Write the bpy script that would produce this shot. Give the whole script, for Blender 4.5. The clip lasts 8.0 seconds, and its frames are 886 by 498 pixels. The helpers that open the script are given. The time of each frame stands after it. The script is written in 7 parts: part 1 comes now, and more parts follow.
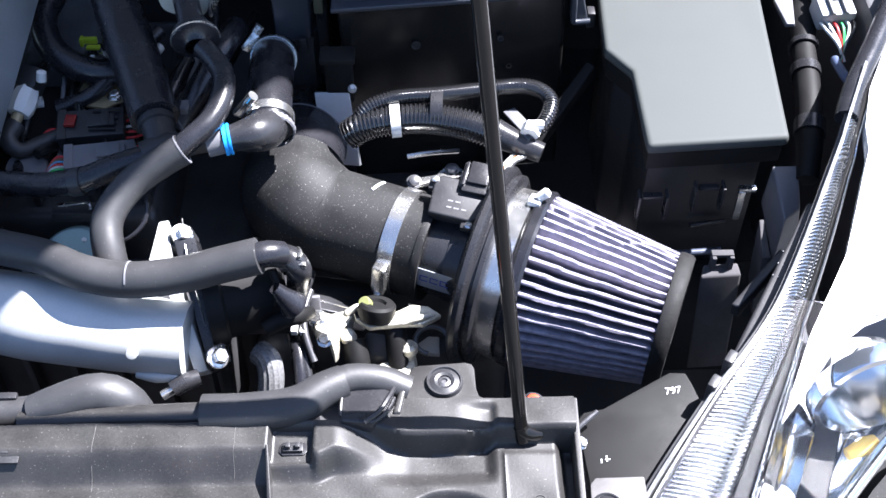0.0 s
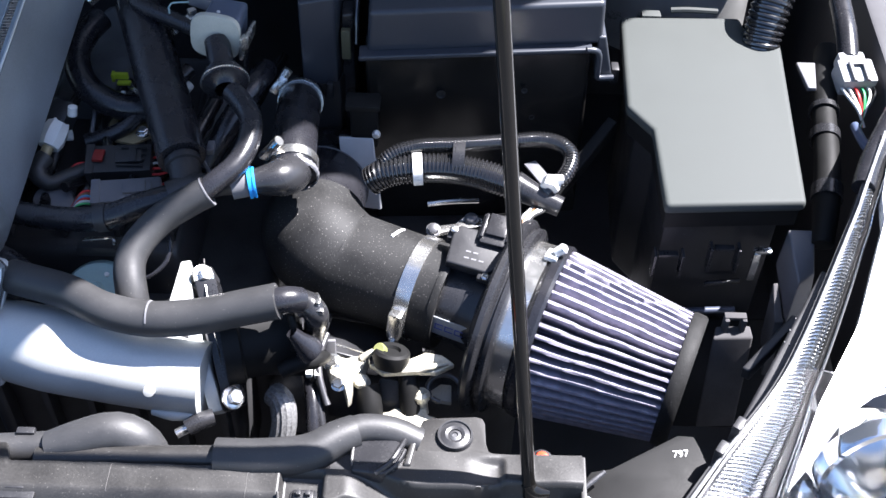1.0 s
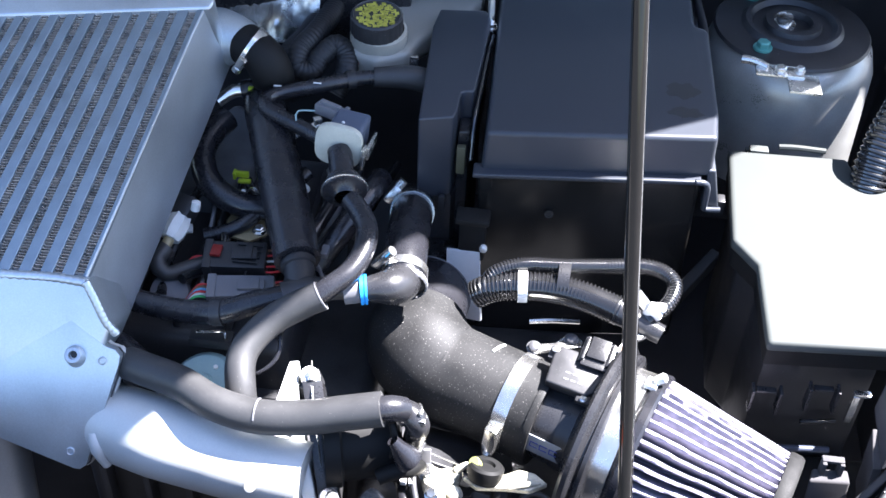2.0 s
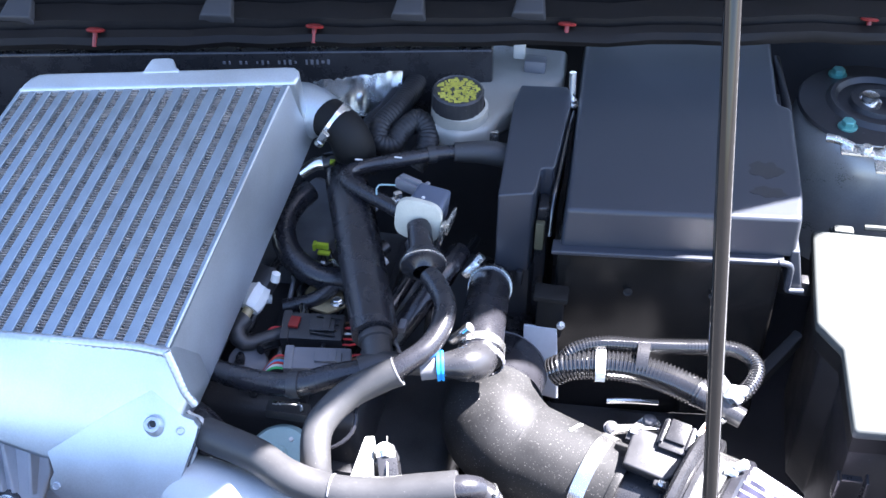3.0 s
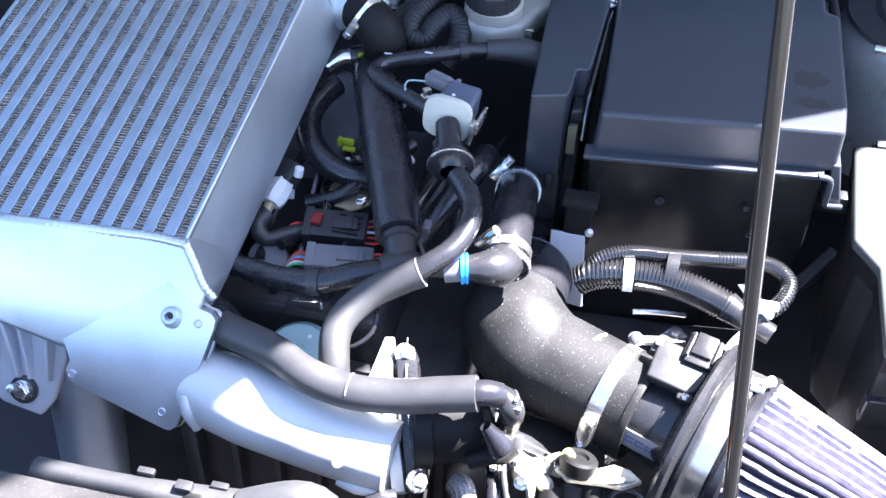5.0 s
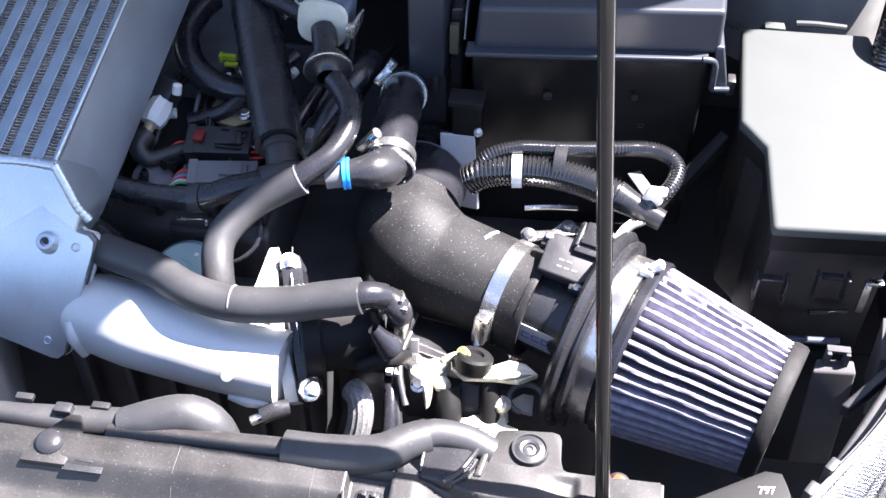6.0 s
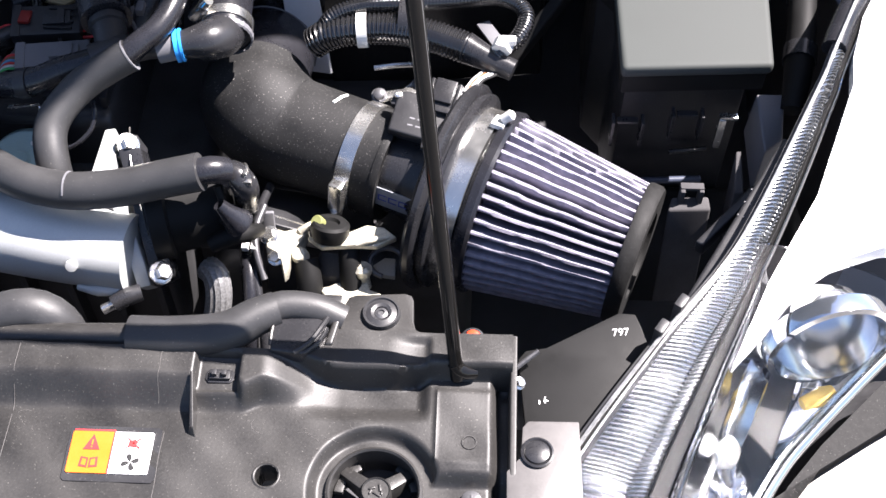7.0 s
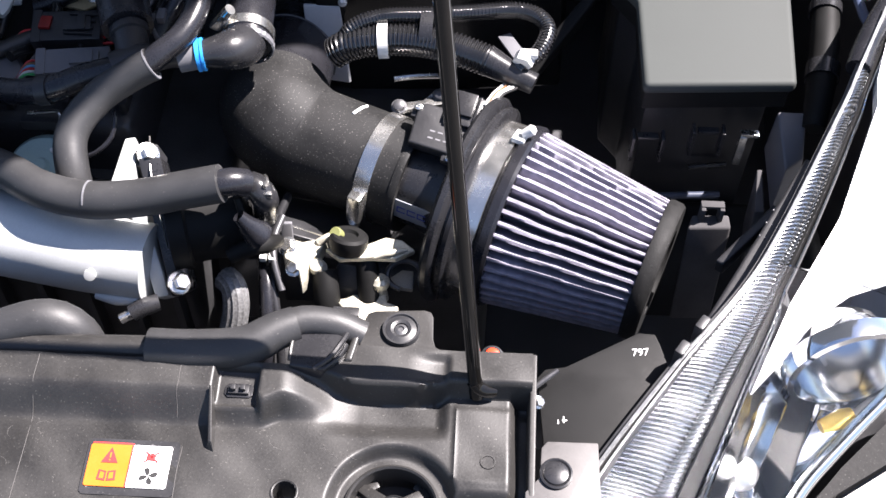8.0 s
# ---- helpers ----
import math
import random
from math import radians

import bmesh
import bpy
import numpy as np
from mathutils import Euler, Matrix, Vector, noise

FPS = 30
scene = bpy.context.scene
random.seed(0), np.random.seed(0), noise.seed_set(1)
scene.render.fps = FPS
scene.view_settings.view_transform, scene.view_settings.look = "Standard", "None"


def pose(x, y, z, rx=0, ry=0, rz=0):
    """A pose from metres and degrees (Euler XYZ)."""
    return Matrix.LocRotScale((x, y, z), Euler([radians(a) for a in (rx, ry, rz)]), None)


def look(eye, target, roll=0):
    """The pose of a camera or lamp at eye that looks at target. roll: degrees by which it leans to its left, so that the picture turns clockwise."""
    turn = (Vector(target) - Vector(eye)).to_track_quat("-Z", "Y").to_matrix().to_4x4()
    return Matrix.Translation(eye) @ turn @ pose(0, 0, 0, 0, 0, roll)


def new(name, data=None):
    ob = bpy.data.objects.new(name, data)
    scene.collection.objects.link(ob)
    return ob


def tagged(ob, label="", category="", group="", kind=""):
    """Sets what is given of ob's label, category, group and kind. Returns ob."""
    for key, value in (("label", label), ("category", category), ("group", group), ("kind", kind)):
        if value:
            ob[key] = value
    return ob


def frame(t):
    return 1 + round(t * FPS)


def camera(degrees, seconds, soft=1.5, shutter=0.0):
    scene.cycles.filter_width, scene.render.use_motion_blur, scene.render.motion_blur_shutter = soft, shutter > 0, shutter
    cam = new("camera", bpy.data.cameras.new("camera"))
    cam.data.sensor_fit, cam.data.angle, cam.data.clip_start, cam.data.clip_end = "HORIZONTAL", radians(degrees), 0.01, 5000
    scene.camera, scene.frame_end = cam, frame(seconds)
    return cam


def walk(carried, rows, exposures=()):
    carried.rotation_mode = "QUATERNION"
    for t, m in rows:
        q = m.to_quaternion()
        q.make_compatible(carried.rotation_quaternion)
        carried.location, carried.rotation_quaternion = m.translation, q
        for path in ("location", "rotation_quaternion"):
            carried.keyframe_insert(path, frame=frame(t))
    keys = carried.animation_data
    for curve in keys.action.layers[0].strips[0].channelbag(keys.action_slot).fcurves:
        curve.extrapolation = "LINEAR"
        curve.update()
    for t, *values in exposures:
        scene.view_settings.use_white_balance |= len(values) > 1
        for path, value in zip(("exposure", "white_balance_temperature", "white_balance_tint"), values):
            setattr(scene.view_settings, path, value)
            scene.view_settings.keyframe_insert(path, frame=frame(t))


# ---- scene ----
cam = camera(41.5, 8.0)
PATH = [
    (0, (0.0591, 0.0075, 1.4220), (0.0911, 1.3478, -0.0622), 0.24),
    (0.2, (0.0549, 0.0096, 1.4218), (0.1136, 1.3438, -0.0670), 1.88),
    (0.5, (0.0604, 0.0112, 1.4236), (0.1373, 1.3353, -0.0733), 3.01),
    (0.7, (0.0625, 0.0124, 1.4300), (0.1249, 1.3277, -0.0754), 2.69),
    (1, (0.0570, 0.0162, 1.4463), (0.0632, 1.3825, -0.0143), 1.90),
    (1.2, (0.0483, 0.0177, 1.4528), (0.0104, 1.4180, 0.0253), 2.07),
    (1.3, (0.0439, 0.0170, 1.4564), (-0.0079, 1.4274, 0.0394), 2.29),
    (1.5, (0.0365, 0.0157, 1.4609), (-0.0362, 1.4429, 0.0616), 2.54),
    (1.7, (0.0268, 0.0131, 1.4666), (-0.0584, 1.4588, 0.0871), 2.78),
    (2.8, (0.0257, 0.0133, 1.4818), (-0.2153, 1.5211, 0.1901), 1.18),
    (3, (0.0196, 0.0209, 1.4814), (-0.2337, 1.5406, 0.2062), 0.76),
    (3.2, (0.0201, 0.0221, 1.4815), (-0.2424, 1.5514, 0.2197), 0.80),
    (3.5, (0.0170, 0.0210, 1.4827), (-0.2558, 1.5544, 0.2282), 1.72),
    (3.8, (0.0184, 0.0236, 1.4811), (-0.2717, 1.5431, 0.2135), 2.69),
    (4, (0.0177, 0.0259, 1.4773), (-0.2661, 1.5375, 0.1987), 2.22),
    (4.2, (0.0175, 0.0297, 1.4726), (-0.2722, 1.5167, 0.1668), 1.15),
    (4.5, (0.0156, 0.0333, 1.4692), (-0.2648, 1.4932, 0.1313), 1.42),
    (4.7, (0.0127, 0.0347, 1.4646), (-0.2594, 1.4745, 0.1035), 2.30),
    (5.8, (0.0463, 0.0409, 1.4495), (-0.1845, 1.3930, -0.0059), 0.51),
    (6, (0.0705, 0.0362, 1.4316), (-0.1114, 1.3848, -0.0339), 0.43),
    (6.2, (0.0939, 0.0338, 1.4200), (-0.0245, 1.3486, -0.0825), -0.24),
    (6.3, (0.1028, 0.0344, 1.4166), (-0.0002, 1.3314, -0.1023), -0.76),
    (6.5, (0.1138, 0.0393, 1.4133), (0.0333, 1.2995, -0.1375), -0.76),
    (6.7, (0.1192, 0.0429, 1.4122), (0.0622, 1.2729, -0.1637), -0.58),
    (7, (0.1206, 0.0503, 1.4144), (0.0872, 1.2389, -0.1938), 0.40),
    (7.2, (0.1211, 0.0529, 1.4148), (0.0938, 1.2246, -0.2058), 0.72),
    (7.5, (0.1193, 0.0551, 1.4138), (0.0916, 1.2170, -0.2140), 0.86),
    (7.7, (0.1165, 0.0570, 1.4142), (0.0848, 1.2202, -0.2124), 1.06),
    (8, (0.1096, 0.0626, 1.4208), (0.0692, 1.2434, -0.1928), 1.06),
]
walk(cam, [(t, look(eye, target, roll)) for t, eye, target, roll in PATH],
     exposures=[(0.0, 2.58, 5800, 16), (0.7, 2.48, 5800, 16), (1.2, 2.60, 6050, 15), (1.7, 3.08, 6000, 15), (2.8, 3.92, 5950, 18), (4.7, 4.02, 5950, 18),
                (5.8, 3.48, 6100, 20), (6.3, 2.84, 6300, 20), (7.0, 2.18, 6350, 18), (8.0, 2.07, 6350, 18)])

# light: high sun from the car's left side, clear sky; the raised hood shades the rear of the bay
world = bpy.data.worlds.new("sky")
scene.world = world
world.use_nodes = True
_wn = world.node_tree.nodes
_sky = _wn.new("ShaderNodeTexSky")
_sky.sky_type, _sky.sun_disc = "NISHITA", False
_sky.sun_elevation, _sky.sun_rotation = radians(56.1), radians(63.4)
world.node_tree.links.new(_sky.outputs[0], _wn["Background"].inputs[0])
_wn["Background"].inputs[1].default_value = 0.05
SUN_TO = Vector((0.60, 0.30, 1.0))
sun = new("sun", bpy.data.lights.new("sun", "SUN"))
sun.data.energy, sun.data.angle, sun.data.color = 5.0, radians(0.53), (1.0, 0.95, 0.88)
sun.matrix_world = look(SUN_TO * 4, (0, 0, 0))


# ---- materials ----
def mat(name, col, rough, metal=0.0, var=0.18, scale=45.0, bump=0.12, dust=0.0, dust_col=(0.35, 0.34, 0.32), spec=0.5, fine=700.0,
        rough_var=0.1, grain=None, coat=0.0, alpha_trans=0.0):
    """A surface with blotches, fine grain, gloss variation and, if wanted, specks of dust. grain: stretch of the pattern on x, y, z."""
    m = bpy.data.materials.new(name)
    m.use_nodes = True
    n, l = m.node_tree.nodes, m.node_tree.links
    b = n["Principled BSDF"]
    b.inputs["Metallic"].default_value = metal
    b.inputs["Specular IOR Level"].default_value = spec
    b.inputs["Coat Weight"].default_value = coat
    b.inputs["Transmission Weight"].default_value = alpha_trans
    tc, mp = n.new("ShaderNodeTexCoord"), n.new("ShaderNodeMapping")
    l.new(tc.outputs["Object"], mp.inputs[0])
    if grain:
        mp.inputs["Scale"].default_value = grain
    big, small = n.new("ShaderNodeTexNoise"), n.new("ShaderNodeTexNoise")
    for t, s in ((big, scale), (small, fine)):
        t.inputs["Scale"].default_value, t.inputs["Detail"].default_value = s, 5.0
        l.new(mp.outputs[0], t.inputs["Vector"])
    add = n.new("ShaderNodeMath")
    add.operation = "MULTIPLY_ADD"
    add.inputs[1].default_value = 0.7
    sm = n.new("ShaderNodeMath")
    sm.operation = "MULTIPLY"
    sm.inputs[1].default_value = 0.3
    l.new(small.outputs[0], sm.inputs[0])
    l.new(big.outputs[0], add.inputs[0])
    l.new(sm.outputs[0], add.inputs[2])
    ramp = n.new("ShaderNodeValToRGB")
    ramp.color_ramp.elements[0].position, ramp.color_ramp.elements[1].position = 0.3, 0.7
    ramp.color_ramp.elements[0].color = (*[c * (1 - var) for c in col], 1)
    ramp.color_ramp.elements[1].color = (*[min(1, c * (1 + var)) for c in col], 1)
    l.new(add.outputs[0], ramp.inputs[0])
    out = ramp.outputs[0]
    if dust:
        sp = n.new("ShaderNodeTexNoise")
        sp.inputs["Scale"].default_value, sp.inputs["Detail"].default_value = 760.0, 7.0
        l.new(tc.outputs["Object"], sp.inputs["Vector"])
        rp = n.new("ShaderNodeValToRGB")
        rp.color_ramp.elements[0].position, rp.color_ramp.elements[1].position = 0.68 - 0.13 * dust, 0.80
        l.new(sp.outputs[0], rp.inputs[0])
        k = n.new("ShaderNodeMath")
        k.operation = "MULTIPLY"
        l.new(rp.outputs[0], k.inputs[0])
        l.new(big.outputs[0], k.inputs[1])
        mix = n.new("ShaderNodeMixRGB")
        l.new(k.outputs[0], mix.inputs[0])
        l.new(out, mix.inputs[1])
        mix.inputs[2].default_value = (*dust_col, 1)
        out = mix.outputs[0]
    l.new(out, b.inputs["Base Color"])
    mr = n.new("ShaderNodeMapRange")
    mr.inputs[1].default_value, mr.inputs[2].default_value = 0.3, 0.7
    mr.inputs[3].default_value, mr.inputs[4].default_value = max(0.02, rough - rough_var), min(1, rough + rough_var)
    l.new(add.outputs[0], mr.inputs[0])
    l.new(mr.outputs[0], b.inputs["Roughness"])
    if bump:
        bp = n.new("ShaderNodeBump")
        bp.inputs["Strength"].default_value, bp.inputs["Distance"].default_value = bump, 0.0006
        l.new(sm.outputs[0], bp.inputs["Height"])
        l.new(bp.outputs[0], b.inputs["Normal"])
    return m


PLASTIC = mat("black_plastic", (0.022, 0.022, 0.024), 0.42, var=0.25, dust=0.15)
PLASTIC_GLOSS = mat("smooth_black_plastic", (0.020, 0.020, 0.022), 0.28, var=0.2, dust=0.1)
COVER = mat("dusty_panel_plastic", (0.024, 0.023, 0.022), 0.45, var=0.45, scale=22, bump=0.35, dust=0.34, dust_col=(0.24, 0.23, 0.21), spec=0.5)
BOX_BLACK = mat("glossy_brown_black_plastic", (0.0105, 0.0098, 0.0092), 0.2, var=0.15, scale=12, bump=0.04, spec=0.6, rough_var=0.05)
SEAM = mat("pale_scuffed_plastic", (0.070, 0.067, 0.064), 0.7, var=0.4, scale=200)
LID = mat("textured_grey_plastic", (0.046, 0.051, 0.048), 0.7, var=0.08, scale=25, bump=0.3, rough_var=0.05, spec=0.35)
BATT = mat("satin_battery_plastic", (0.026, 0.030, 0.039), 0.36, var=0.07, scale=9, bump=0.06, rough_var=0.03)
RUBBER = mat("black_rubber", (0.015, 0.015, 0.018), 0.27, var=0.2, bump=0.15)
MESH = mat("woven_mesh_sleeve", (0.010, 0.010, 0.011), 0.55, var=0.5, scale=420, bump=0.5)
RUBBER_DUSTY = mat("dusty_silicone", (0.0145, 0.0145, 0.0147), 0.62, var=0.6, scale=34, bump=0.35, spec=0.28, dust=0.38, dust_col=(0.46, 0.44, 0.41))
FOAM = mat("matte_hose_sleeve", (0.030, 0.030, 0.031), 0.5, var=0.2, bump=0.35, dust=0.06)
ALU = mat("cast_aluminium", (0.62, 0.63, 0.65), 0.5, metal=0.4, var=0.1, scale=25, bump=0.25)
ALU_TANK = mat("welded_aluminium_sheet", (0.50, 0.55, 0.585), 0.38, metal=0.8, var=0.2, scale=14, bump=0.08)
ALU_SIDE = mat("dull_tank_aluminium", (0.46, 0.50, 0.54), 0.45, metal=0.75, var=0.2, scale=14, bump=0.12)
ALU_BAR = mat("core_bar_aluminium", (0.255, 0.305, 0.345), 0.42, metal=0.75, var=0.12, scale=60, bump=0.15)
FIN = mat("core_fin_aluminium", (0.53, 0.49, 0.455), 0.28, metal=0.7, var=0.12, scale=160, bump=0.1)
PIPE = mat("cast_pipe_finish", (0.52, 0.535, 0.53), 0.55, metal=0.3, var=0.12, scale=18, bump=0.25)
STEEL = mat("zinc_steel", (0.72, 0.71, 0.68), 0.24, metal=0.95, var=0.15, bump=0.1)
STEEL_DARK = mat("dark_steel", (0.09, 0.09, 0.095), 0.4, metal=0.6, var=0.3, bump=0.2)
CHROME = mat("chrome", (0.88, 0.89, 0.90), 0.12, metal=1.0, var=0.03, bump=0.0, rough_var=0.03)
CHROME_RIB = mat("ribbed_chrome", (0.42, 0.43, 0.44), 0.17, metal=0.96, var=0.05, bump=0.05)
ENGINE = mat("oily_engine_metal", (0.05, 0.05, 0.052), 0.5, metal=0.4, var=0.5, scale=22, bump=0.4)
COWL = mat("matt_cowl_plastic", (0.0085, 0.0070, 0.0062), 0.6, var=0.4, scale=30, spec=0.22)
COWL_TAB = mat("dark_grey_tab_plastic", (0.028, 0.027, 0.028), 0.6, var=0.2)
BAY = mat("bay_paint_dark", (0.04, 0.04, 0.045), 0.55, var=0.3, scale=15)
CLEAN_ALU = mat("bright_machined_bracket", (0.56, 0.53, 0.43), 0.35, metal=0.3, var=0.55, scale=95, bump=0.8)
PAPER = mat("oiled_cotton_gauze", (0.26, 0.247, 0.30), 0.9, var=0.3, scale=160, fine=2600, bump=0.9, spec=0.2)
WHITE_PL = mat("milky_plastic", (0.62, 0.62, 0.6), 0.45, var=0.08)
RESERVOIR = mat("cloudy_reservoir_plastic", (0.27, 0.255, 0.22), 0.35, var=0.1, scale=20)
SUPPORT = mat("dull_support_plastic", (0.065, 0.063, 0.065), 0.85, var=0.25, spec=0.12)
GREY_PL = mat("grey_connector_plastic", (0.13, 0.13, 0.14), 0.5, var=0.12)
RED_PL = mat("red_plastic", (0.20, 0.015, 0.012), 0.4, var=0.1)
BLUE_PL = mat("blue_clip_plastic", (0.03, 0.3, 0.75), 0.4, var=0.1)
DARK = mat("deep_black_rubber", (0.008, 0.008, 0.008), 0.6, var=0.3, spec=0.2)
CONDUIT = mat("glossy_conduit_plastic", (0.012, 0.012, 0.013), 0.18, spec=1.0, coat=0.6, var=0.2, bump=0.05, rough_var=0.05)
ROD = mat("glossy_black_rod", (0.007, 0.0065, 0.006), 0.09, var=0.2, bump=0.03, spec=0.45, rough_var=0.04)
GREEN_PL = mat("yellow_green_plastic", (0.4, 0.5, 0.03), 0.4, var=0.1)
TEAL = mat("faded_teal_plastic", (0.25, 0.36, 0.36), 0.5, var=0.12)
TEAL_NUT = mat("green_plated_nut", (0.12, 0.35, 0.32), 0.35, metal=0.5, var=0.15)
BROWN = mat("tan_bracket_metal", (0.35, 0.28, 0.16), 0.5, metal=0.3, var=0.25)
YELLOW_INK = mat("faded_yellow_print", (0.44, 0.40, 0.06), 0.6, var=0.3, scale=300)
ORANGE = mat("orange_sticker", (0.62, 0.14, 0.006), 0.5, var=0.05)
WHITE = mat("white_sticker", (0.8, 0.8, 0.8), 0.5, var=0.04)
INK = mat("black_ink", (0.02, 0.02, 0.02), 0.5, var=0.1)
RED_INK = mat("red_ink", (0.65, 0.03, 0.03), 0.5, var=0.1)
BLUE_INK = mat("navy_ink", (0.05, 0.07, 0.3), 0.5, var=0.1)
PLAQUE = mat("grey_plaque", (0.28, 0.3, 0.33), 0.4, metal=0.3, var=0.1)
PAINT = mat("white_car_paint", (0.75, 0.76, 0.78), 0.25, var=0.03, coat=0.6, bump=0.0)
BODY = mat("silver_body_paint", (0.32, 0.322, 0.312), 0.35, metal=0.4, var=0.2, scale=25, coat=0.2)
FOIL = mat("heat_shield_foil", (0.8, 0.82, 0.86), 0.22, metal=1.0, var=0.1, scale=60, bump=0.6)
ASPHALT = mat("asphalt", (0.05, 0.05, 0.05), 0.85, var=0.4, scale=6, bump=0.6)
WIRE = {k: mat("wire_" + k, c, 0.45, var=0.1) for k, c in dict(red=(0.5, 0.03, 0.03), white=(0.6, 0.6, 0.58), green=(0.05, 0.35, 0.12), blue=(0.1, 0.3, 0.5), black=(0.02, 0.02, 0.02), brown=(0.2, 0.1, 0.05)).items()}
GLASS = mat("clear_lens", (1.0, 1.0, 1.0), 0.03, var=0.0, bump=0.0, rough_var=0.0, alpha_trans=1.0)
GLASS.node_tree.nodes["Principled BSDF"].inputs["IOR"].default_value = 1.3


# ---- mesh helpers ----
def finish(bm, m):
    if m is not None:
        bm.transform(m)
    bmesh.ops.recalc_face_normals(bm, faces=bm.faces)
    return bm


def round_edges(bm, width, seg=2, angle=25):
    if width:
        bm.normal_update()
        es = [e for e in bm.edges if len(e.link_faces) == 2 and e.calc_face_angle(0) > radians(angle)]
        bmesh.ops.bevel(bm, geom=es, offset=width, segments=seg, affect="EDGES", profile=0.6, clamp_overlap=True)


def box(c, s, bevel=0.002, seg=2, m=None):
    bm = bmesh.new()
    bmesh.ops.create_cube(bm, size=1)
    bmesh.ops.scale(bm, vec=s, verts=bm.verts)
    bmesh.ops.translate(bm, vec=c, verts=bm.verts)
    round_edges(bm, bevel, seg)
    return finish(bm, m)


def prism(pts, z0, z1, bevel=0.002, seg=2, m=None, shrink=0.0):
    """An upright block on an outline in plan; shrink: how far its top is drawn in towards the middle."""
    bm = bmesh.new()
    cx, cy = sum(p[0] for p in pts) / len(pts), sum(p[1] for p in pts) / len(pts)
    low = [bm.verts.new((x, y, z0)) for x, y in pts]
    top = [bm.verts.new((x + (cx - x) * shrink, y + (cy - y) * shrink, z1)) for x, y in pts]
    bm.faces.new(low[::-1])
    bm.faces.new(top)
    for i in range(len(pts)):
        j = (i + 1) % len(pts)
        bm.faces.new((low[i], low[j], top[j], top[i]))
    bmesh.ops.recalc_face_normals(bm, faces=bm.faces)
    round_edges(bm, bevel, seg)
    return finish(bm, m)


def hexa(low, top, bevel=0.003, seg=3):
    """A six-sided block from four lower and four upper corners."""
    bm = bmesh.new()
    a, b = [bm.verts.new(p) for p in low], [bm.verts.new(p) for p in top]
    bm.faces.new(a[::-1])
    bm.faces.new(b)
    for i in range(4):
        j = (i + 1) % 4
        bm.faces.new((a[i], a[j], b[j], b[i]))
    bmesh.ops.recalc_face_normals(bm, faces=bm.faces)
    round_edges(bm, bevel, seg)
    return finish(bm, None)


def along(p, d, up=(0, 0, 1)):
    """The pose at p whose x axis points along d."""
    x = Vector(d).normalized()
    y = Vector(up).cross(x)
    if y.length < 1e-4:
        y = Vector((0, 1, 0)).cross(x)
    y.normalize()
    z = x.cross(y)
    return Matrix.Translation(p) @ Matrix((x, y, z)).transposed().to_4x4()


def lathe(profile, m, seg=40, wave=None):
    """A body turned about the x axis of m from (place along it, radius) pairs. wave(k, angle): a factor on the radius."""
    bm = bmesh.new()
    rows = []
    for k, (a, r) in enumerate(profile):
        if r < 1e-6:
            rows.append([bm.verts.new((a, 0, 0))])
        else:
            row = []
            for i in range(seg):
                t = 2 * math.pi * i / seg
                f = wave(k, t) if wave else 1
                row.append(bm.verts.new((a, r * f * math.cos(t), r * f * math.sin(t))))
            rows.append(row)
    for p, q in zip(rows, rows[1:]):
        for i in range(seg):
            j = (i + 1) % seg
            if len(p) == 1 and len(q) > 1:
                bm.faces.new((p[0], q[j], q[i]))
            elif len(q) == 1 and len(p) > 1:
                bm.faces.new((p[i], p[j], q[0]))
            elif len(p) > 1:
                bm.faces.new((p[i], p[j], q[j], q[i]))
    return finish(bm, m)


def spline(pts, step):
    """Points every step along a smooth curve through pts, with the control parameter of each."""
    ps = [Vector(p) for p in pts]
    ext = [ps[0] * 2 - ps[1]] + ps + [ps[-1] * 2 - ps[-2]]
    out, par = [], []
    for i in range(len(ps) - 1):
        a, b, c, d = ext[i:i + 4]
        n = max(2, int((c - b).length / step))
        for k in range(n):
            t = k / n
            out.append(0.5 * (2 * b + (c - a) * t + (2 * a - 5 * b + 4 * c - d) * t * t + (3 * b - a - 3 * c + d) * t ** 3))
            par.append(i + t)
    return out + [ps[-1]], par + [len(ps) - 1]


def tube(pts, r, seg=16, step=0.005, ribs=0.0, depth=0.12, cap=True, flute=0.0):
    """A hose through pts. r: one radius or one at each point. ribs: pitch of corrugations."""
    path, par = spline(pts, ribs / 4 if ribs else step)
    rs = r if isinstance(r, (list, tuple)) else [r] * len(pts)
    bm = bmesh.new()
    rows, n, length = [], None, 0.0
    for k, p in enumerate(path):
        d = (path[min(k + 1, len(path) - 1)] - path[max(k - 1, 0)]).normalized()
        if n is None:
            n = d.orthogonal().normalized()
        n = (n - d * n.dot(d)).normalized()
        b = d.cross(n)
        i = min(int(par[k]), len(rs) - 2)
        rad = rs[i] + (rs[i + 1] - rs[i]) * (par[k] - i)
        if ribs:
            rad *= 1 - depth * (k % 4 in (0, 3))
        rows.append([bm.verts.new(p + (n * math.cos(2 * math.pi * s / seg) + b * math.sin(2 * math.pi * s / seg)) * rad * (1 - flute * (s % 2))) for s in range(seg)])
    for p, q in zip(rows, rows[1:]):
        for i in range(seg):
            bm.faces.new((p[i], p[(i + 1) % seg], q[(i + 1) % seg], q[i]))
    if cap:
        bm.faces.new(rows[0][::-1])
        bm.faces.new(rows[-1])
    return finish(bm, None)


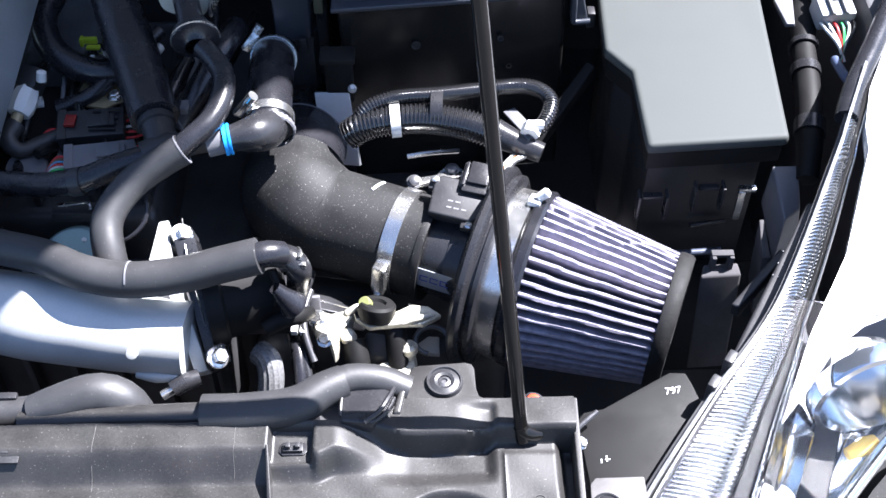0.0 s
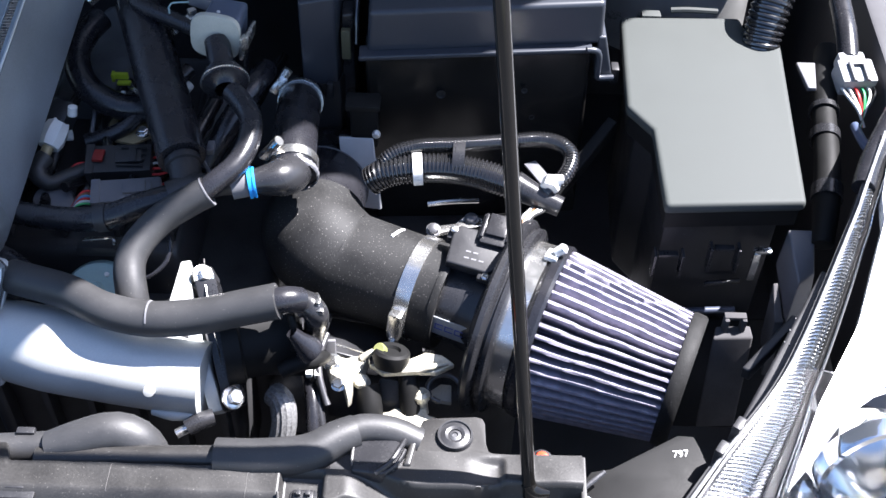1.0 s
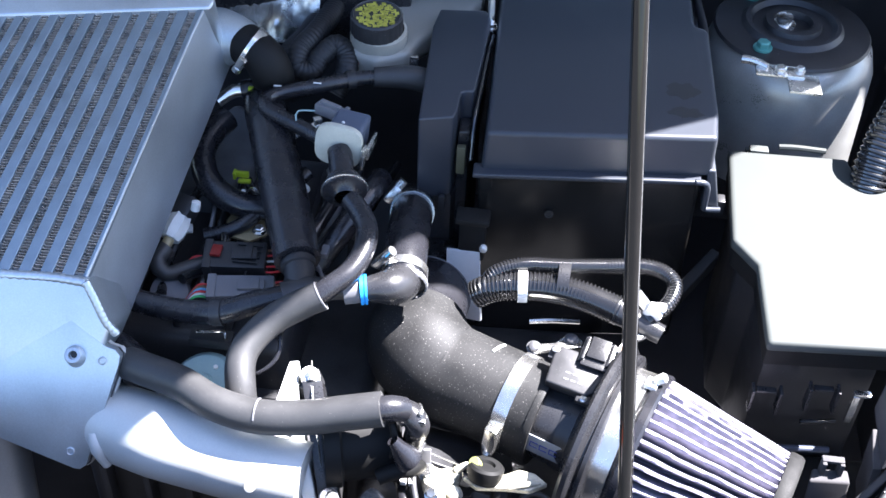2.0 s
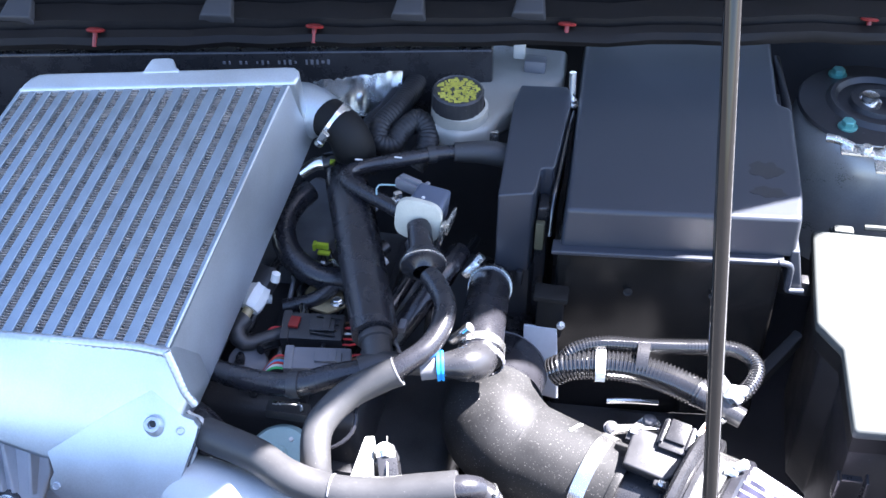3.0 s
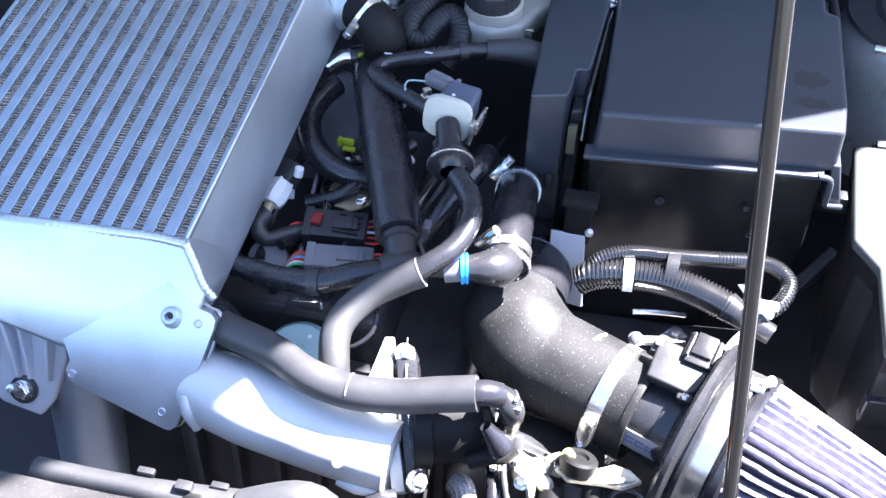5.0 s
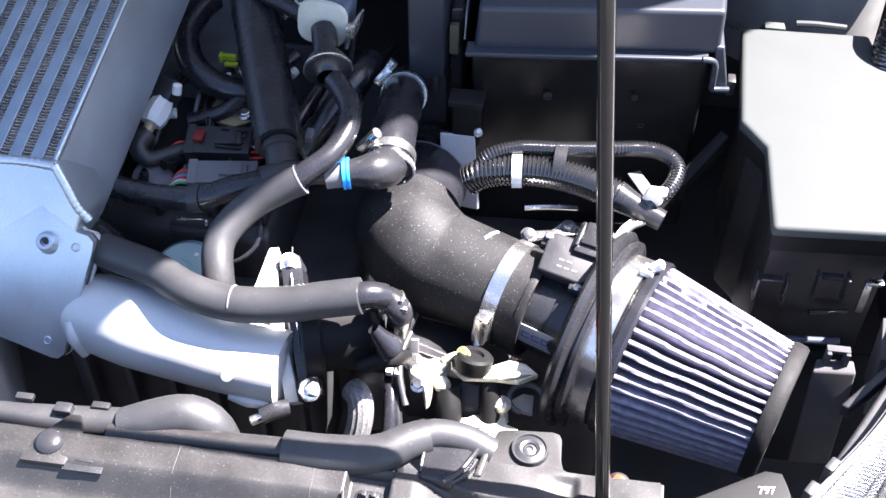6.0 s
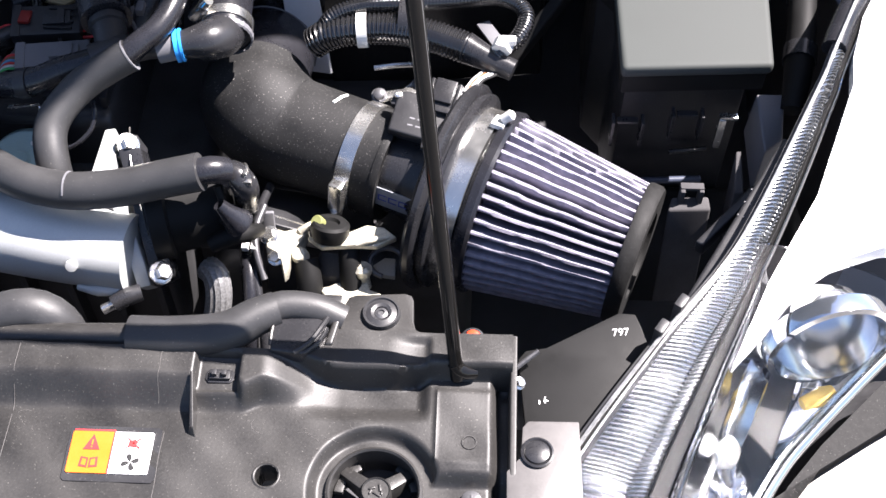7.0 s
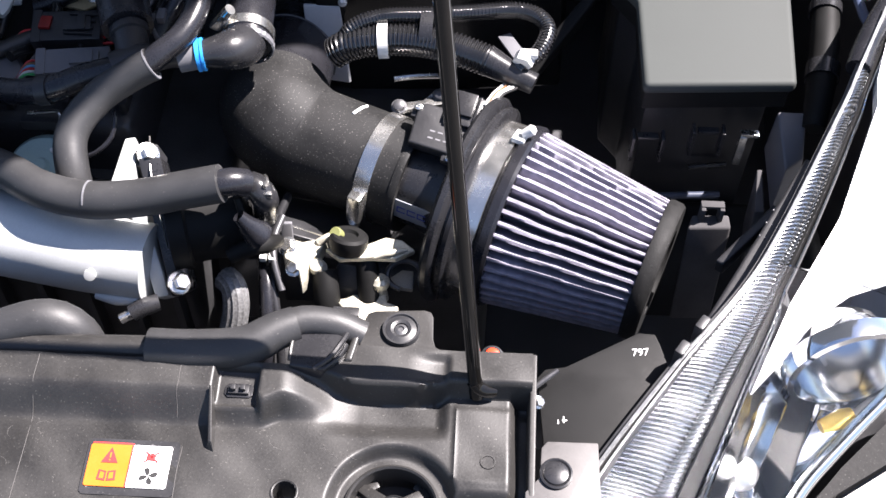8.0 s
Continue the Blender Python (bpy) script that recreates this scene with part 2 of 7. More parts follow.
def join(*bms):
    out = bmesh.new()
    for b in bms:
        me = bpy.data.meshes.new("tmp")
        b.to_mesh(me)
        b.free()
        out.from_mesh(me)
        bpy.data.meshes.remove(me)
    return out


BASE = {}


def thing(name, at, label, category, group="", kind=""):
    ob = new(name)
    ob.location = at
    ob.empty_display_size = 0.02
    BASE[ob.name] = Matrix.Translation(at)
    return tagged(ob, label, category, group, kind)


def part(name, bm, material, parent=None, label="", smooth=38):
    """Links a bmesh as one mesh object, under a thing or a part."""
    me = bpy.data.meshes.new(name)
    bm.normal_update()
    bm.to_mesh(me)
    bm.free()
    me.polygons.foreach_set("use_smooth", [True] * len(me.polygons))
    me.set_sharp_from_angle(angle=radians(smooth))
    me.materials.append(material)
    ob = new(name, me)
    if parent is not None:
        ob.parent = parent
        ob.matrix_parent_inverse = BASE.get(parent.name, Matrix()).inverted()
    return tagged(ob, label)


def solo(name, bm, material, label, category, group="", kind="", smooth=38):
    return tagged(part(name, bm, material, None, "", smooth), label, category, group, kind)


def writing(text, size, m, material, parent, name="lettering"):
    cu = bpy.data.curves.new(name, "FONT")
    cu.body, cu.size, cu.extrude, cu.align_x, cu.align_y = text, size, 0.00015, "CENTER", "CENTER"
    tmp = bpy.data.objects.new("tmp", cu)
    scene.collection.objects.link(tmp)
    me = bpy.data.meshes.new_from_object(tmp.evaluated_get(bpy.context.evaluated_depsgraph_get()))
    bpy.data.objects.remove(tmp)
    bm = bmesh.new()
    bm.from_mesh(me)
    bm.transform(m)
    return part(name, bm, material, parent)


def bolt(parent, at, axis, size=0.011, material=None, name="bolt", washer=True):
    """A hex bolt with its flange, head along axis."""
    m = along(at, axis)
    h = size * 0.55
    bms = [lathe([(0.001, 0), (0.001, size / 2), (h, size / 2), (h + size * 0.06, size * 0.42), (h + size * 0.06, 0)], m, seg=6)]
    if washer:
        bms.append(lathe([(0, 0), (0, size * 0.72), (size * 0.14, size * 0.70), (size * 0.2, size * 0.5), (size * 0.2, 0)], m, seg=24))
    bm = join(*bms)
    if parent is None:
        return bm
    return part(name, bm, material or STEEL, parent, "bright zinc bolt", smooth=25)


def worm_clamp(parent, at, axis, radius, width, screw_dir, name="hose_clamp", size=1.0):
    """A worm-drive clamp: band round a hose and its screw housing on the side of screw_dir."""
    m = along(at, axis, screw_dir)
    t = 0.0012
    band = lathe([(-width / 2, radius), (-width / 2, radius + t), (width / 2, radius + t), (width / 2, radius), (-width / 2, radius)], m, seg=56)
    c = part(name, band, STEEL, parent, "polished steel worm-drive band clamp")
    up = m.to_3x3().col[2]
    sm = Matrix.Translation(up * (radius + 0.005)) @ m
    sm = sm @ Matrix.Diagonal((1.0, size, size, 1.0))
    house = join(box((0, 0, 0), (width * 0.9, 0.018, 0.008), 0.002, 2, sm),
                 lathe([(-0.016, 0), (-0.016, 0.0042), (-0.009, 0.0042), (-0.009, 0.003), (0.009, 0.003), (0.009, 0)], sm @ pose(0, 0, 0.001, 0, 0, 90), seg=12))
    part("screw_housing", house, STEEL, c)
    return c


# ---- the setting ----
def setting(name, bm, material, label, category="structure"):
    return solo(name, bm, material, label, category, kind="structure")


setting("ground", box((0, 0, -0.05), (400, 400, 0.1), 0), ASPHALT, "dark asphalt ground under the car", "ground")
setting("floor", box((-0.2, 0.85, 0.40), (1.7, 1.2, 0.02), 0.002), BAY, "black plastic undertray below the engine", "floor")
setting("wall_rear", box((-0.2, 1.30, 0.66), (1.7, 0.02, 0.52), 0.002), BAY, "black firewall behind the engine", "wall")
setting("wall_side", box((-1.05, 0.85, 0.62), (0.02, 0.95, 0.44), 0.002), BAY, "dark inner wing on the far side of the bay", "wall")
setting("wall_wing", prism([(0.44, 0.70), (0.48, 0.70), (0.50, 1.32), (0.46, 1.32)], 0.40, 0.815, 0.004), BAY, "dark inner wing beside the fuse box", "wall")
setting("wall_front", box((-0.35, 0.405, 0.58), (1.2, 0.02, 0.36), 0.002), BAY, "black radiator pack behind the front panel", "wall")


def hood():
    t = thing("hood", (-0.25, 1.25, 0.96), "raised car hood with dull grey underside over the bay", "hood")
    low = [(-1.05, 1.300, 0.955), (0.70, 1.300, 0.955), (0.515, 1.032, 1.417), (0.385, 0.953, 1.553), (0.350, 0.842, 1.745), (0.315, 0.740, 1.921), (-0.78, 0.740, 1.921), (-0.98, 1.032, 1.417)]
    n = Vector((0, 0.865, 0.50)) * 0.012
    bm = bmesh.new()
    a = [bm.verts.new(p) for p in low]
    b = [bm.verts.new(Vector(p) + n) for p in low]
    bm.faces.new(a[::-1])
    bm.faces.new(b)
    for i in range(len(low)):
        j = (i + 1) % len(low)
        bm.faces.new((a[i], a[j], b[j], b[i]))
    part("panel", finish(bm, None), mat("unpolished_hood_paint", (0.30, 0.305, 0.315), 0.5, var=0.06), t)
    return t


hood()


# ---- front panel over the radiator ----
def ramp(v, a, b):
    t = min(1, max(0, (v - a) / (b - a)))
    return t * t * (3 - 2 * t)


def panel_height(x, y):
    """The moulded relief of the panel: a raised rear rib with a long slope, a clip pocket, a hump, a ledge, a plateau and a sunk ring."""
    z = 0.787 - 0.02 * ramp(y, 0.30, 0.20)
    hump = 1 - ramp(x, 0.000, 0.036)
    foot = 0.3855 + 0.006 * ramp(x, -0.012, 0.004)
    z += 0.0165 * ramp(y, foot, foot + 0.020 - 0.007 * ramp(x, -0.014, -0.008)) * hump
    brink = 0.4085 + 0.0050 * ramp(x, 0.082, 0.104) + 0.010 * (1 - ramp(x, 0.012, 0.052))
    z += 0.0150 * ramp(y, brink - 0.001, brink + 0.0050) * (1 - hump)
    z -= 0.0035 * ramp(x, 0.076, 0.100) * (1 - ramp(x, 0.100, 0.104)) * (1 - ramp(y, 0.430, 0.437)) * ramp(y, 0.413, 0.418)
    z -= 0.0055 * ramp(x, 0.020, 0.050) * (1 - ramp(x, 0.096, 0.104)) * ramp(y, 0.383, 0.396) * (1 - ramp(y, 0.4105, 0.4150))
    # raised plateau at the outer end, with a rounded right and front edge
    plateau = ramp(x, 0.1065, 0.1085) * ramp(y, 0.3525, 0.3590)
    z += 0.0014 * plateau * (1 - ramp(y, 0.404, 0.409))
    z += 0.0005 * (1 - ramp(abs(x - 0.1078), 0.0004, 0.0016)) * ramp(y, 0.357, 0.360) * (1 - ramp(y, 0.404, 0.409))
    z -= 0.0120 * ramp(x, 0.1395, 0.1470) * (1 - ramp(y, 0.4125, 0.4150))
    # clip pocket with a flat floor
    w = ramp(x, -0.0400, -0.0380) * (1 - ramp(x, -0.0135, -0.0115)) * ramp(y, 0.3945, 0.3975) * (1 - ramp(y, 0.4185, 0.4205))
    z += (0.7945 + 0.10 * (y - 0.405) - z) * w
    d = math.hypot(x - 0.073, y - 0.341)
    sunk = max(1 - ramp(d, 0.0335, 0.0400), ramp(x, 0.098, 0.106) * (1 - ramp(y, 0.345, 0.3535)))
    z -= 0.0085 * sunk
    # shallow moulded sink marks
    return z + 0.0005 * math.sin(x * 61 + 1.3) * math.sin(y * 83) + 0.0003 * math.sin(x * 173 + y * 140)


def front_panel():
    t = thing("radiator_cover", (-0.1, 0.38, 0.78), "dusty black plastic cover panel over the radiator", "cover panel")
    xs = list(np.arange(-0.62, -0.12, 0.006)) + list(np.arange(-0.12, 0.1535, 0.0012)) + [0.1535]
    ys = list(np.arange(0.16, 0.30, 0.006)) + list(np.arange(0.30, 0.4385, 0.0012)) + [0.4385]
    bm = bmesh.new()
    grid = {}

    def keep(x, y):
        if math.hypot(x - 0.073, y - 0.341) < 0.0268 or math.hypot(x - 0.010, y - 0.346) < 0.0072:
            return False
        back = 0.4225 if x < 0.03 else 0.4385
        return y < back

    for i, x in enumerate(xs):
        for j, y in enumerate(ys):
            grid[i, j] = bm.verts.new((x, y, panel_height(x, y)))
    for i in range(len(xs) - 1):
        for j in range(len(ys) - 1):
            if keep((xs[i] + xs[i + 1]) / 2, (ys[j] + ys[j + 1]) / 2):
                bm.faces.new((grid[i, j], grid[i + 1, j], grid[i + 1, j + 1], grid[i, j + 1]))
    bmesh.ops.delete(bm, geom=[v for v in bm.verts if not v.link_faces], context="VERTS")
    edge = [e for e in bm.edges if e.is_boundary]
    out = bmesh.ops.extrude_edge_only(bm, edges=edge)
    bmesh.ops.translate(bm, vec=(0, 0, -0.022), verts=[g for g in out["geom"] if isinstance(g, bmesh.types.BMVert)])
    part("panel", finish(bm, None), COVER, t, smooth=50)
    # rims of the two openings
    part("opening_rim", lathe([(-0.012, 0.0259), (0.002, 0.0259), (0.0032, 0.0269), (0.002, 0.0285), (-0.002, 0.0290)], along((0.073, 0.341, 0.7795), (0, 0, 1)), 64), COVER, t)
    part("hole_rim", lathe([(-0.010, 0.0069), (0.0000, 0.0069), (0.0004, 0.0076), (0.0000, 0.0084), (-0.004, 0.0088)], along((0.010, 0.346, 0.787), (0, 0, 1)), 40), COVER, t)
    # mounting tab with its rubber-lined screw
    tab = part("mounting_tab", prism([(0.0455, 0.436), (0.047, 0.451), (0.048, 0.460), (0.0495, 0.4640), (0.054, 0.466), (0.085, 0.4682), (0.0892, 0.4668), (0.0908, 0.463), (0.0915, 0.447), (0.0930, 0.4415), (0.097, 0.4390), (0.103, 0.436)], 0.784, 0.80015, 0.0008, 3), COVER, t)
    part("grommet", lathe([(0.0, 0.004), (0.002, 0.0045), (0.0028, 0.0065), (0.0018, 0.0098), (0.003, 0.0105), (0.003, 0.0115), (0.0, 0.0122)], along((0.071, 0.452, 0.8003), (0, 0, 1)), 40), PLASTIC, tab)
    part("screw", lathe([(0, 0.0042), (0.001, 0.004), (0.0016, 0.0022), (0.0006, 0.0018), (0.0006, 0)], along((0.071, 0.452, 0.8006), (0, 0, 1)), 24), STEEL_DARK, tab, "dark screw head")
    # clip in its recess, upright fin, moulded pentagon, end rib
    clip = part("clip", join(box((-0.0245, 0.4065, 0.7965), (0.013, 0.006, 0.003), 0.001), box((-0.0275, 0.4065, 0.799), (0.003, 0.0035, 0.004), 0.0006), box((-0.0215, 0.4065, 0.799), (0.003, 0.0035, 0.004), 0.0006)), PLASTIC, t)
    part("clip_well", prism([(-0.0335, 0.4045), (-0.0310, 0.4020), (-0.0180, 0.4020), (-0.0155, 0.4045), (-0.0155, 0.409), (-0.0180, 0.4115), (-0.0310, 0.4115), (-0.0335, 0.409)], 0.790, 0.7955, 0.0006), PLASTIC_GLOSS, clip)
    part("fin", hexa([(-0.0405, 0.3690, 0.784), (-0.0345, 0.3665, 0.784), (-0.0385, 0.402, 0.79), (-0.0405, 0.402, 0.79)], [(-0.0385, 0.3735, 0.7930), (-0.0362, 0.3725, 0.7935), (-0.0392, 0.404, 0.8060), (-0.0408, 0.404, 0.8060)], 0.0007), COVER, t)
    part("moulded_boss", prism([(0.1225, 0.3675), (0.1195, 0.373), (0.1245, 0.3795), (0.1335, 0.378), (0.1355, 0.3695), (0.130, 0.365)], 0.782, 0.7879, 0.0005), COVER, t)
    part("moulded_ring", lathe([(0, 0.0035), (0.001, 0.0038), (0.001, 0.0046), (0, 0.005)], along((0.128, 0.371, 0.7877), (0, 0, 1)), 30), COVER, t)
    part("end_rib", hexa([(0.150, 0.33, 0.76), (0.1565, 0.33, 0.76), (0.1575, 0.441, 0.76), (0.151, 0.441, 0.76)], [(0.1515, 0.33, 0.789), (0.1555, 0.33, 0.789), (0.1565, 0.441, 0.7975), (0.1525, 0.441, 0.7975)], 0.001), COVER, t)
    for x, y0, y1 in ((-0.0605, 0.390, 0.421), (-0.148, 0.30, 0.421), (-0.0545, 0.30, 0.372)):
        n = 14
        pts = [(x + 0.0002 * math.sin(k), y0 + (y1 - y0) * k / n, panel_height(x, y0 + (y1 - y0) * k / n) + 0.0001) for k in range(n + 1)]
        part("mould_seam", tube(pts, 0.00020, 6, 0.004), SEAM, t)
    rnd = random.Random(21)
    for k in range(26):
        x, y, r = -0.17 + 0.26 * rnd.random(), 0.352 + 0.03 * rnd.random(), 0.003 + 0.006 * rnd.random()
        a, b = 6.28 * rnd.random(), 0.5 + 1.6 * rnd.random()
        if abs(x + 0.082) < 0.040 or math.hypot(x - 0.073, y - 0.341) < 0.04 or math.hypot(x - 0.010, y - 0.346) < 0.02 or abs(x + 0.038) < 0.012:
            continue
        arc = [(x + r * math.cos(a + b * q / 6), y + r * 0.7 * math.sin(a + b * q / 6)) for q in range(7)]
        part("scuff", tube([(u, v, panel_height(u, v) + 0.00005) for u, v in arc], 0.00013, 4, 0.003), SEAM, t)
    part("edge_screw", join(lathe([(0, 0.0062), (0.0012, 0.0058), (0.0018, 0.0035), (0.0018, 0)], along((0.130, 0.337, 0.7815), (0, 0, 1)), 24), box((0.130, 0.337, 0.7835), (0.0055, 0.0012, 0.0006), 0.0001), box((0.130, 0.337, 0.7835), (0.0012, 0.0055, 0.0006), 0.0001)), STEEL_DARK, t, "dark cross-head screw")
    # hood latch inside the round opening
    hm = Matrix.Translation((0.0740, 0.342, 0.776)) @ Matrix.Diagonal((0.78, 0.78, 1.0, 1.0))
    latch = part("latch_hub", lathe([(-0.02, 0), (-0.02, 0.0125), (0.003, 0.0118), (0.0045, 0.0105), (0.0036, 0.0096), (0.0036, 0)], hm @ pose(0, 0, 0, 0, -90, 0), 36), COVER, t, "worn grey hub on three arms")
    for c, s2, a in (((-0.003, 0.002), (0.005, 0.0016), 20), ((0.003, 0.0025), (0.0016, 0.006), 10), ((-0.004, -0.001), (0.0014, 0.004), -20), ((0.001, -0.003), (0.007, 0.0014), -30), ((0.0045, -0.002), (0.0014, 0.003), 0)):
        part("raised_mark", box((0, 0, 0), (*s2, 0.0012), 0.0004, 2, hm @ Matrix.Translation((*c, 0.0040)) @ pose(0, 0, 0, 0, 0, a)), COVER, latch)
    for a in (38, 142, 270):
        part("arm", finish(hexa([(0.008, -0.008, -0.010), (0.036, -0.005, -0.012), (0.036, 0.005, -0.012), (0.008, 0.008, -0.010)], [(0.008, -0.0055, 0.0022), (0.0345, -0.0040, -0.0035), (0.0345, 0.0040, -0.0035), (0.008, 0.0055, 0.0022)], 0.0015, 2), hm @ pose(0, 0, 0, 0, 0, a)), COVER, latch)
    for a0, a1 in ((12, 62), (118, 172), (205, 238), (300, 335)):
        n = 10
        ring = [(r * math.cos(radians(a0 + (a1 - a0) * k / n)), r * math.sin(radians(a0 + (a1 - a0) * k / n))) for r, ks in ((0.0335, range(n + 1)), (0.0265, range(n, -1, -1))) for k in ks]
        part("segment", prism(ring, -0.0105, -0.0065, 0.0008, 2, hm), COVER, latch)
    part("opening_floor", lathe([(-0.034, 0), (-0.034, 0.0275), (-0.012, 0.0280)], along((0.073, 0.341, 0.787), (0, 0, 1)), 40), BAY, t)
    # warning sticker
    st = part("sticker", prism([(-0.1075, 0.3385), (-0.0565, 0.3385), (-0.0545, 0.3405), (-0.0552, 0.3725), (-0.0572, 0.3742), (-0.1080, 0.3742), (-0.1098, 0.3724), (-0.1095, 0.3405)], 0.7868, 0.78755, 0.0), PLASTIC, t, "warning sticker in orange and white")
    part("orange_field", prism([(-0.1065, 0.3435), (-0.0835, 0.3435), (-0.0835, 0.3705), (-0.1070, 0.3705), (-0.1078, 0.3695), (-0.1075, 0.3445)], 0.78780, 0.78820, 0.0), ORANGE, st)
    part("white_field", prism([(-0.0825, 0.3435), (-0.0600, 0.3435), (-0.0592, 0.3445), (-0.0592, 0.3695), (-0.0600, 0.3705), (-0.0825, 0.3705)], 0.78780, 0.78820, 0.0), WHITE, st)
    part("red_edge", prism([(-0.1070, 0.3706), (-0.0834, 0.3706), (-0.0834, 0.3435), (-0.0826, 0.3435), (-0.0826, 0.3716), (-0.1070, 0.3716)], 0.78780, 0.78830, 0.0), RED_INK, st)
    z0, z1 = 0.78820, 0.78850
    tri = part("warning_triangle", prism([(-0.1000, 0.3584), (-0.0900, 0.3584), (-0.095, 0.3684)], z0, z1, 0), RED_INK, st)
    part("exclamation", join(box((-0.095, 0.3632, z1), (0.0009, 0.0034, 0.0002), 0), box((-0.095, 0.3602, z1), (0.0009, 0.0009, 0.0002), 0)), ORANGE, tri)
    book = part("book_symbol", join(prism([(-0.1005, 0.3475), (-0.0955, 0.3468), (-0.0955, 0.3530), (-0.1000, 0.3538)], z0, z1, 0), prism([(-0.0945, 0.3468), (-0.0895, 0.3475), (-0.0900, 0.3538), (-0.0945, 0.3530)], z0, z1, 0)), RED_INK, st)
    part("book_page", join(prism([(-0.0992, 0.3485), (-0.0964, 0.3481), (-0.0964, 0.3520), (-0.0988, 0.3526)], z1, z1 + 0.0001, 0), prism([(-0.0936, 0.3481), (-0.0908, 0.3485), (-0.0912, 0.3526), (-0.0936, 0.3520)], z1, z1 + 0.0001, 0)), ORANGE, book)
    blades = []
    for k in range(4):
        m = Matrix.Translation((-0.0705, 0.3510, 0)) @ pose(0, 0, 0, 0, 0, 90 * k + 20)
        blades.append(prism([(0.0002, 0.0004), (0.0018, -0.0014), (0.0042, -0.0018), (0.0056, -0.0004), (0.0050, 0.0014), (0.0026, 0.0012)], z0, z1, 0, 2, m))
    part("fan_symbol", join(*blades), INK, st)
    cross = [box((0, 0, 0), (0.0105, 0.0010, 0.0003), 0, 2, Matrix.Translation((-0.0705, 0.3632, z0 + 0.0003)) @ pose(0, 0, 0, 0, 0, a)) for a in (40, -40)]
    part("red_cross", join(*cross), RED_INK, st)
    part("hand_symbol", prism([(-0.0738, 0.3610), (-0.0690, 0.3606), (-0.0680, 0.3640), (-0.0700, 0.3658), (-0.0735, 0.3648)], z0, z1, 0), RED_INK, st)
    # push pin with flap at the inner end
    fl = part("pin_flap", prism([(-0.246, 0.398), (-0.216, 0.398), (-0.212, 0.420), (-0.218, 0.436), (-0.226, 0.436), (-0.244, 0.414)], 0.798, 0.8035, 0.002), COVER, t)
    part("push_pin", lathe([(0, 0.0095), (0.002, 0.009), (0.0045, 0.006), (0.005, 0)], along((-0.231, 0.413, 0.8035), (0, 0, 1)), 32), PLASTIC_GLOSS, fl)
    part("pin_recess", join(box((-0.205, 0.405, 0.8005), (0.026, 0.018, 0.002), 0.0008), box((-0.205, 0.405, 0.802), (0.012, 0.006, 0.003), 0.001)), PLASTIC, t)
    return t


front_panel()


def corner_bracket():
    t = thing("corner_bracket", (0.172, 0.36, 0.79), "grey pressed steel bracket with a black push pin", "bracket")
    part("plate", prism([(0.1570, 0.300), (0.1945, 0.300), (0.1935, 0.386), (0.163, 0.3855), (0.1595, 0.381), (0.1585, 0.362), (0.150, 0.352), (0.150, 0.30)], 0.787, 0.7905, 0.0012), mat("grey_steel_plate", (0.105, 0.10, 0.098), 0.5, 0.2), t)
    part("push_pin", lathe([(0, 0.0098), (0.0018, 0.0098), (0.0022, 0.0088), (0.0012, 0.0078), (0.0024, 0.0072), (0.0032, 0.005), (0.0034, 0)], along((0.168, 0.364, 0.7905), (0, 0, 1)), 40), PLASTIC_GLOSS, t)


corner_bracket()


def side_baffle():
    t = thing("side_baffle", (0.2, 0.42, 0.77), "black sheet baffle beside the headlamp with white stamped digits", "baffle")
    m = Matrix.Translation((0.2, 0.43, 0.777)) @ pose(0, 0, 0, 6, -4, 0)
    o = [(0.165, 0.36), (0.158, 0.437), (0.163, 0.443), (0.176, 0.445), (0.223, 0.4695), (0.2335, 0.4685), (0.2365, 0.4605), (0.243, 0.437), (0.225, 0.40), (0.205, 0.36)]
    part("sheet", prism([(x - 0.2, y - 0.43) for x, y in o], -0.002, 0.001, 0.0008, 2, m), DARK, t)
    writing("797", 0.0072, m @ pose(0.0235, 0.0255, 0.0012, 0, 0, 4), WHITE, t, "stamped_digits")
    part("stamp_mark", join(box((-0.0290, -0.0225, 0.0013), (0.0008, 0.0026, 0.0003), 0, 2, m), box((-0.0255, -0.021, 0.0013), (0.0008, 0.0042, 0.0003), 0, 2, m), box((-0.0250, -0.0215, 0.0013), (0.0030, 0.0008, 0.0003), 0, 2, m)), WHITE, t)
    lever = thing("release_lever", (0.162, 0.43, 0.775), "small dark steel lever beside the cover panel", "lever")
    part("arm", tube([(0.155, 0.425, 0.783), (0.162, 0.430, 0.786), (0.170, 0.436, 0.788)], 0.0018, 8), STEEL_DARK, lever)
    part("pivot", bolt(None, (0.158, 0.416, 0.782), (0.5, -0.3, 0.8), 0.006), STEEL, lever)


side_baffle()


def marker_plug():
    t = thing("red_plug", (0.1287, 0.441, 0.79), "small translucent red plastic plug behind the cover panel", "plug")
    part("dome", lathe([(-0.010, 0.0052), (0.002, 0.0052), (0.0045, 0.0040), (0.0055, 0)], along((0.1287, 0.4425, 0.7900), (0, -0.1, 1)), 24), mat("bright_red_plastic", (0.75, 0.06, 0.02), 0.3, var=0.08), t)
    part("collar", lathe([(-0.002, 0.0070), (0.0, 0.0072), (0.001, 0.0054)], along((0.1287, 0.4430, 0.7900), (0, -0.1, 1)), 24), PLASTIC, t)


marker_plug()


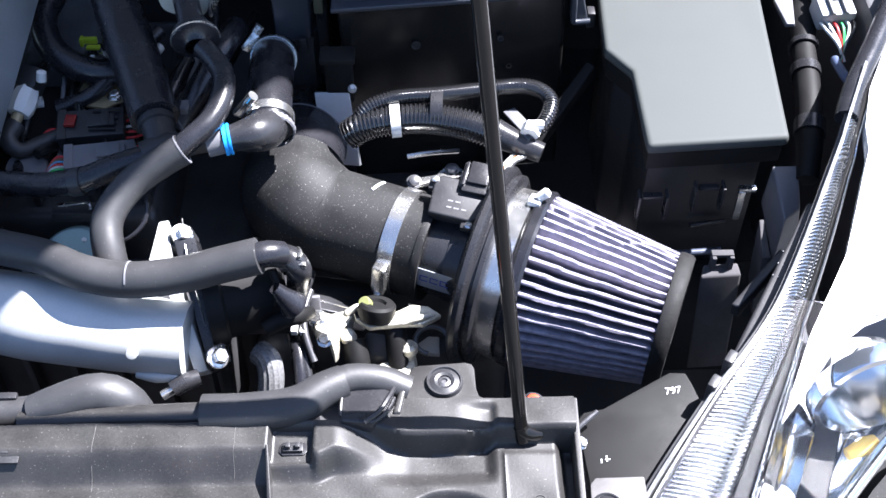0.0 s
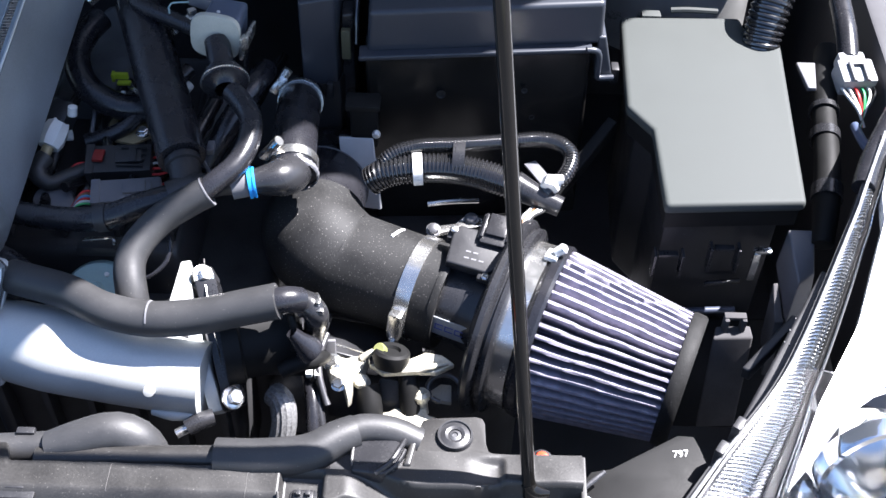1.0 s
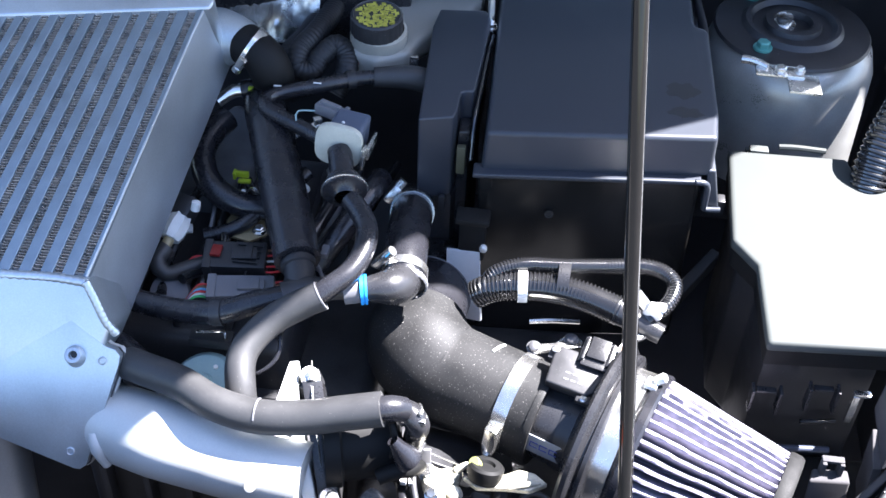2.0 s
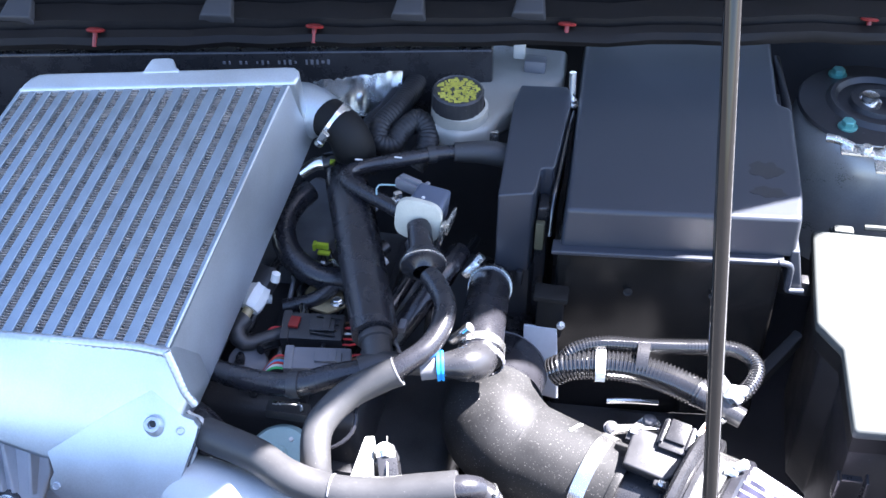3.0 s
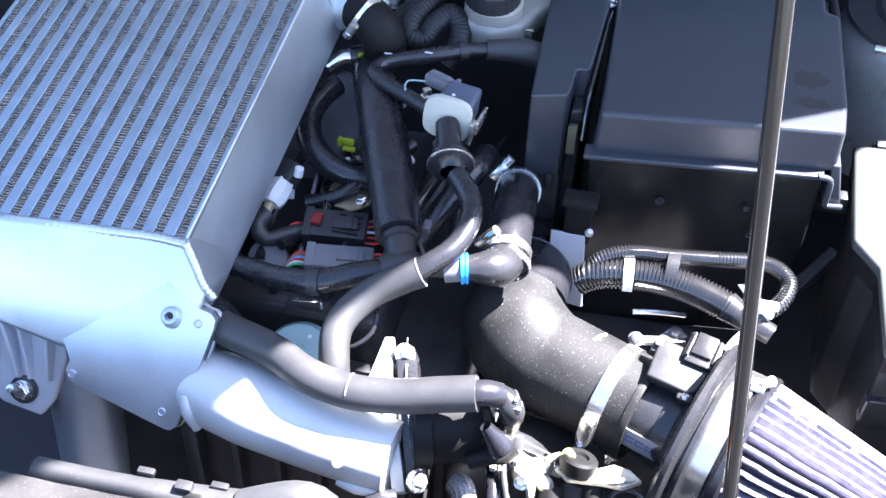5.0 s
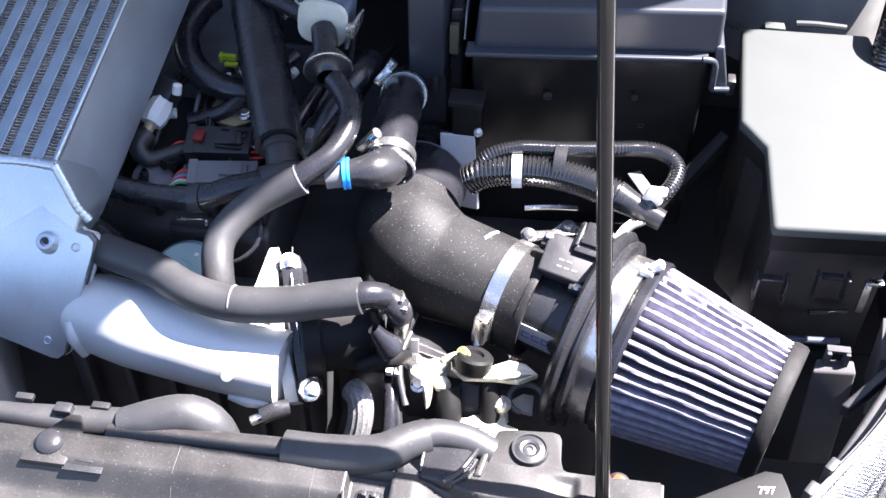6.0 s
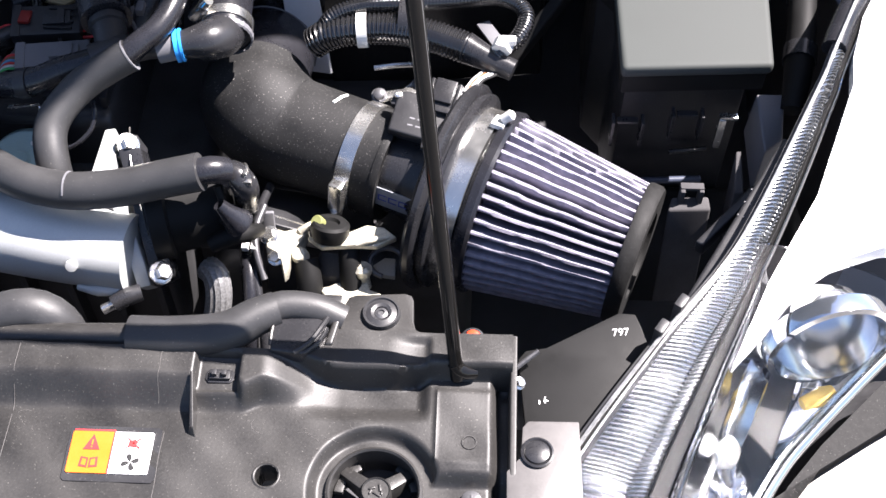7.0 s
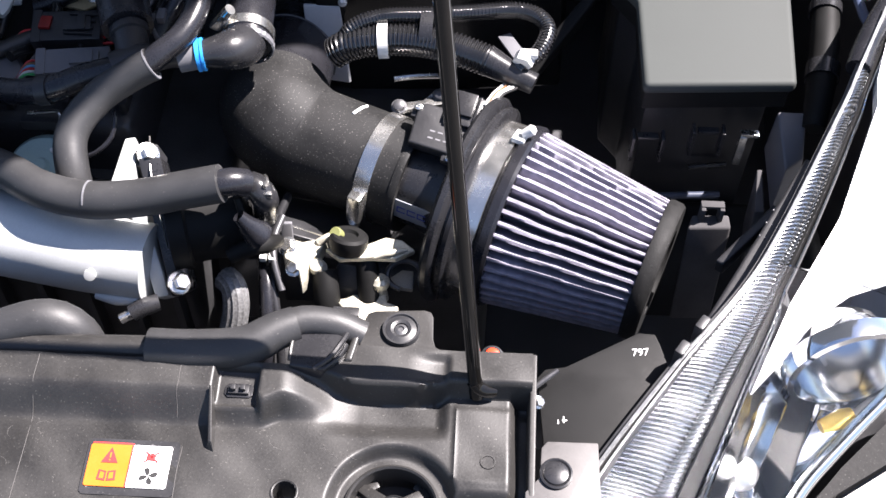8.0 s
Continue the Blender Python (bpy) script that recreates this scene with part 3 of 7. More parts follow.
def prop_rod():
    t = thing("prop_rod", (0.117, 0.411, 0.785), "glossy black steel hood prop rod standing in its socket", "prop rod")
    base, d = Vector((0.1190, 0.417, 0.797)), Vector((-0.113, 0.317, 1.0))
    part("rod", tube([base + d * -0.004, base + d * 0.02, base + d * 0.30, base + d * 0.60, base + d * 1.08], 0.0045, 18, 0.01), ROD, t)
    part("foot", tube([base + Vector((-0.001, 0.001, 0.004)), base + Vector((0.001, 0, 0.0)), base + Vector((0.006, -0.001, -0.003)), base + Vector((0.012, 0.0, -0.005))], [0.0048, 0.0050, 0.0048, 0.0040], 16, 0.002), ROD, t, "bent rod foot")


prop_rod()


# ---- headlamp ----
LAMP_IN = [(0.1698, 0.3205, 0.770), (0.1880, 0.3626, 0.782), (0.241, 0.435, 0.800), (0.299, 0.509, 0.812), (0.362, 0.628, 0.830), (0.378, 0.662, 0.838), (0.405, 0.72, 0.845)]


LAMP_WIDE = [1.65, 1.42, 0.95, 0.46, 0.32, 0.28, 0.26]
LAMP_RIM = [(0.285, 0.318, 0.735), (0.322, 0.375, 0.742), (0.348, 0.405, 0.746), (0.393, 0.450, 0.752), (0.440, 0.494, 0.758)]
LAMP_OUT = Vector((0.86, -0.51, 0))


def lamp_row(w0, w1, dz0, dz1, rib=0.0, step=0.002, thick=0.0, steps=6, curve=0.0, shear=0.0, end=99.0):
    """A strip along the lamp's inner edge, from w0 to w1 metres outward, dropping from dz0 to dz1."""
    path, par = spline(LAMP_IN, step)
    along_edge = Vector((0.51, 0.86, 0.1))
    bm = bmesh.new()
    rows = []
    for k, p in enumerate(path):
        if p.y > end:
            break
        i = min(int(par[k]), len(LAMP_WIDE) - 2)
        g = LAMP_WIDE[i] + (LAMP_WIDE[i + 1] - LAMP_WIDE[i]) * (par[k] - i)
        row = []
        for j in range(steps + 1):
            f = j / steps
            w = (w0 + (w1 - w0) * f) * g
            z = dz0 + (dz1 - dz0) * f + curve * math.sin(math.pi * f) - (rib * (k % 3 == 0))
            row.append(bm.verts.new(p + LAMP_OUT * w + along_edge * shear * f + Vector((0, 0, z))))
        rows.append(row)
    for a, b in zip(rows, rows[1:]):
        for i in range(steps):
            bm.faces.new((a[i], b[i], b[i + 1], a[i + 1]))
    bmesh.ops.recalc_face_normals(bm, faces=bm.faces)
    if thick:
        bmesh.ops.solidify(bm, geom=bm.faces[:], thickness=thick)
    return bm


def lamp_edge(w, dz, n):
    """n points beside the lamp's inner edge, over the stretch that the clear bowl takes."""
    pts = [Vector(p) + LAMP_OUT * w * g + Vector((0, 0, dz)) for p, g in zip(LAMP_IN[:4], LAMP_WIDE)]
    path, _ = spline(pts, 0.002)
    return [path[round(k * (len(path) - 1) / (n - 1))] for k in range(n)]


def lamp_bowl(w, dz, sag, n=26, m=20, wavy=0.0, lift=0.0, thick=0.0):
    """A surface slung between the lamp's divider and its outer rim."""
    rim, _ = spline(LAMP_RIM, 0.002)
    a = lamp_edge(w, dz, n)
    b = [rim[round(k * (len(rim) - 1) / (n - 1))] + Vector((0, 0, lift)) for k in range(n)]
    bm = bmesh.new()
    rows = [[bm.verts.new(p.lerp(q, j / m) + Vector((0, 0, sag * math.sin(math.pi * j / m) ** 0.8 + wavy * math.sin(k * 1.1 + j * 0.9) * math.sin(math.pi * j / m)))) for j in range(m + 1)] for k, (p, q) in enumerate(zip(a, b))]
    for r, s in zip(rows, rows[1:]):
        for j in range(m):
            bm.faces.new((r[j], s[j], s[j + 1], r[j + 1]))
    bmesh.ops.recalc_face_normals(bm, faces=bm.faces)
    if thick:
        bmesh.ops.solidify(bm, geom=bm.faces[:], thickness=thick)
    return bm


def headlamp():
    t = thing("headlamp", (0.32, 0.45, 0.70), "clear headlamp with chrome reflector and ribbed inner trim", "headlamp")
    part("housing_edge", lamp_row(-0.003, -0.0015, -0.005, -0.09, 0, 0.004, 0.002), PLASTIC, t)
    part("housing", lamp_bowl(-0.002, -0.09, -0.03, 14, 6, 0, -0.09, 0.003), PLASTIC, t)
    fr = mat("frosted_clear_edge", (0.20, 0.205, 0.21), 0.10, var=0.5, scale=140)
    part("lens_flange", lamp_row(-0.0021, -0.0009, 0.0, 0.0006, 0, 0.004, 0.0022, 2), fr, t, "frosted clear lens flange")
    part("flange_line", lamp_row(0.0012, 0.0018, -0.0006, 0.0, 0, 0.004, 0.0014, 2), fr, t)
    part("flange_step", lamp_row(-0.0010, 0.0022, -0.0045, -0.0050, 0, 0.004, 0.0012, 2), DARK, t)
    part("inner_gap", lamp_row(0.0021, 0.0037, -0.006, -0.008, 0, 0.006, 0.0012, 2), PLASTIC, t)
    part("ribbed_trim", lamp_row(0.0038, 0.026, -0.0065, -0.014, 0.0026, 0.0011, 0.0, 8, 0.0016, 0.012), CHROME_RIB, t, "finely ribbed chrome trim", smooth=12)
    part("plain_trim", lamp_row(0.0262, 0.036, -0.0135, -0.0165, 0.0020, 0.0011, 0.0, 5, 0.0022, 0.008), CHROME_RIB, t, "chrome trim", smooth=12)
    part("dark_divider", lamp_row(0.036, 0.0445, -0.012, -0.018, 0, 0.006, 0.002, 2), DARK, t, "dark divider strip")
    part("bright_line", lamp_row(0.0448, 0.0475, -0.013, -0.017, 0.0006, 0.002, 0.001, 2), CHROME, t)
    refl = part("reflector", lamp_bowl(0.048, -0.016, -0.060, 40, 28, 0.0018), CHROME, t, "chrome reflector bowl", smooth=60)
    part("reflector_wall", lamp_row(0.048, 0.062, -0.014, -0.05, 0.0, 0.004, 0.001, 6, -0.006, 0, 0.50), CHROME, refl)
    pm = along((0.360, 0.462, 0.768), (0.22, -0.96, 0.06)) @ Matrix.Diagonal((0.85, 0.92, 0.85, 1.0))
    part("projector_ring", lathe([(-0.010, 0.0465), (0.0, 0.0475), (0.005, 0.0465), (0.006, 0.042), (0.0, 0.039), (-0.004, 0.038)], pm, 56), CHROME, refl)
    part("projector_lens", lathe([(-0.004, 0.0385), (0.006, 0.036), (0.016, 0.027), (0.022, 0.014), (0.0238, 0)], pm, 48), GLASS, refl, "round projector lens")
    part("projector_cup", lathe([(-0.006, 0.038), (-0.03, 0.032), (-0.05, 0.014), (-0.052, 0)], pm, 36), CHROME, refl)
    part("dark_vane", hexa([(0.329, 0.462, 0.700), (0.350, 0.458, 0.700), (0.323, 0.392, 0.690), (0.304, 0.413, 0.690)], [(0.331, 0.461, 0.738), (0.3490, 0.4577, 0.734), (0.3235, 0.395, 0.730), (0.3060, 0.4135, 0.736)], 0.002), DARK, refl, "dark vane beside the projector")
    part("vane_line", tube([(0.3305, 0.4615, 0.7395), (0.318, 0.438, 0.7385), (0.3060, 0.4140, 0.7370)], 0.0012, 8), CHROME, refl)
    part("side_mirror", hexa([(0.351, 0.452, 0.700), (0.374, 0.450, 0.700), (0.357, 0.418, 0.695), (0.329, 0.410, 0.690)], [(0.3505, 0.4510, 0.730), (0.3720, 0.4490, 0.728), (0.3560, 0.4190, 0.724), (0.3270, 0.4100, 0.722)], 0.002), CHROME, refl, "flat mirror facet")
    # dome added in the reflector so the sun makes a broad white burst
    part("glint_dome", lathe([(-0.006, 0.010), (0.0, 0.0125), (0.006, 0.0110), (0.010, 0.0060), (0.011, 0)], along((0.2885, 0.396, 0.739), (0.25, 0.05, 0.95)), 28), mat("satin_chrome", (0.85, 0.85, 0.85), 0.33, metal=1.0, var=0.03), refl, "satin chrome dome added to catch a wide sun glint")
    part("chrome_facet", hexa([(0.283, 0.392, 0.71), (0.303, 0.386, 0.70), (0.328, 0.448, 0.71), (0.312, 0.458, 0.72)], [(0.281, 0.394, 0.752), (0.300, 0.388, 0.728), (0.327, 0.447, 0.742), (0.311, 0.457, 0.760)], 0.004), CHROME, refl)
    # amber reflection on the mirror facet, put in as a small coloured body
    part("amber_reflection", lathe([(-0.01, 0), (-0.01, 0.005), (0.006, 0.007), (0.014, 0.005), (0.016, 0)], along((0.3584, 0.4423, 0.727), (0.9, 0.4, 0.1)), 20), mat("amber_reflection_tint", (0.5, 0.36, 0.1), 0.1, var=0.1), refl, "small amber body standing in for an amber reflection")
    part("outer_rim", tube([Vector(p) + Vector((-0.002, 0.002, 0.004)) for p in LAMP_RIM], 0.0055, 14), CHROME, t, "bright outer lens rim")
    lens = part("lens", lamp_bowl(0.002, 0.003, 0.010, 20, 14, 0.0, 0.008, 0.0022), GLASS, t, "clear curved outer lens")
    lens.visible_shadow = False
    for c in ((0.2455, 0.4465, 0.797), (0.2585, 0.4630, 0.801)):
        part("lens_clip", box((0, 0, 0), (0.006, 0.011, 0.018), 0.0015, 2, Matrix.Translation(c) @ pose(0, 0, 0, 0, 0, -35)), PLASTIC, t)
    return t


headlamp()


def sheet(pts, rise, thick):
    """A painted panel on an outline in plan whose height follows rise(x, y)."""
    bm = bmesh.new()
    a = [bm.verts.new((x, y, rise(x, y))) for x, y in pts]
    b = [bm.verts.new((x, y, rise(x, y) - thick)) for x, y in pts]
    bm.faces.new(a)
    bm.faces.new(b[::-1])
    for i in range(len(pts)):
        j = (i + 1) % len(pts)
        bm.faces.new((a[i], b[i], b[j], a[j]))
    bmesh.ops.triangulate(bm, faces=[f for f in bm.faces if len(f.verts) > 4])
    return finish(bm, None)


setting("wing_panel", sheet([(0.2905, 0.430), (0.3143, 0.4556), (0.3376, 0.4843), (0.360, 0.500), (0.393, 0.512), (0.46, 0.525), (0.85, 0.60), (0.85, 1.6), (0.80, 1.45), (0.60, 1.03), (0.49, 0.85), (0.43, 0.747), (0.406, 0.70), (0.393, 0.66), (0.389, 0.635), (0.355, 0.548), (0.318, 0.487)], lambda x, y: 0.792 + 0.22 * (y - 0.45) - 0.25 * max(0, x - 0.42 - 0.1 * max(0, y - 0.6)) if y < 0.62 else 0.8294 + 0.05 * (y - 0.62) - 0.25 * max(0, x - 0.437), 0.012), PAINT, "white painted front wing beside the bay", "wing")
setting("wing_seal", tube([(0.382, 0.672, 0.828), (0.394, 0.701, 0.831), (0.420, 0.747, 0.834), (0.478, 0.85, 0.836), (0.588, 1.03, 0.838), (0.78, 1.45, 0.85)], 0.009, 12, 0.02), RUBBER, "black rubber seal along the wing edge", "seal")
setting("bumper_seal", sheet([(0.292, 0.314), (0.328, 0.372), (0.354, 0.402), (0.399, 0.446), (0.445, 0.488), (0.50, 0.50), (0.482, 0.474), (0.425, 0.434), (0.3851, 0.4080), (0.350, 0.385), (0.302, 0.353)], lambda x, y: 0.742 - 0.1 * max(0, x - y + 0.06), 0.01), mat("grained_black_seal", (0.020, 0.0195, 0.019), 0.8, var=0.6, scale=250, bump=0.3, dust=0.35, spec=0.25), "grained black seal below the lamp", "seal")
setting("bumper", sheet([(0.298, 0.345), (0.350, 0.3815), (0.3851, 0.4045), (0.425, 0.4305), (0.482, 0.470), (0.505, 0.50), (0.70, 0.55), (0.70, 0.05), (0.2, -0.02), (-0.9, -0.02), (-0.9, 0.16), (0.20, 0.20)], lambda x, y: 0.735 - 0.35 * max(0, x - y + 0.02) if x > 0.25 else 0.68, 0.02), mat("satin_bumper_paint", (0.40, 0.375, 0.345), 0.35, var=0.08, coat=0.3), "painted front bumper below the lamp", "bumper")


# ---- air intake ----
AX = Vector((0.930, -0.370, -0.030)).normalized()
AO = Vector((0.1416, 0.6153, 0.7122))


def on_axis(s):
    return AO + AX * s


def air_filter():
    t = thing("cone_air_filter", tuple(on_axis(0.05)), "conical air filter with pale blue pleats and black end cap", "air filter")
    n = 46
    m = along(on_axis(0), AX)
    rows = 88
    prof = [(0.003 + 0.110 * k / rows, 0.0700 - 0.0170 * k / rows) for k in range(rows + 1)]

    def wave(k, a):
        a2 = a + 0.005 * math.sin(k * 0.16 + 3 * a) + 0.006 * math.sin(k * 0.060 + 7 * a)
        w = ramp(0.5 + 0.5 * math.cos(n * a2), 0.20, 0.80)
        return 1 - (0.36 + 0.05 * k / rows) * (1 - w) - 0.0060 * w * (k % 2)

    part("pleats", lathe(prof, m, n * 11, wave), PAPER, t, "pale blue cotton gauze pleats", smooth=60)
    part("core", lathe([(0, 0.0395), (0.112, 0.0270)], m, 40), mat("dark_inner_gauze", (0.03, 0.03, 0.06), 0.9), t)
    part("base_ring", lathe([(-0.004, 0.058), (-0.006, 0.0690), (-0.003, 0.0722), (0.003, 0.0728), (0.0055, 0.0712), (0.0058, 0.066), (0.003, 0.060)], m, 96), RUBBER, t, "black rubber base ring")
    part("end_cap", lathe([(0.109, 0.0515), (0.1095, 0.0545), (0.112, 0.0552), (0.119, 0.0545), (0.1215, 0.0525), (0.1215, 0.034), (0.118, 0.032), (0.118, 0)], m, 72), mat("rough_cap_rubber", (0.010, 0.010, 0.010), 0.7, var=0.5, scale=120, bump=0.9, dust=0.12, dust_col=(0.2, 0.2, 0.2), spec=0.3), t, "dusty black rubber end cap")
    cl = part("band", lathe([(-0.0235, 0.0675), (-0.024, 0.0688), (-0.0075, 0.0695), (-0.007, 0.0680)], m, 80), STEEL, t, "wide polished steel band")
    up = Vector((0.05, 0.28, 0.95)).normalized()
    part("band_screw", join(lathe([(-0.005, 0), (-0.005, 0.0035), (0.003, 0.0042), (0.005, 0.0025), (0.005, 0)], along((0.151, 0.6345, 0.788), (0.8, 0.1, 0.6)), 14), box((0, 0, 0), (0.010, 0.014, 0.004), 0.001, 2, along((0.145, 0.634, 0.782), AX, up))), WHITE_PL, cl)
    return t


air_filter()


def intake_pipe():
    t = thing("intake_tube", tuple(on_axis(-0.06)), "black intake tube with dusty rubber elbow, flange ring and steel clamp", "intake pipe")
    m = along(on_axis(0), AX)
    part("flange_ring", lathe([(-0.062, 0.036), (-0.050, 0.038), (-0.043, 0.050), (-0.041, 0.070), (-0.0405, 0.0800), (-0.0375, 0.0835), (-0.0335, 0.0835), (-0.0305, 0.0805), (-0.0300, 0.0765), (-0.0285, 0.0765), (-0.0275, 0.0785), (-0.0240, 0.0785), (-0.0225, 0.0755), (-0.0225, 0.0672), (-0.004, 0.0670)], m, 112), PLASTIC_GLOSS, t, "broad black rubber flange ring")
    part("tube", lathe([(-0.135, 0.0345), (-0.038, 0.0350)], m, 56), PLASTIC_GLOSS, t, "gloss black metal tube")
    hose = part("elbow_hose", tube([on_axis(-0.082), on_axis(-0.11), on_axis(-0.150), on_axis(-0.176), (-0.042, 0.691, 0.726), (-0.0488, 0.706, 0.727), (-0.0498, 0.720, 0.725)], [0.0425, 0.0425, 0.0427, 0.0440, 0.0462, 0.0455, 0.0440], 48, 0.004), RUBBER_DUSTY, t, "dusty black silicone elbow with a white paint mark")
    part("hose_lip", lathe([(-0.0812, 0.035), (-0.0805, 0.043), (-0.0825, 0.0438), (-0.0865, 0.0434)], m, 64), RUBBER_DUSTY, hose)
    part("paint_mark", tube([on_axis(s) + Vector(d).normalized() * 0.0424 for s, d in ((-0.1390, (0.127, 0.123, 0.984)), (-0.1375, (0.17, 0.25, 0.955)), (-0.1360, (0.21, 0.39, 0.895)), (-0.1345, (0.248, 0.506, 0.826)))], 0.0014, 8, 0.002), WHITE, hose, "white paint mark")
    worm_clamp(t, on_axis(-0.108), AX, 0.0430, 0.0125, Vector((-0.32, -0.94, 0.12)), size=1.5)
    part("rear_pipe", tube([(-0.050, 0.705, 0.722), (-0.050, 0.745, 0.718), (-0.048, 0.785, 0.710), (-0.047, 0.83, 0.69), (-0.047, 0.89, 0.65)], 0.0395, 40, 0.006), RUBBER, t, "black pipe leading down behind")
    part("pipe_bead", tube([Vector((-0.048, 0.776, 0.7125)) + Vector((0.99, -0.1, 0)) * 0.0398 * math.cos(a) + Vector((0.02, 0.25, 0.97)) * 0.0398 * math.sin(a) for a in [math.pi * k / 10 for k in range(-1, 12)]], 0.0007, 6, 0.004), GREY_PL, t)
    # mass air flow sensor on top of the tube
    sm = along((0.0865, 0.6500, 0.7640), (0.96, -0.26, -0.05), (0.0, -0.22, 0.97))
    s = part("sensor", join(prism([(-0.021, -0.016), (0.014, -0.017), (0.019, -0.012), (0.024, 0.016), (0.020, 0.020), (-0.018, 0.020), (-0.023, 0.015)], -0.005, 0.0045, 0.002, 3, sm), box((-0.021, 0.013, -0.001), (0.012, 0.012, 0.006), 0.002, 2, sm), box((0.012, -0.018, -0.001), (0.012, 0.009, 0.006), 0.002, 2, sm)), PLASTIC, t, "black air flow sensor")
    part("sensor_plug", join(box((0.011, 0.022, 0.004), (0.027, 0.024, 0.010), 0.002, 2, sm), box((0.011, 0.024, 0.0100), (0.016, 0.020, 0.0040), 0.001, 2, sm), *[box((x, 0.022, 0.0098), (0.0022, 0.022, 0.0030), 0.0005, 2, sm) for x in (0.0005, 0.0215)], box((0.011, 0.010, 0.0065), (0.022, 0.006, 0.005), 0.001, 2, sm)), PLASTIC_GLOSS, s)
    part("sensor_neck", box((0, 0, -0.015), (0.034, 0.026, 0.022), 0.003, 2, sm), PLASTIC_GLOSS, s)
    for k in range(5):
        part("print_bar", box((-0.006 + 0.006 * (k % 3), -0.008 + 0.006 * (k // 3), 0.0046), (0.004, 0.0013, 0.0002), 0, 2, sm), GREY_PL, s)
    for c in ((-0.0225, 0.0145), (0.0125, -0.0195)):
        part("sensor_screw", lathe([(0, 0.0032), (0.0015, 0.003), (0.002, 0.0015), (0.001, 0.0012), (0.001, 0)], sm @ Matrix.Translation((c[0], c[1], 0.0020 if c[1] < 0 else 0.0044)) @ pose(0, 0, 0, 0, -90, 0), 16), STEEL, s, "small steel screw")
    # rounded plaque with a band of dark strokes
    nrm = Vector((-0.32, -0.93, 0.18)).normalized()
    pm = along(on_axis(-0.066) + nrm * 0.0362, AX, nrm)
    pl = part("plaque", box((0, 0, 0), (0.044, 0.017, 0.0012), 0.0005, 2, pm), PLAQUE, t, "grey rounded plaque with dark strokes")
    for x in (-0.011, -0.0025, 0.006, 0.0145):
        part("stroke", join(box((x, 0.0022, 0.0008), (0.007, 0.0009, 0.0003), 0, 2, pm), box((x, -0.0022, 0.0008), (0.007, 0.0009, 0.0003), 0, 2, pm), box((x - 0.003, 0, 0.0008), (0.0009, 0.0044, 0.0003), 0, 2, pm)), BLUE_INK, pl)
    return t


intake_pipe()


# ---- intercooler ----
IC_FR, IC_FL = Vector((-0.292, 0.613, 0.855)), Vector((-0.530, 0.598, 0.850))
IC_BR, IC_BL = Vector((-0.259, 0.878, 0.946)), Vector((-0.484, 0.824, 0.944))
IC_N = Vector((0.02, -0.32, 0.94)).normalized()


def ic(u, v, w=0.0):
    """A point of the intercooler: u from its inner to its outer side, v from front to rear, w above its top."""
    return (IC_FR.lerp(IC_FL, u)).lerp(IC_BR.lerp(IC_BL, u), v) + IC_N * w


def slab(u0, u1, v0, v1, w0, w1, bevel=0.0008):
    return hexa([ic(u0, v0, w0), ic(u1, v0, w0), ic(u1, v1, w0), ic(u0, v1, w0)], [ic(u0, v0, w1), ic(u1, v0, w1), ic(u1, v1, w1), ic(u0, v1, w1)], bevel, 2)


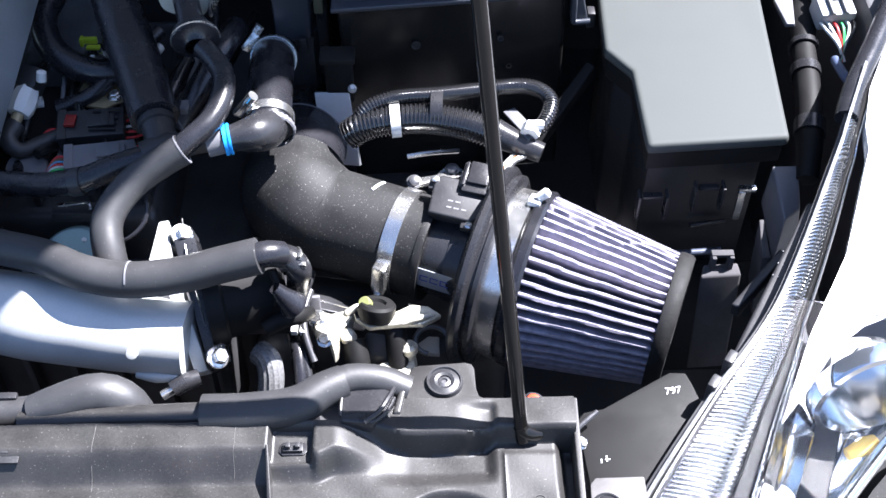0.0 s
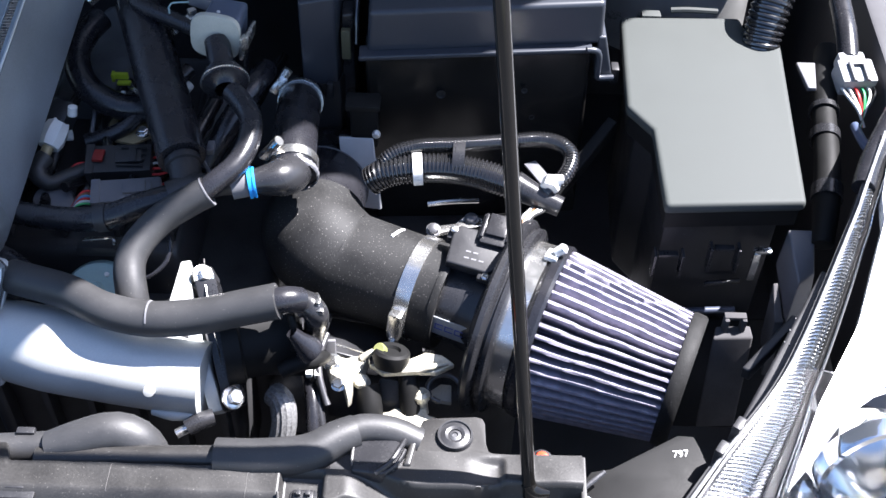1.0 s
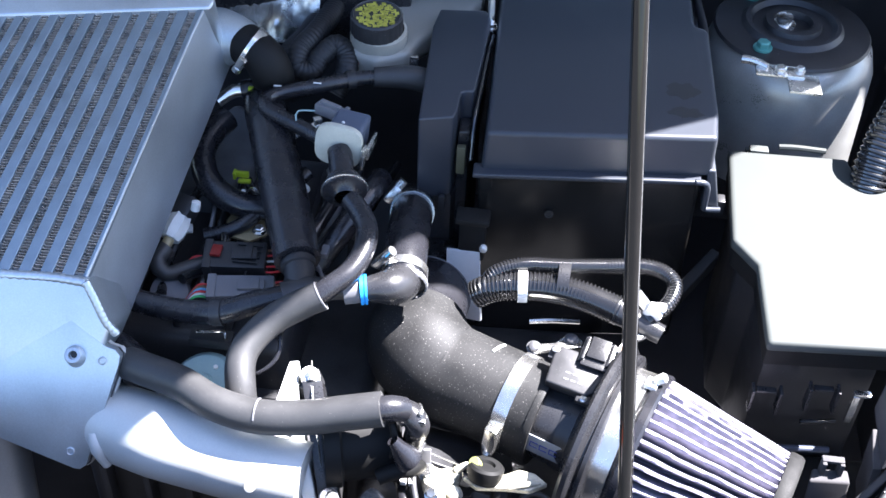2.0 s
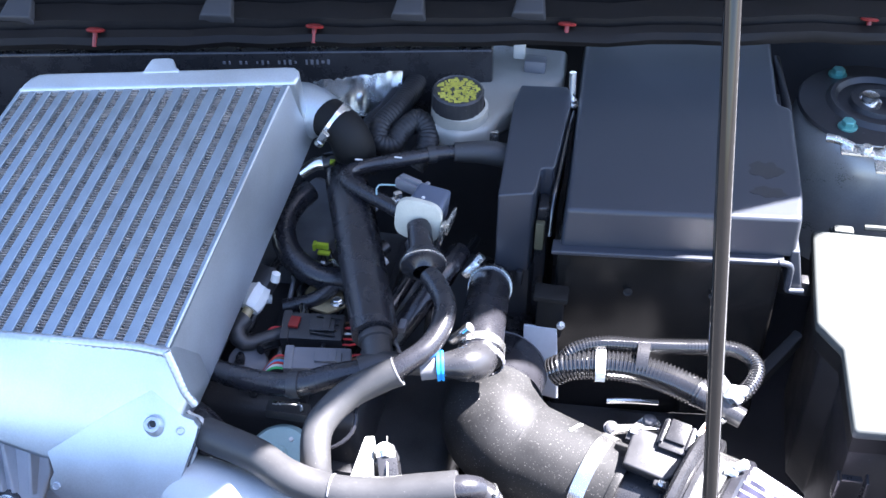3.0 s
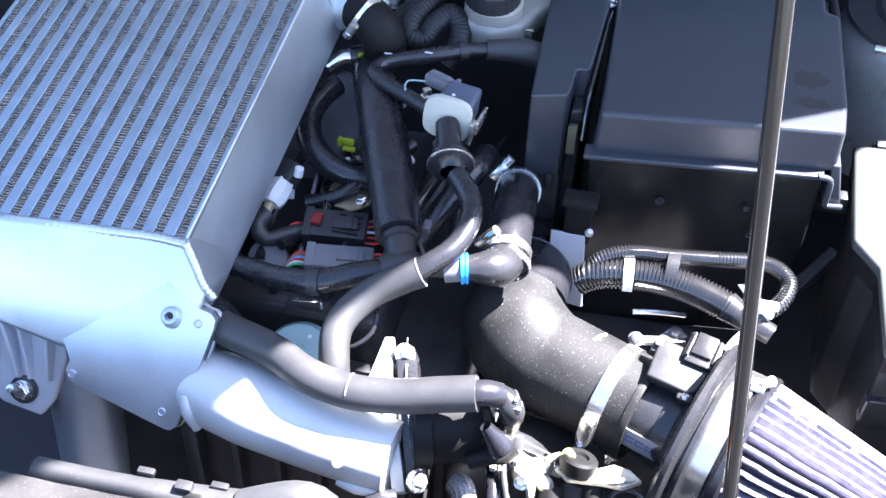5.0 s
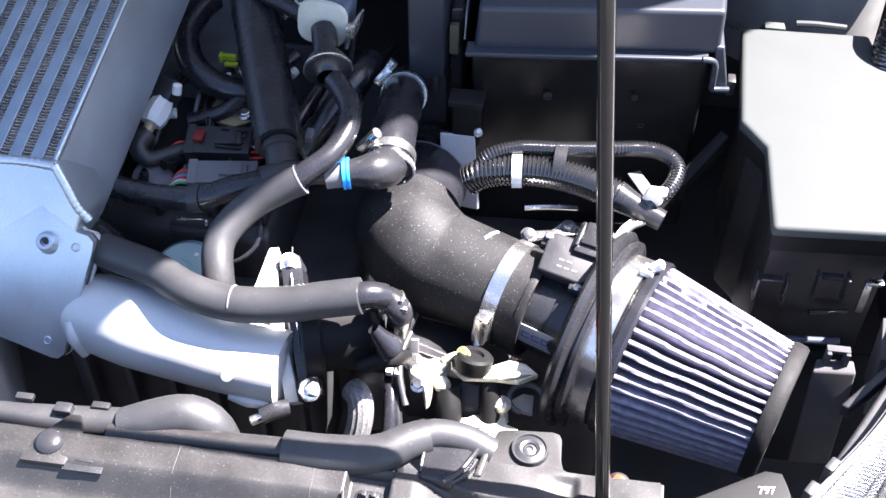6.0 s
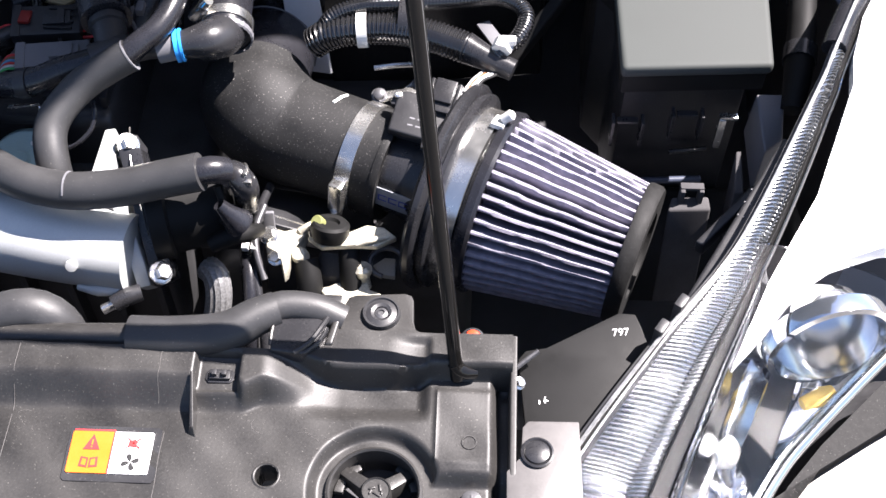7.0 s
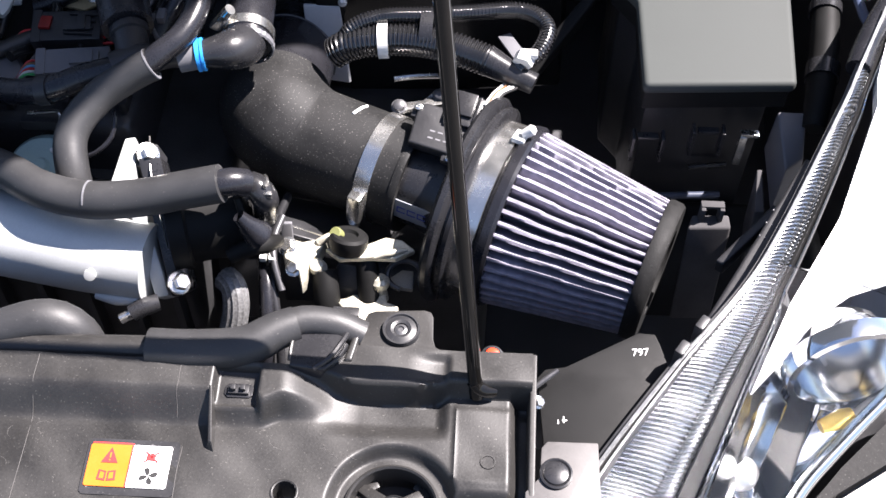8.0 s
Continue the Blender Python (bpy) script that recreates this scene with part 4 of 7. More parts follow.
def intercooler():
    t = thing("intercooler", tuple(ic(0.5, 0.5, -0.09)), "top-mount aluminium intercooler with slotted core and welded tanks", "intercooler")
    n, v0, v1 = 16, 0.004, 0.944

    def slot(k, v):
        """Where the middle of slot k lies at v; the pitch grows a little towards the front."""
        return (0.0211 + 0.0708 * k - 0.00024 * k * k) * (1 - v) + (0.0297 + 0.0702 * k - 0.0005 * k * k) * v

    def block(pts, w0, w1, bevel, drawn=0.0):
        """A block under an outline on the core's top plane."""
        bm = bmesh.new()
        cu, cv = sum(p[0] for p in pts) / len(pts), sum(p[1] for p in pts) / len(pts)
        a = [bm.verts.new(ic(u, v, w0)) for u, v in pts]
        b = [bm.verts.new(ic(u + (cu - u) * drawn, v + (cv - v) * drawn, w1)) for u, v in pts]
        bm.faces.new(a)
        bm.faces.new(b[::-1])
        for i in range(len(pts)):
            j = (i + 1) % len(pts)
            bm.faces.new((a[i], b[i], b[j], a[j]))
        bmesh.ops.recalc_face_normals(bm, faces=bm.faces)
        round_edges(bm, bevel, 4)
        return bm

    part("core_bed", slab(0.01, 1.0, 0.0, 0.985, -0.075, -0.012), FIN, t, "dark finned core")
    half = 0.0150
    for k in range(n + 1):
        a0, a1 = (slot(k - 1, 0) + half if k else -0.012), (slot(k - 1, 1) + half if k else -0.010)
        b0, b1 = (slot(k, 0) - half, slot(k, 1) - half) if k < n else (1.066, 0.998)
        part("bar", block([(a0, v0), (b0, v0), (b1, v1), (a1, v1)], -0.016, -0.0004, 0.0006), ALU_BAR, t)
    rnd = random.Random(5)
    for k in range(n):
        bm = bmesh.new()
        m = 306
        prev, bent = None, 0.0
        for i in range(m + 1):
            v = v0 + (v1 - v0) * i / m
            if i % 3 == 0:
                bent = bent * 0.8 + 0.0007 * (rnd.random() - 0.5)
                tip, lean = -0.0018 - 0.0010 * rnd.random() + bent * 1.6, 0.003 * (rnd.random() - 0.5)
            w = min(-0.0005, tip - (0.0, 0.0003, 0.0056)[i % 3])
            c = slot(k, v)
            row = [bm.verts.new(ic(c - half - 0.001, v - 0.002, w)), bm.verts.new(ic(c - 0.005, v + lean, w - 0.0002)), bm.verts.new(ic(c + 0.006, v + lean, w - 0.0002)), bm.verts.new(ic(c + half + 0.001, v + 0.002, w))]
            if prev:
                for a in range(3):
                    bm.faces.new((prev[a], prev[a + 1], row[a + 1], row[a]))
            prev = row
        part("fin_strip", bm, FIN, t, smooth=10)
    # welded frame round the core top
    part("front_weld", tube([ic(-0.012, -0.014, -0.0015), ic(0.10, -0.004, -0.001), ic(0.25, -0.002, -0.001), ic(0.5, 0.002, -0.001), ic(0.75, 0.0, -0.001), ic(1.05, -0.006, -0.001)], 0.0040, 10, 0.004, ribs=0.0055, depth=0.10), ALU_TANK, t, "uneven weld bead")
    part("rear_tank", block([(-0.035, 0.938), (-0.040, 0.965), (-0.030, 0.992), (-0.005, 1.008), (0.03, 1.0115), (0.5, 1.012), (0.93, 1.016), (0.958, 1.013), (0.980, 0.998), (0.993, 0.970), (0.998, 0.938)], -0.085, 0.0012, 0.0045, 0.004), ALU_TANK, t, "smooth rear tank with rounded corners")
    part("rear_lug", block([(0.425, 1.000), (0.434, 1.012), (0.452, 1.024), (0.468, 1.048), (0.480, 1.060), (0.500, 1.064), (0.545, 1.064), (0.558, 1.060), (0.562, 1.046), (0.566, 1.000)], -0.012, 0.0020, 0.0025), ALU_TANK, t)
    side = hexa([ic(-0.052, -0.01, -0.085), ic(0.0, -0.01, -0.085), ic(0.0, 1.0, -0.085), ic(-0.052, 1.0, -0.085)], [ic(-0.010, -0.006, -0.0006), ic(0.002, -0.006, -0.0003), ic(0.002, 0.945, -0.0003), ic(-0.010, 0.945, -0.0006)], 0.0022, 3)
    part("side_tank", side, ALU_SIDE, t)
    part("side_bead", tube([ic(-0.008, 0.0, 0.0), ic(-0.009, 0.4, 0.0), ic(-0.008, 0.8, 0.0), ic(-0.012, 0.93, 0.0002)], 0.0011, 8, 0.004), ALU_TANK, t)
    part("outer_side_tank", hexa([ic(1.02, -0.01, -0.085), ic(1.09, -0.01, -0.085), ic(1.03, 0.985, -0.085), ic(0.98, 0.985, -0.085)], [ic(1.055, 0.0, -0.0006), ic(1.070, 0.0, -0.002), ic(1.003, 0.96, -0.002), ic(0.994, 0.96, -0.0006)], 0.002, 3), ALU_SIDE, t)
    # front tank sloping down to the outlet flange
    pn = Vector((0.0518, -0.8633, 0.5019))

    def face(x, s, off=0.0):
        """A point of the tank's front plane: its x, and s metres down the slope."""
        return Vector((x, 0.610 + 0.06 * (x + 0.292), 0.852)) + Vector((0, -0.5, -0.86)) * s + pn * off

    def plate(pts, front, back, bevel):
        bm = bmesh.new()
        a, b = [bm.verts.new(face(x, s, front)) for x, s in pts], [bm.verts.new(face(x, s, back)) for x, s in pts]
        bm.faces.new(a)
        bm.faces.new(b[::-1])
        for i in range(len(pts)):
            j = (i + 1) % len(pts)
            bm.faces.new((a[i], b[i], b[j], a[j]))
        bmesh.ops.recalc_face_normals(bm, faces=bm.faces)
        round_edges(bm, bevel, 3)
        return bm

    part("front_tank", plate([(-0.56, -0.004), (-0.288, -0.004), (-0.270, 0.034), (-0.281, 0.066), (-0.296, 0.100), (-0.385, 0.094), (-0.44, 0.080), (-0.57, 0.075)], 0.0012, -0.055, 0.004), ALU_TANK, t, "smooth pale front tank")
    fl = [(-0.300, 0.030), (-0.274, 0.049), (-0.2665, 0.051), (-0.2625, 0.056), (-0.2635, 0.064), (-0.2865, 0.147), (-0.291, 0.1505), (-0.296, 0.150), (-0.371, 0.1225), (-0.3765, 0.118), (-0.377, 0.112), (-0.374, 0.104), (-0.380, 0.088), (-0.33, 0.05)]
    flange = part("outlet_flange", plate(fl, 0.0013, -0.007, 0.0002), ALU_TANK, t, "flat outlet flange plate with small holes")
    part("flange_gasket", plate([(x + 0.001, s + 0.001) for x, s in fl], -0.0072, -0.0095, 0.0), STEEL_DARK, flange)
    part("flange_back", plate([(x + 0.002, s + 0.002) for x, s in fl], -0.0097, -0.017, 0.0015), PIPE, flange)
    part("corner_weld", tube([face(-0.289, -0.002, 0.004), face(-0.281, 0.014, 0.003), face(-0.274, 0.030, 0.0), face(-0.267, 0.040, -0.004)], 0.0036, 12, 0.003, ribs=0.0042, depth=0.07), ALU_TANK, t)
    bs = part("boss", lathe([(-0.014, 0.0105), (-0.006, 0.0082), (0.0, 0.0070), (0.0018, 0.0058), (0.0018, 0.0034), (-0.003, 0.0032), (-0.003, 0)], along(face(-0.2964, 0.056, 0.006), (0.05, -0.6, 0.75)), 30), ALU_TANK, t)
    # black disc paints the shade down inside the boss hole
    part("bore_shade", lathe([(0, 0.0026), (0.0003, 0)], along(face(-0.2964, 0.056, 0.0042), (0.05, -0.6, 0.75)), 20), INK, bs)
    for x, s in ((-0.2755, 0.0605), (-0.2985, 0.136), (-0.3715, 0.115)):
        part("rivet", lathe([(-0.003, 0.0034), (0.0010, 0.0034), (0.0014, 0.0028), (0.0004, 0.0022), (0.0004, 0)], along(face(x, s, 0.0013), pn), 20), ALU_SIDE, flange)
    # ribbed bracket with its bolt on the outer front
    br = part("front_bracket", plate([(-0.455, 0.085), (-0.398, 0.09), (-0.392, 0.12), (-0.402, 0.158), (-0.412, 0.172), (-0.445, 0.164), (-0.462, 0.15)], -0.036, -0.046, 0.003), ALU, t, "cast bracket with ribs")
    for x0, x1 in ((-0.454, -0.448), (-0.441, -0.430), (-0.427, -0.420), (-0.403, -0.405)):
        part("rib", hexa([face(x0 - 0.002, 0.08, -0.038), face(x0 + 0.002, 0.08, -0.038), face(x1 + 0.002, 0.140, -0.038), face(x1 - 0.002, 0.140, -0.038)], [face(x0 - 0.0015, 0.08, -0.014), face(x0 + 0.0015, 0.08, -0.014), face(x1 + 0.0015, 0.138, -0.029), face(x1 - 0.0015, 0.138, -0.029)], 0.001), ALU, br)
    part("washer", lathe([(0, 0.012), (0.002, 0.0118), (0.002, 0)], along(face(-0.4265, 0.150, -0.036), pn), 30), STEEL_DARK, br)
    bolt(br, tuple(face(-0.4265, 0.150, -0.034)), tuple(pn), 0.0125)
    part("stud", lathe([(0, 0.0035), (0.014, 0.0035), (0.015, 0)], along(face(-0.4285, 0.146, -0.030), pn + Vector((-0.1, 0, 0.3))), 12), STEEL, br)
    part("lower_duct", lathe([(0, 0.03), (0.12, 0.028)], along((-0.40, 0.60, 0.70), (0.12, -0.35, -0.9)), 28), ALU_SIDE, t)
    # outlet neck with clamp towards the turbo
    ax = Vector((0.80, -0.15, -0.50)).normalized()
    run = [(-0.2729, 0.9131, 0.878), (-0.2578, 0.9071, 0.884), (-0.2432, 0.9018, 0.887), (-0.2272, 0.8925, 0.886), (-0.2156, 0.8863, 0.88), (-0.2093, 0.8858, 0.865), (-0.2119, 0.9011, 0.84)]
    part("neck", tube(run[:4], [0.0290, 0.0270, 0.0215, 0.0172], 36, 0.004), ALU_TANK, t, "pale tapering outlet neck")
    cp = part("coupler", tube([(Vector(run[2]) + Vector(run[3])) / 2] + run[3:], [0.0196, 0.0186, 0.0192, 0.0196, 0.0196], 32, 0.004), DARK, t, "black rubber coupler")
    worm_clamp(cp, run[3], tuple(ax), 0.0187, 0.0088, Vector((-0.55, -0.8, 0.15)), size=0.75)
    return t


intercooler()


# ---- cast outlet pipe and throttle flange ----
def outlet_pipe():
    t = thing("outlet_pipe", (-0.18, 0.515, 0.74), "pale cast metal pipe leading from intercooler to throttle", "pipe")
    part("pipe", tube([(-0.375, 0.628, 0.690), (-0.330, 0.602, 0.713), (-0.300, 0.586, 0.728), (-0.267, 0.570, 0.738), (-0.231, 0.557, 0.744), (-0.194, 0.548, 0.745), (-0.162, 0.541, 0.745), (-0.112, 0.534, 0.744)], [0.026, 0.028, 0.030, 0.031, 0.032, 0.0305, 0.029, 0.028], 40, 0.006), PIPE, t)
    part("mould_pip", lathe([(0, 0.0045), (0.002, 0.004), (0.0026, 0)], along((-0.149, 0.5125, 0.757), (0.1, -0.85, 0.5)), 20), PIPE, t)
    part("lower_lip", tube([(-0.150, 0.5125, 0.732), (-0.135, 0.509, 0.733), (-0.118, 0.508, 0.734)], [0.003, 0.0045, 0.003], 10), PIPE, t)
    part("outlet_foot", tube([(-0.280, 0.548, 0.752), (-0.276, 0.541, 0.742), (-0.270, 0.539, 0.726)], [0.004, 0.006, 0.004], 10), PIPE, t)
    # flange plate: silver and black halves with two bolts
    dn = Vector((0, 0.012, -0.020))
    top = [Vector(p) for p in ((-0.1340, 0.5721, 0.785), (-0.1243, 0.5732, 0.785), (-0.0996, 0.5163, 0.730), (-0.1088, 0.5133, 0.730))]
    part("flange_plate", hexa([p + dn for p in top], top, 0.0016, 2), PIPE, t, "thick pale flange plate")
    top = [Vector(p) for p in ((-0.1240, 0.5880, 0.794), (-0.1085, 0.5900, 0.794), (-0.0850, 0.5245, 0.731), (-0.0982, 0.5163, 0.729))]
    part("gasket_plate", hexa([p + dn for p in top], top, 0.0016, 2), PLASTIC_GLOSS, t, "black spacer plate")
    part("plate_edge", tube([(-0.1210, 0.6120, 0.790), (-0.1132, 0.5770, 0.7865), (-0.0977, 0.5315, 0.7375)], 0.0007, 6), STEEL, t)
    ear = [Vector(p) for p in ((-0.1412, 0.5640, 0.787), (-0.1226, 0.5670, 0.788), (-0.1305, 0.6102, 0.791), (-0.1378, 0.6085, 0.791))]
    part("flange_ear", hexa([p + Vector((0, 0.004, -0.016)) for p in ear], ear, 0.0014, 2), PIPE, t, "pale cast ear of the flange")
    part("bolt_lug", hexa([(-0.129, 0.584, 0.770), (-0.108, 0.586, 0.770), (-0.110, 0.608, 0.772), (-0.124, 0.608, 0.772)], [(-0.126, 0.586, 0.788), (-0.112, 0.588, 0.788), (-0.114, 0.606, 0.790), (-0.124, 0.606, 0.790)], 0.002), PLASTIC, t)
    bolt(t, (-0.1190, 0.5950, 0.7905), (0.55, -0.25, 0.75), 0.0120)
    bolt(t, (-0.0925, 0.5215, 0.7385), (0.60, -0.25, 0.70), 0.0122)
    # sensor screwed into the pipe's underside
    s = part("pipe_sensor", tube([(-0.1225, 0.4990, 0.731), (-0.1150, 0.5035, 0.733), (-0.1045, 0.5083, 0.733)], [0.0062, 0.0068, 0.0062], 12), PLASTIC_GLOSS, t, "small black sensor")
    part("sensor_tip", tube([(-0.1300, 0.4950, 0.729), (-0.1220, 0.4992, 0.731)], 0.0038, 10), STEEL, s)


outlet_pipe()


def throttle_body():
    t = thing("throttle_body", (-0.06, 0.56, 0.72), "black throttle body beside the flange plate", "throttle body")
    part("barrel", lathe([(0, 0), (0, 0.034), (0.012, 0.034), (0.014, 0.030), (0.055, 0.028), (0.060, 0.020), (0.060, 0)], along((-0.104, 0.562, 0.752), (0.95, 0.26, 0.0)), 40), DARK, t)
    part("actuator", box((-0.062, 0.590, 0.715), (0.04, 0.04, 0.03), 0.006, 3), PLASTIC, t)
    part("rubber_boot", lathe([(0, 0.006), (0.006, 0.008), (0.020, 0.014), (0.024, 0.0135), (0.024, 0)], along((-0.048, 0.548, 0.785), (0.5, -0.1, -0.7)) @ Matrix.Diagonal((1, 0.75, 0.75, 1)), 24), RUBBER, t, "grey rubber boot")
    part("hose_barb", tube([(-0.0477, 0.5625, 0.7943), (-0.0396, 0.5667, 0.7962), (-0.0314, 0.5622, 0.7885), (-0.0356, 0.5721, 0.7550)], [0.0085, 0.0095, 0.0095, 0.0085], 16, 0.002), PLASTIC_GLOSS, t)
    part("cable", tube([(-0.050, 0.560, 0.79), (-0.046, 0.552, 0.775), (-0.050, 0.552, 0.76), (-0.06, 0.56, 0.75)], 0.003, 10), DARK, t)
    part("wrapped_lead", tube([(-0.058, 0.540, 0.748), (-0.045, 0.546, 0.752), (-0.034, 0.552, 0.748), (-0.028, 0.565, 0.735)], [0.006, 0.007, 0.007, 0.005], 14), DARK, t)
    c = part("clip", tube([Vector((-0.0345, 0.5654, 0.7914)) + Vector((0.0, 1, 0.3)).normalized() * 0.0108 * math.cos(a) + Vector((0.5, -0.2, 0.8)).normalized() * 0.0108 * math.sin(a) for a in [2 * math.pi * k / 12 for k in range(12)]], 0.0014, 8, 0.002), STEEL, t)
    part("clip_ear", join(box((-0.0279, 0.5580, 0.7972), (0.006, 0.004, 0.005), 0.001), box((-0.0295, 0.5619, 0.8025), (0.003, 0.005, 0.004), 0.0008)), STEEL, c)


throttle_body()


# ---- battery box and its neighbours ----
def battery_box():
    t = thing("battery_box", (0.09, 0.98, 0.66), "black plastic battery box with smooth satin lid and lipped edge", "battery box")
    lid = [(-0.0095, 0.8125), (0.192, 0.836), (0.1945, 0.875), (0.193, 1.009), (0.1905, 1.0155), (0.1815, 1.020), (0.1795, 1.026), (0.1775, 1.146), (0.169, 1.161), (-0.004, 1.130), (-0.0165, 1.118)]
    part("lid", prism(lid, 0.834, 0.8745, 0.0065, 5, None, 0.018), BATT, t, "satin black lid")
    part("lid_lip", hexa([(-0.016, 0.803, 0.833), (0.183, 0.8265, 0.831), (0.183, 0.845, 0.831), (-0.016, 0.82, 0.833)], [(-0.016, 0.803, 0.8375), (0.183, 0.8265, 0.8355), (0.183, 0.845, 0.8355), (-0.016, 0.82, 0.8375)], 0.0015), BATT, t)
    part("lip_end", tube([(0.178, 0.8265, 0.8345), (0.1855, 0.8275, 0.8335), (0.1895, 0.8285, 0.828), (0.1905, 0.8295, 0.808), (0.192, 0.830, 0.8025), (0.205, 0.8315, 0.802)], 0.0028, 10, 0.002), BATT, t)
    part("lid_side_skirt", hexa([(0.189, 0.8325, 0.800), (0.2045, 0.834, 0.800), (0.200, 1.10, 0.800), (0.186, 1.10, 0.800)], [(0.188, 0.835, 0.842), (0.195, 0.836, 0.842), (0.1905, 1.10, 0.838), (0.184, 1.10, 0.838)], 0.002), BATT, t)
    part("body", hexa([(-0.005, 0.822, 0.62), (0.190, 0.845, 0.62), (0.19, 1.17, 0.62), (-0.005, 1.13, 0.62)], [(-0.012, 0.812, 0.835), (0.184, 0.835, 0.833), (0.188, 1.17, 0.832), (-0.012, 1.13, 0.834)], 0.005, 3), BOX_BLACK, t, "glossy black lower box")
    for p, r in (((0.0543, 0.8185, 0.788), 0.0042), ((0.128, 0.826, 0.7888), 0.0028), ((0.1373, 0.8335, 0.7523), 0.0026)):
        part("drain_hole", lathe([(0, r), (0.0010, r * 0.95), (0.0008, r * 0.75), (-0.001, r * 0.7), (-0.001, 0)], along(p, (0.1, -1, 0.05)), 20), INK, t)
    part("rear_channel", tube([(0.186, 1.150, 0.850), (0.189, 1.10, 0.852), (0.194, 1.055, 0.848), (0.197, 1.025, 0.835)], 0.0045, 10), PLASTIC, t)
    worn = mat("worn_lid_patch", (0.018, 0.018, 0.021), 0.5, var=0.5, scale=120)
    for cx, cy, a, b in ((0.1624, 0.9060, 0.0150, 0.0120), (0.1640, 0.8725, 0.0150, 0.0075)):
        part("worn_patch", prism([(cx + a * (1 + 0.16 * math.sin(5 * q + cx * 900)) * math.cos(q), cy + b * (1 + 0.2 * math.sin(7 * q + cy * 700)) * math.sin(q)) for q in [2 * math.pi * k / 28 for k in range(28)]], 0.8741, 0.8747, 0.0), worn, t, "dark worn patch")



battery_box()


def control_box():
    t = thing("control_box", (-0.05, 0.91, 0.72), "slim black control box beside the battery", "control box")
    part("cover", prism([(-0.0670, 0.8255), (-0.0375, 0.8340), (-0.0352, 0.842), (-0.0345, 0.8715), (-0.0310, 0.8745), (-0.0240, 0.8745), (-0.0225, 0.880), (-0.0178, 0.985), (-0.0185, 1.0), (-0.0240, 1.0135), (-0.0690, 1.0085), (-0.0725, 0.976), (-0.0685, 0.8674)], 0.785, 0.874, 0.0028, 4), BATT, t)
    part("base", prism([(-0.066, 0.829), (-0.036, 0.837), (-0.024, 0.878), (-0.022, 1.0), (-0.068, 1.0)], 0.62, 0.785, 0.003), PLASTIC, t)
    part("channel", hexa([(-0.0345, 0.846, 0.70), (-0.0225, 0.848, 0.70), (-0.0215, 0.872, 0.70), (-0.0345, 0.872, 0.70)], [(-0.0335, 0.850, 0.846), (-0.0235, 0.852, 0.846), (-0.0225, 0.873, 0.846), (-0.0335, 0.873, 0.846)], 0.002), PLASTIC_GLOSS, t)
    part("side_cable", tube([(-0.014, 0.990, 0.862), (-0.0165, 0.95, 0.866), (-0.0185, 0.90, 0.862), (-0.0205, 0.862, 0.850), (-0.021, 0.845, 0.82)], 0.0026, 10), CONDUIT, t)
    for x in (-0.058, -0.044):
        part("latch", box((x, 0.8275, 0.782), (0.006, 0.005, 0.016), 0.0012), PLASTIC, t)
    part("front_clip", box((-0.0295, 0.842, 0.822), (0.008, 0.006, 0.03), 0.001), mat("olive_clip", (0.09, 0.085, 0.05), 0.5), t)
    s = thing("valve_stem", (-0.02, 0.985, 0.86), "small bright threaded stem with a nut behind the control box", "stem")
    part("stem", tube([(-0.018, 1.0, 0.862), (-0.0195, 1.006, 0.895)], 0.0035, 10), STEEL, s)
    part("nut", bolt(None, (-0.018, 0.995, 0.866), (0, 0.05, 1), 0.010), STEEL, s)


control_box()


def fuse_box():
    t = thing("fuse_box", (0.29, 0.80, 0.66), "black fuse box with plain grey textured lid in full sun", "fuse box")
    o = [(0.2345, 0.6745), (0.348, 0.6825), (0.3635, 0.888), (0.345, 0.893), (0.337, 0.900), (0.3315, 0.929), (0.2195, 0.925), (0.2145, 0.795), (0.234, 0.766)]
    part("lid_skirt", prism([(x * 0.96 + 0.29 * 0.04, y * 0.965 + 0.80 * 0.035) for x, y in o], 0.770, 0.794, 0.002), DARK, t)
    part("lid", prism(o, 0.7895, 0.8005, 0.0048, 4), LID, t, "plain light grey textured lid")
    part("body", prism([(x * 0.84 + 0.29 * 0.16, y * 0.84 + 0.82 * 0.16) for x, y in o], 0.60, 0.772, 0.003), PLASTIC, t)
    part("rear_latch", join(box((0.249, 0.931, 0.797), (0.018, 0.010, 0.008), 0.0015), box((0.249, 0.937, 0.792), (0.022, 0.006, 0.006), 0.001)), LID, t)
    part("rear_rail", tube([(0.268, 0.936, 0.801), (0.285, 0.936, 0.802), (0.312, 0.936, 0.801)], 0.0028, 8), LID, t)
    part("side_latch", box((0.2105, 0.86, 0.785), (0.007, 0.012, 0.016), 0.0015), PLASTIC, t)
    for a, b, z in ((0.2343, 0.2570, 0.7480), (0.2791, 0.3016, 0.7570)):
        blades = [hexa([(x - 0.0012, 0.668, z - 0.026), (x + 0.0012, 0.668, z - 0.026), (x + 0.0012, 0.678, z - 0.026), (x - 0.0012, 0.678, z - 0.026)], [(x - 0.0012, 0.668, z), (x + 0.0012, 0.668, z), (x + 0.0012, 0.678, z + 0.001), (x - 0.0012, 0.678, z + 0.001)], 0.0004) for x in (a, b)]
        part("front_latch", join(*blades, box(((a + b) / 2, 0.675, z - 0.004), ((b - a) * 0.72, 0.006, 0.003), 0.0008)), PLASTIC_GLOSS, t)


fuse_box()


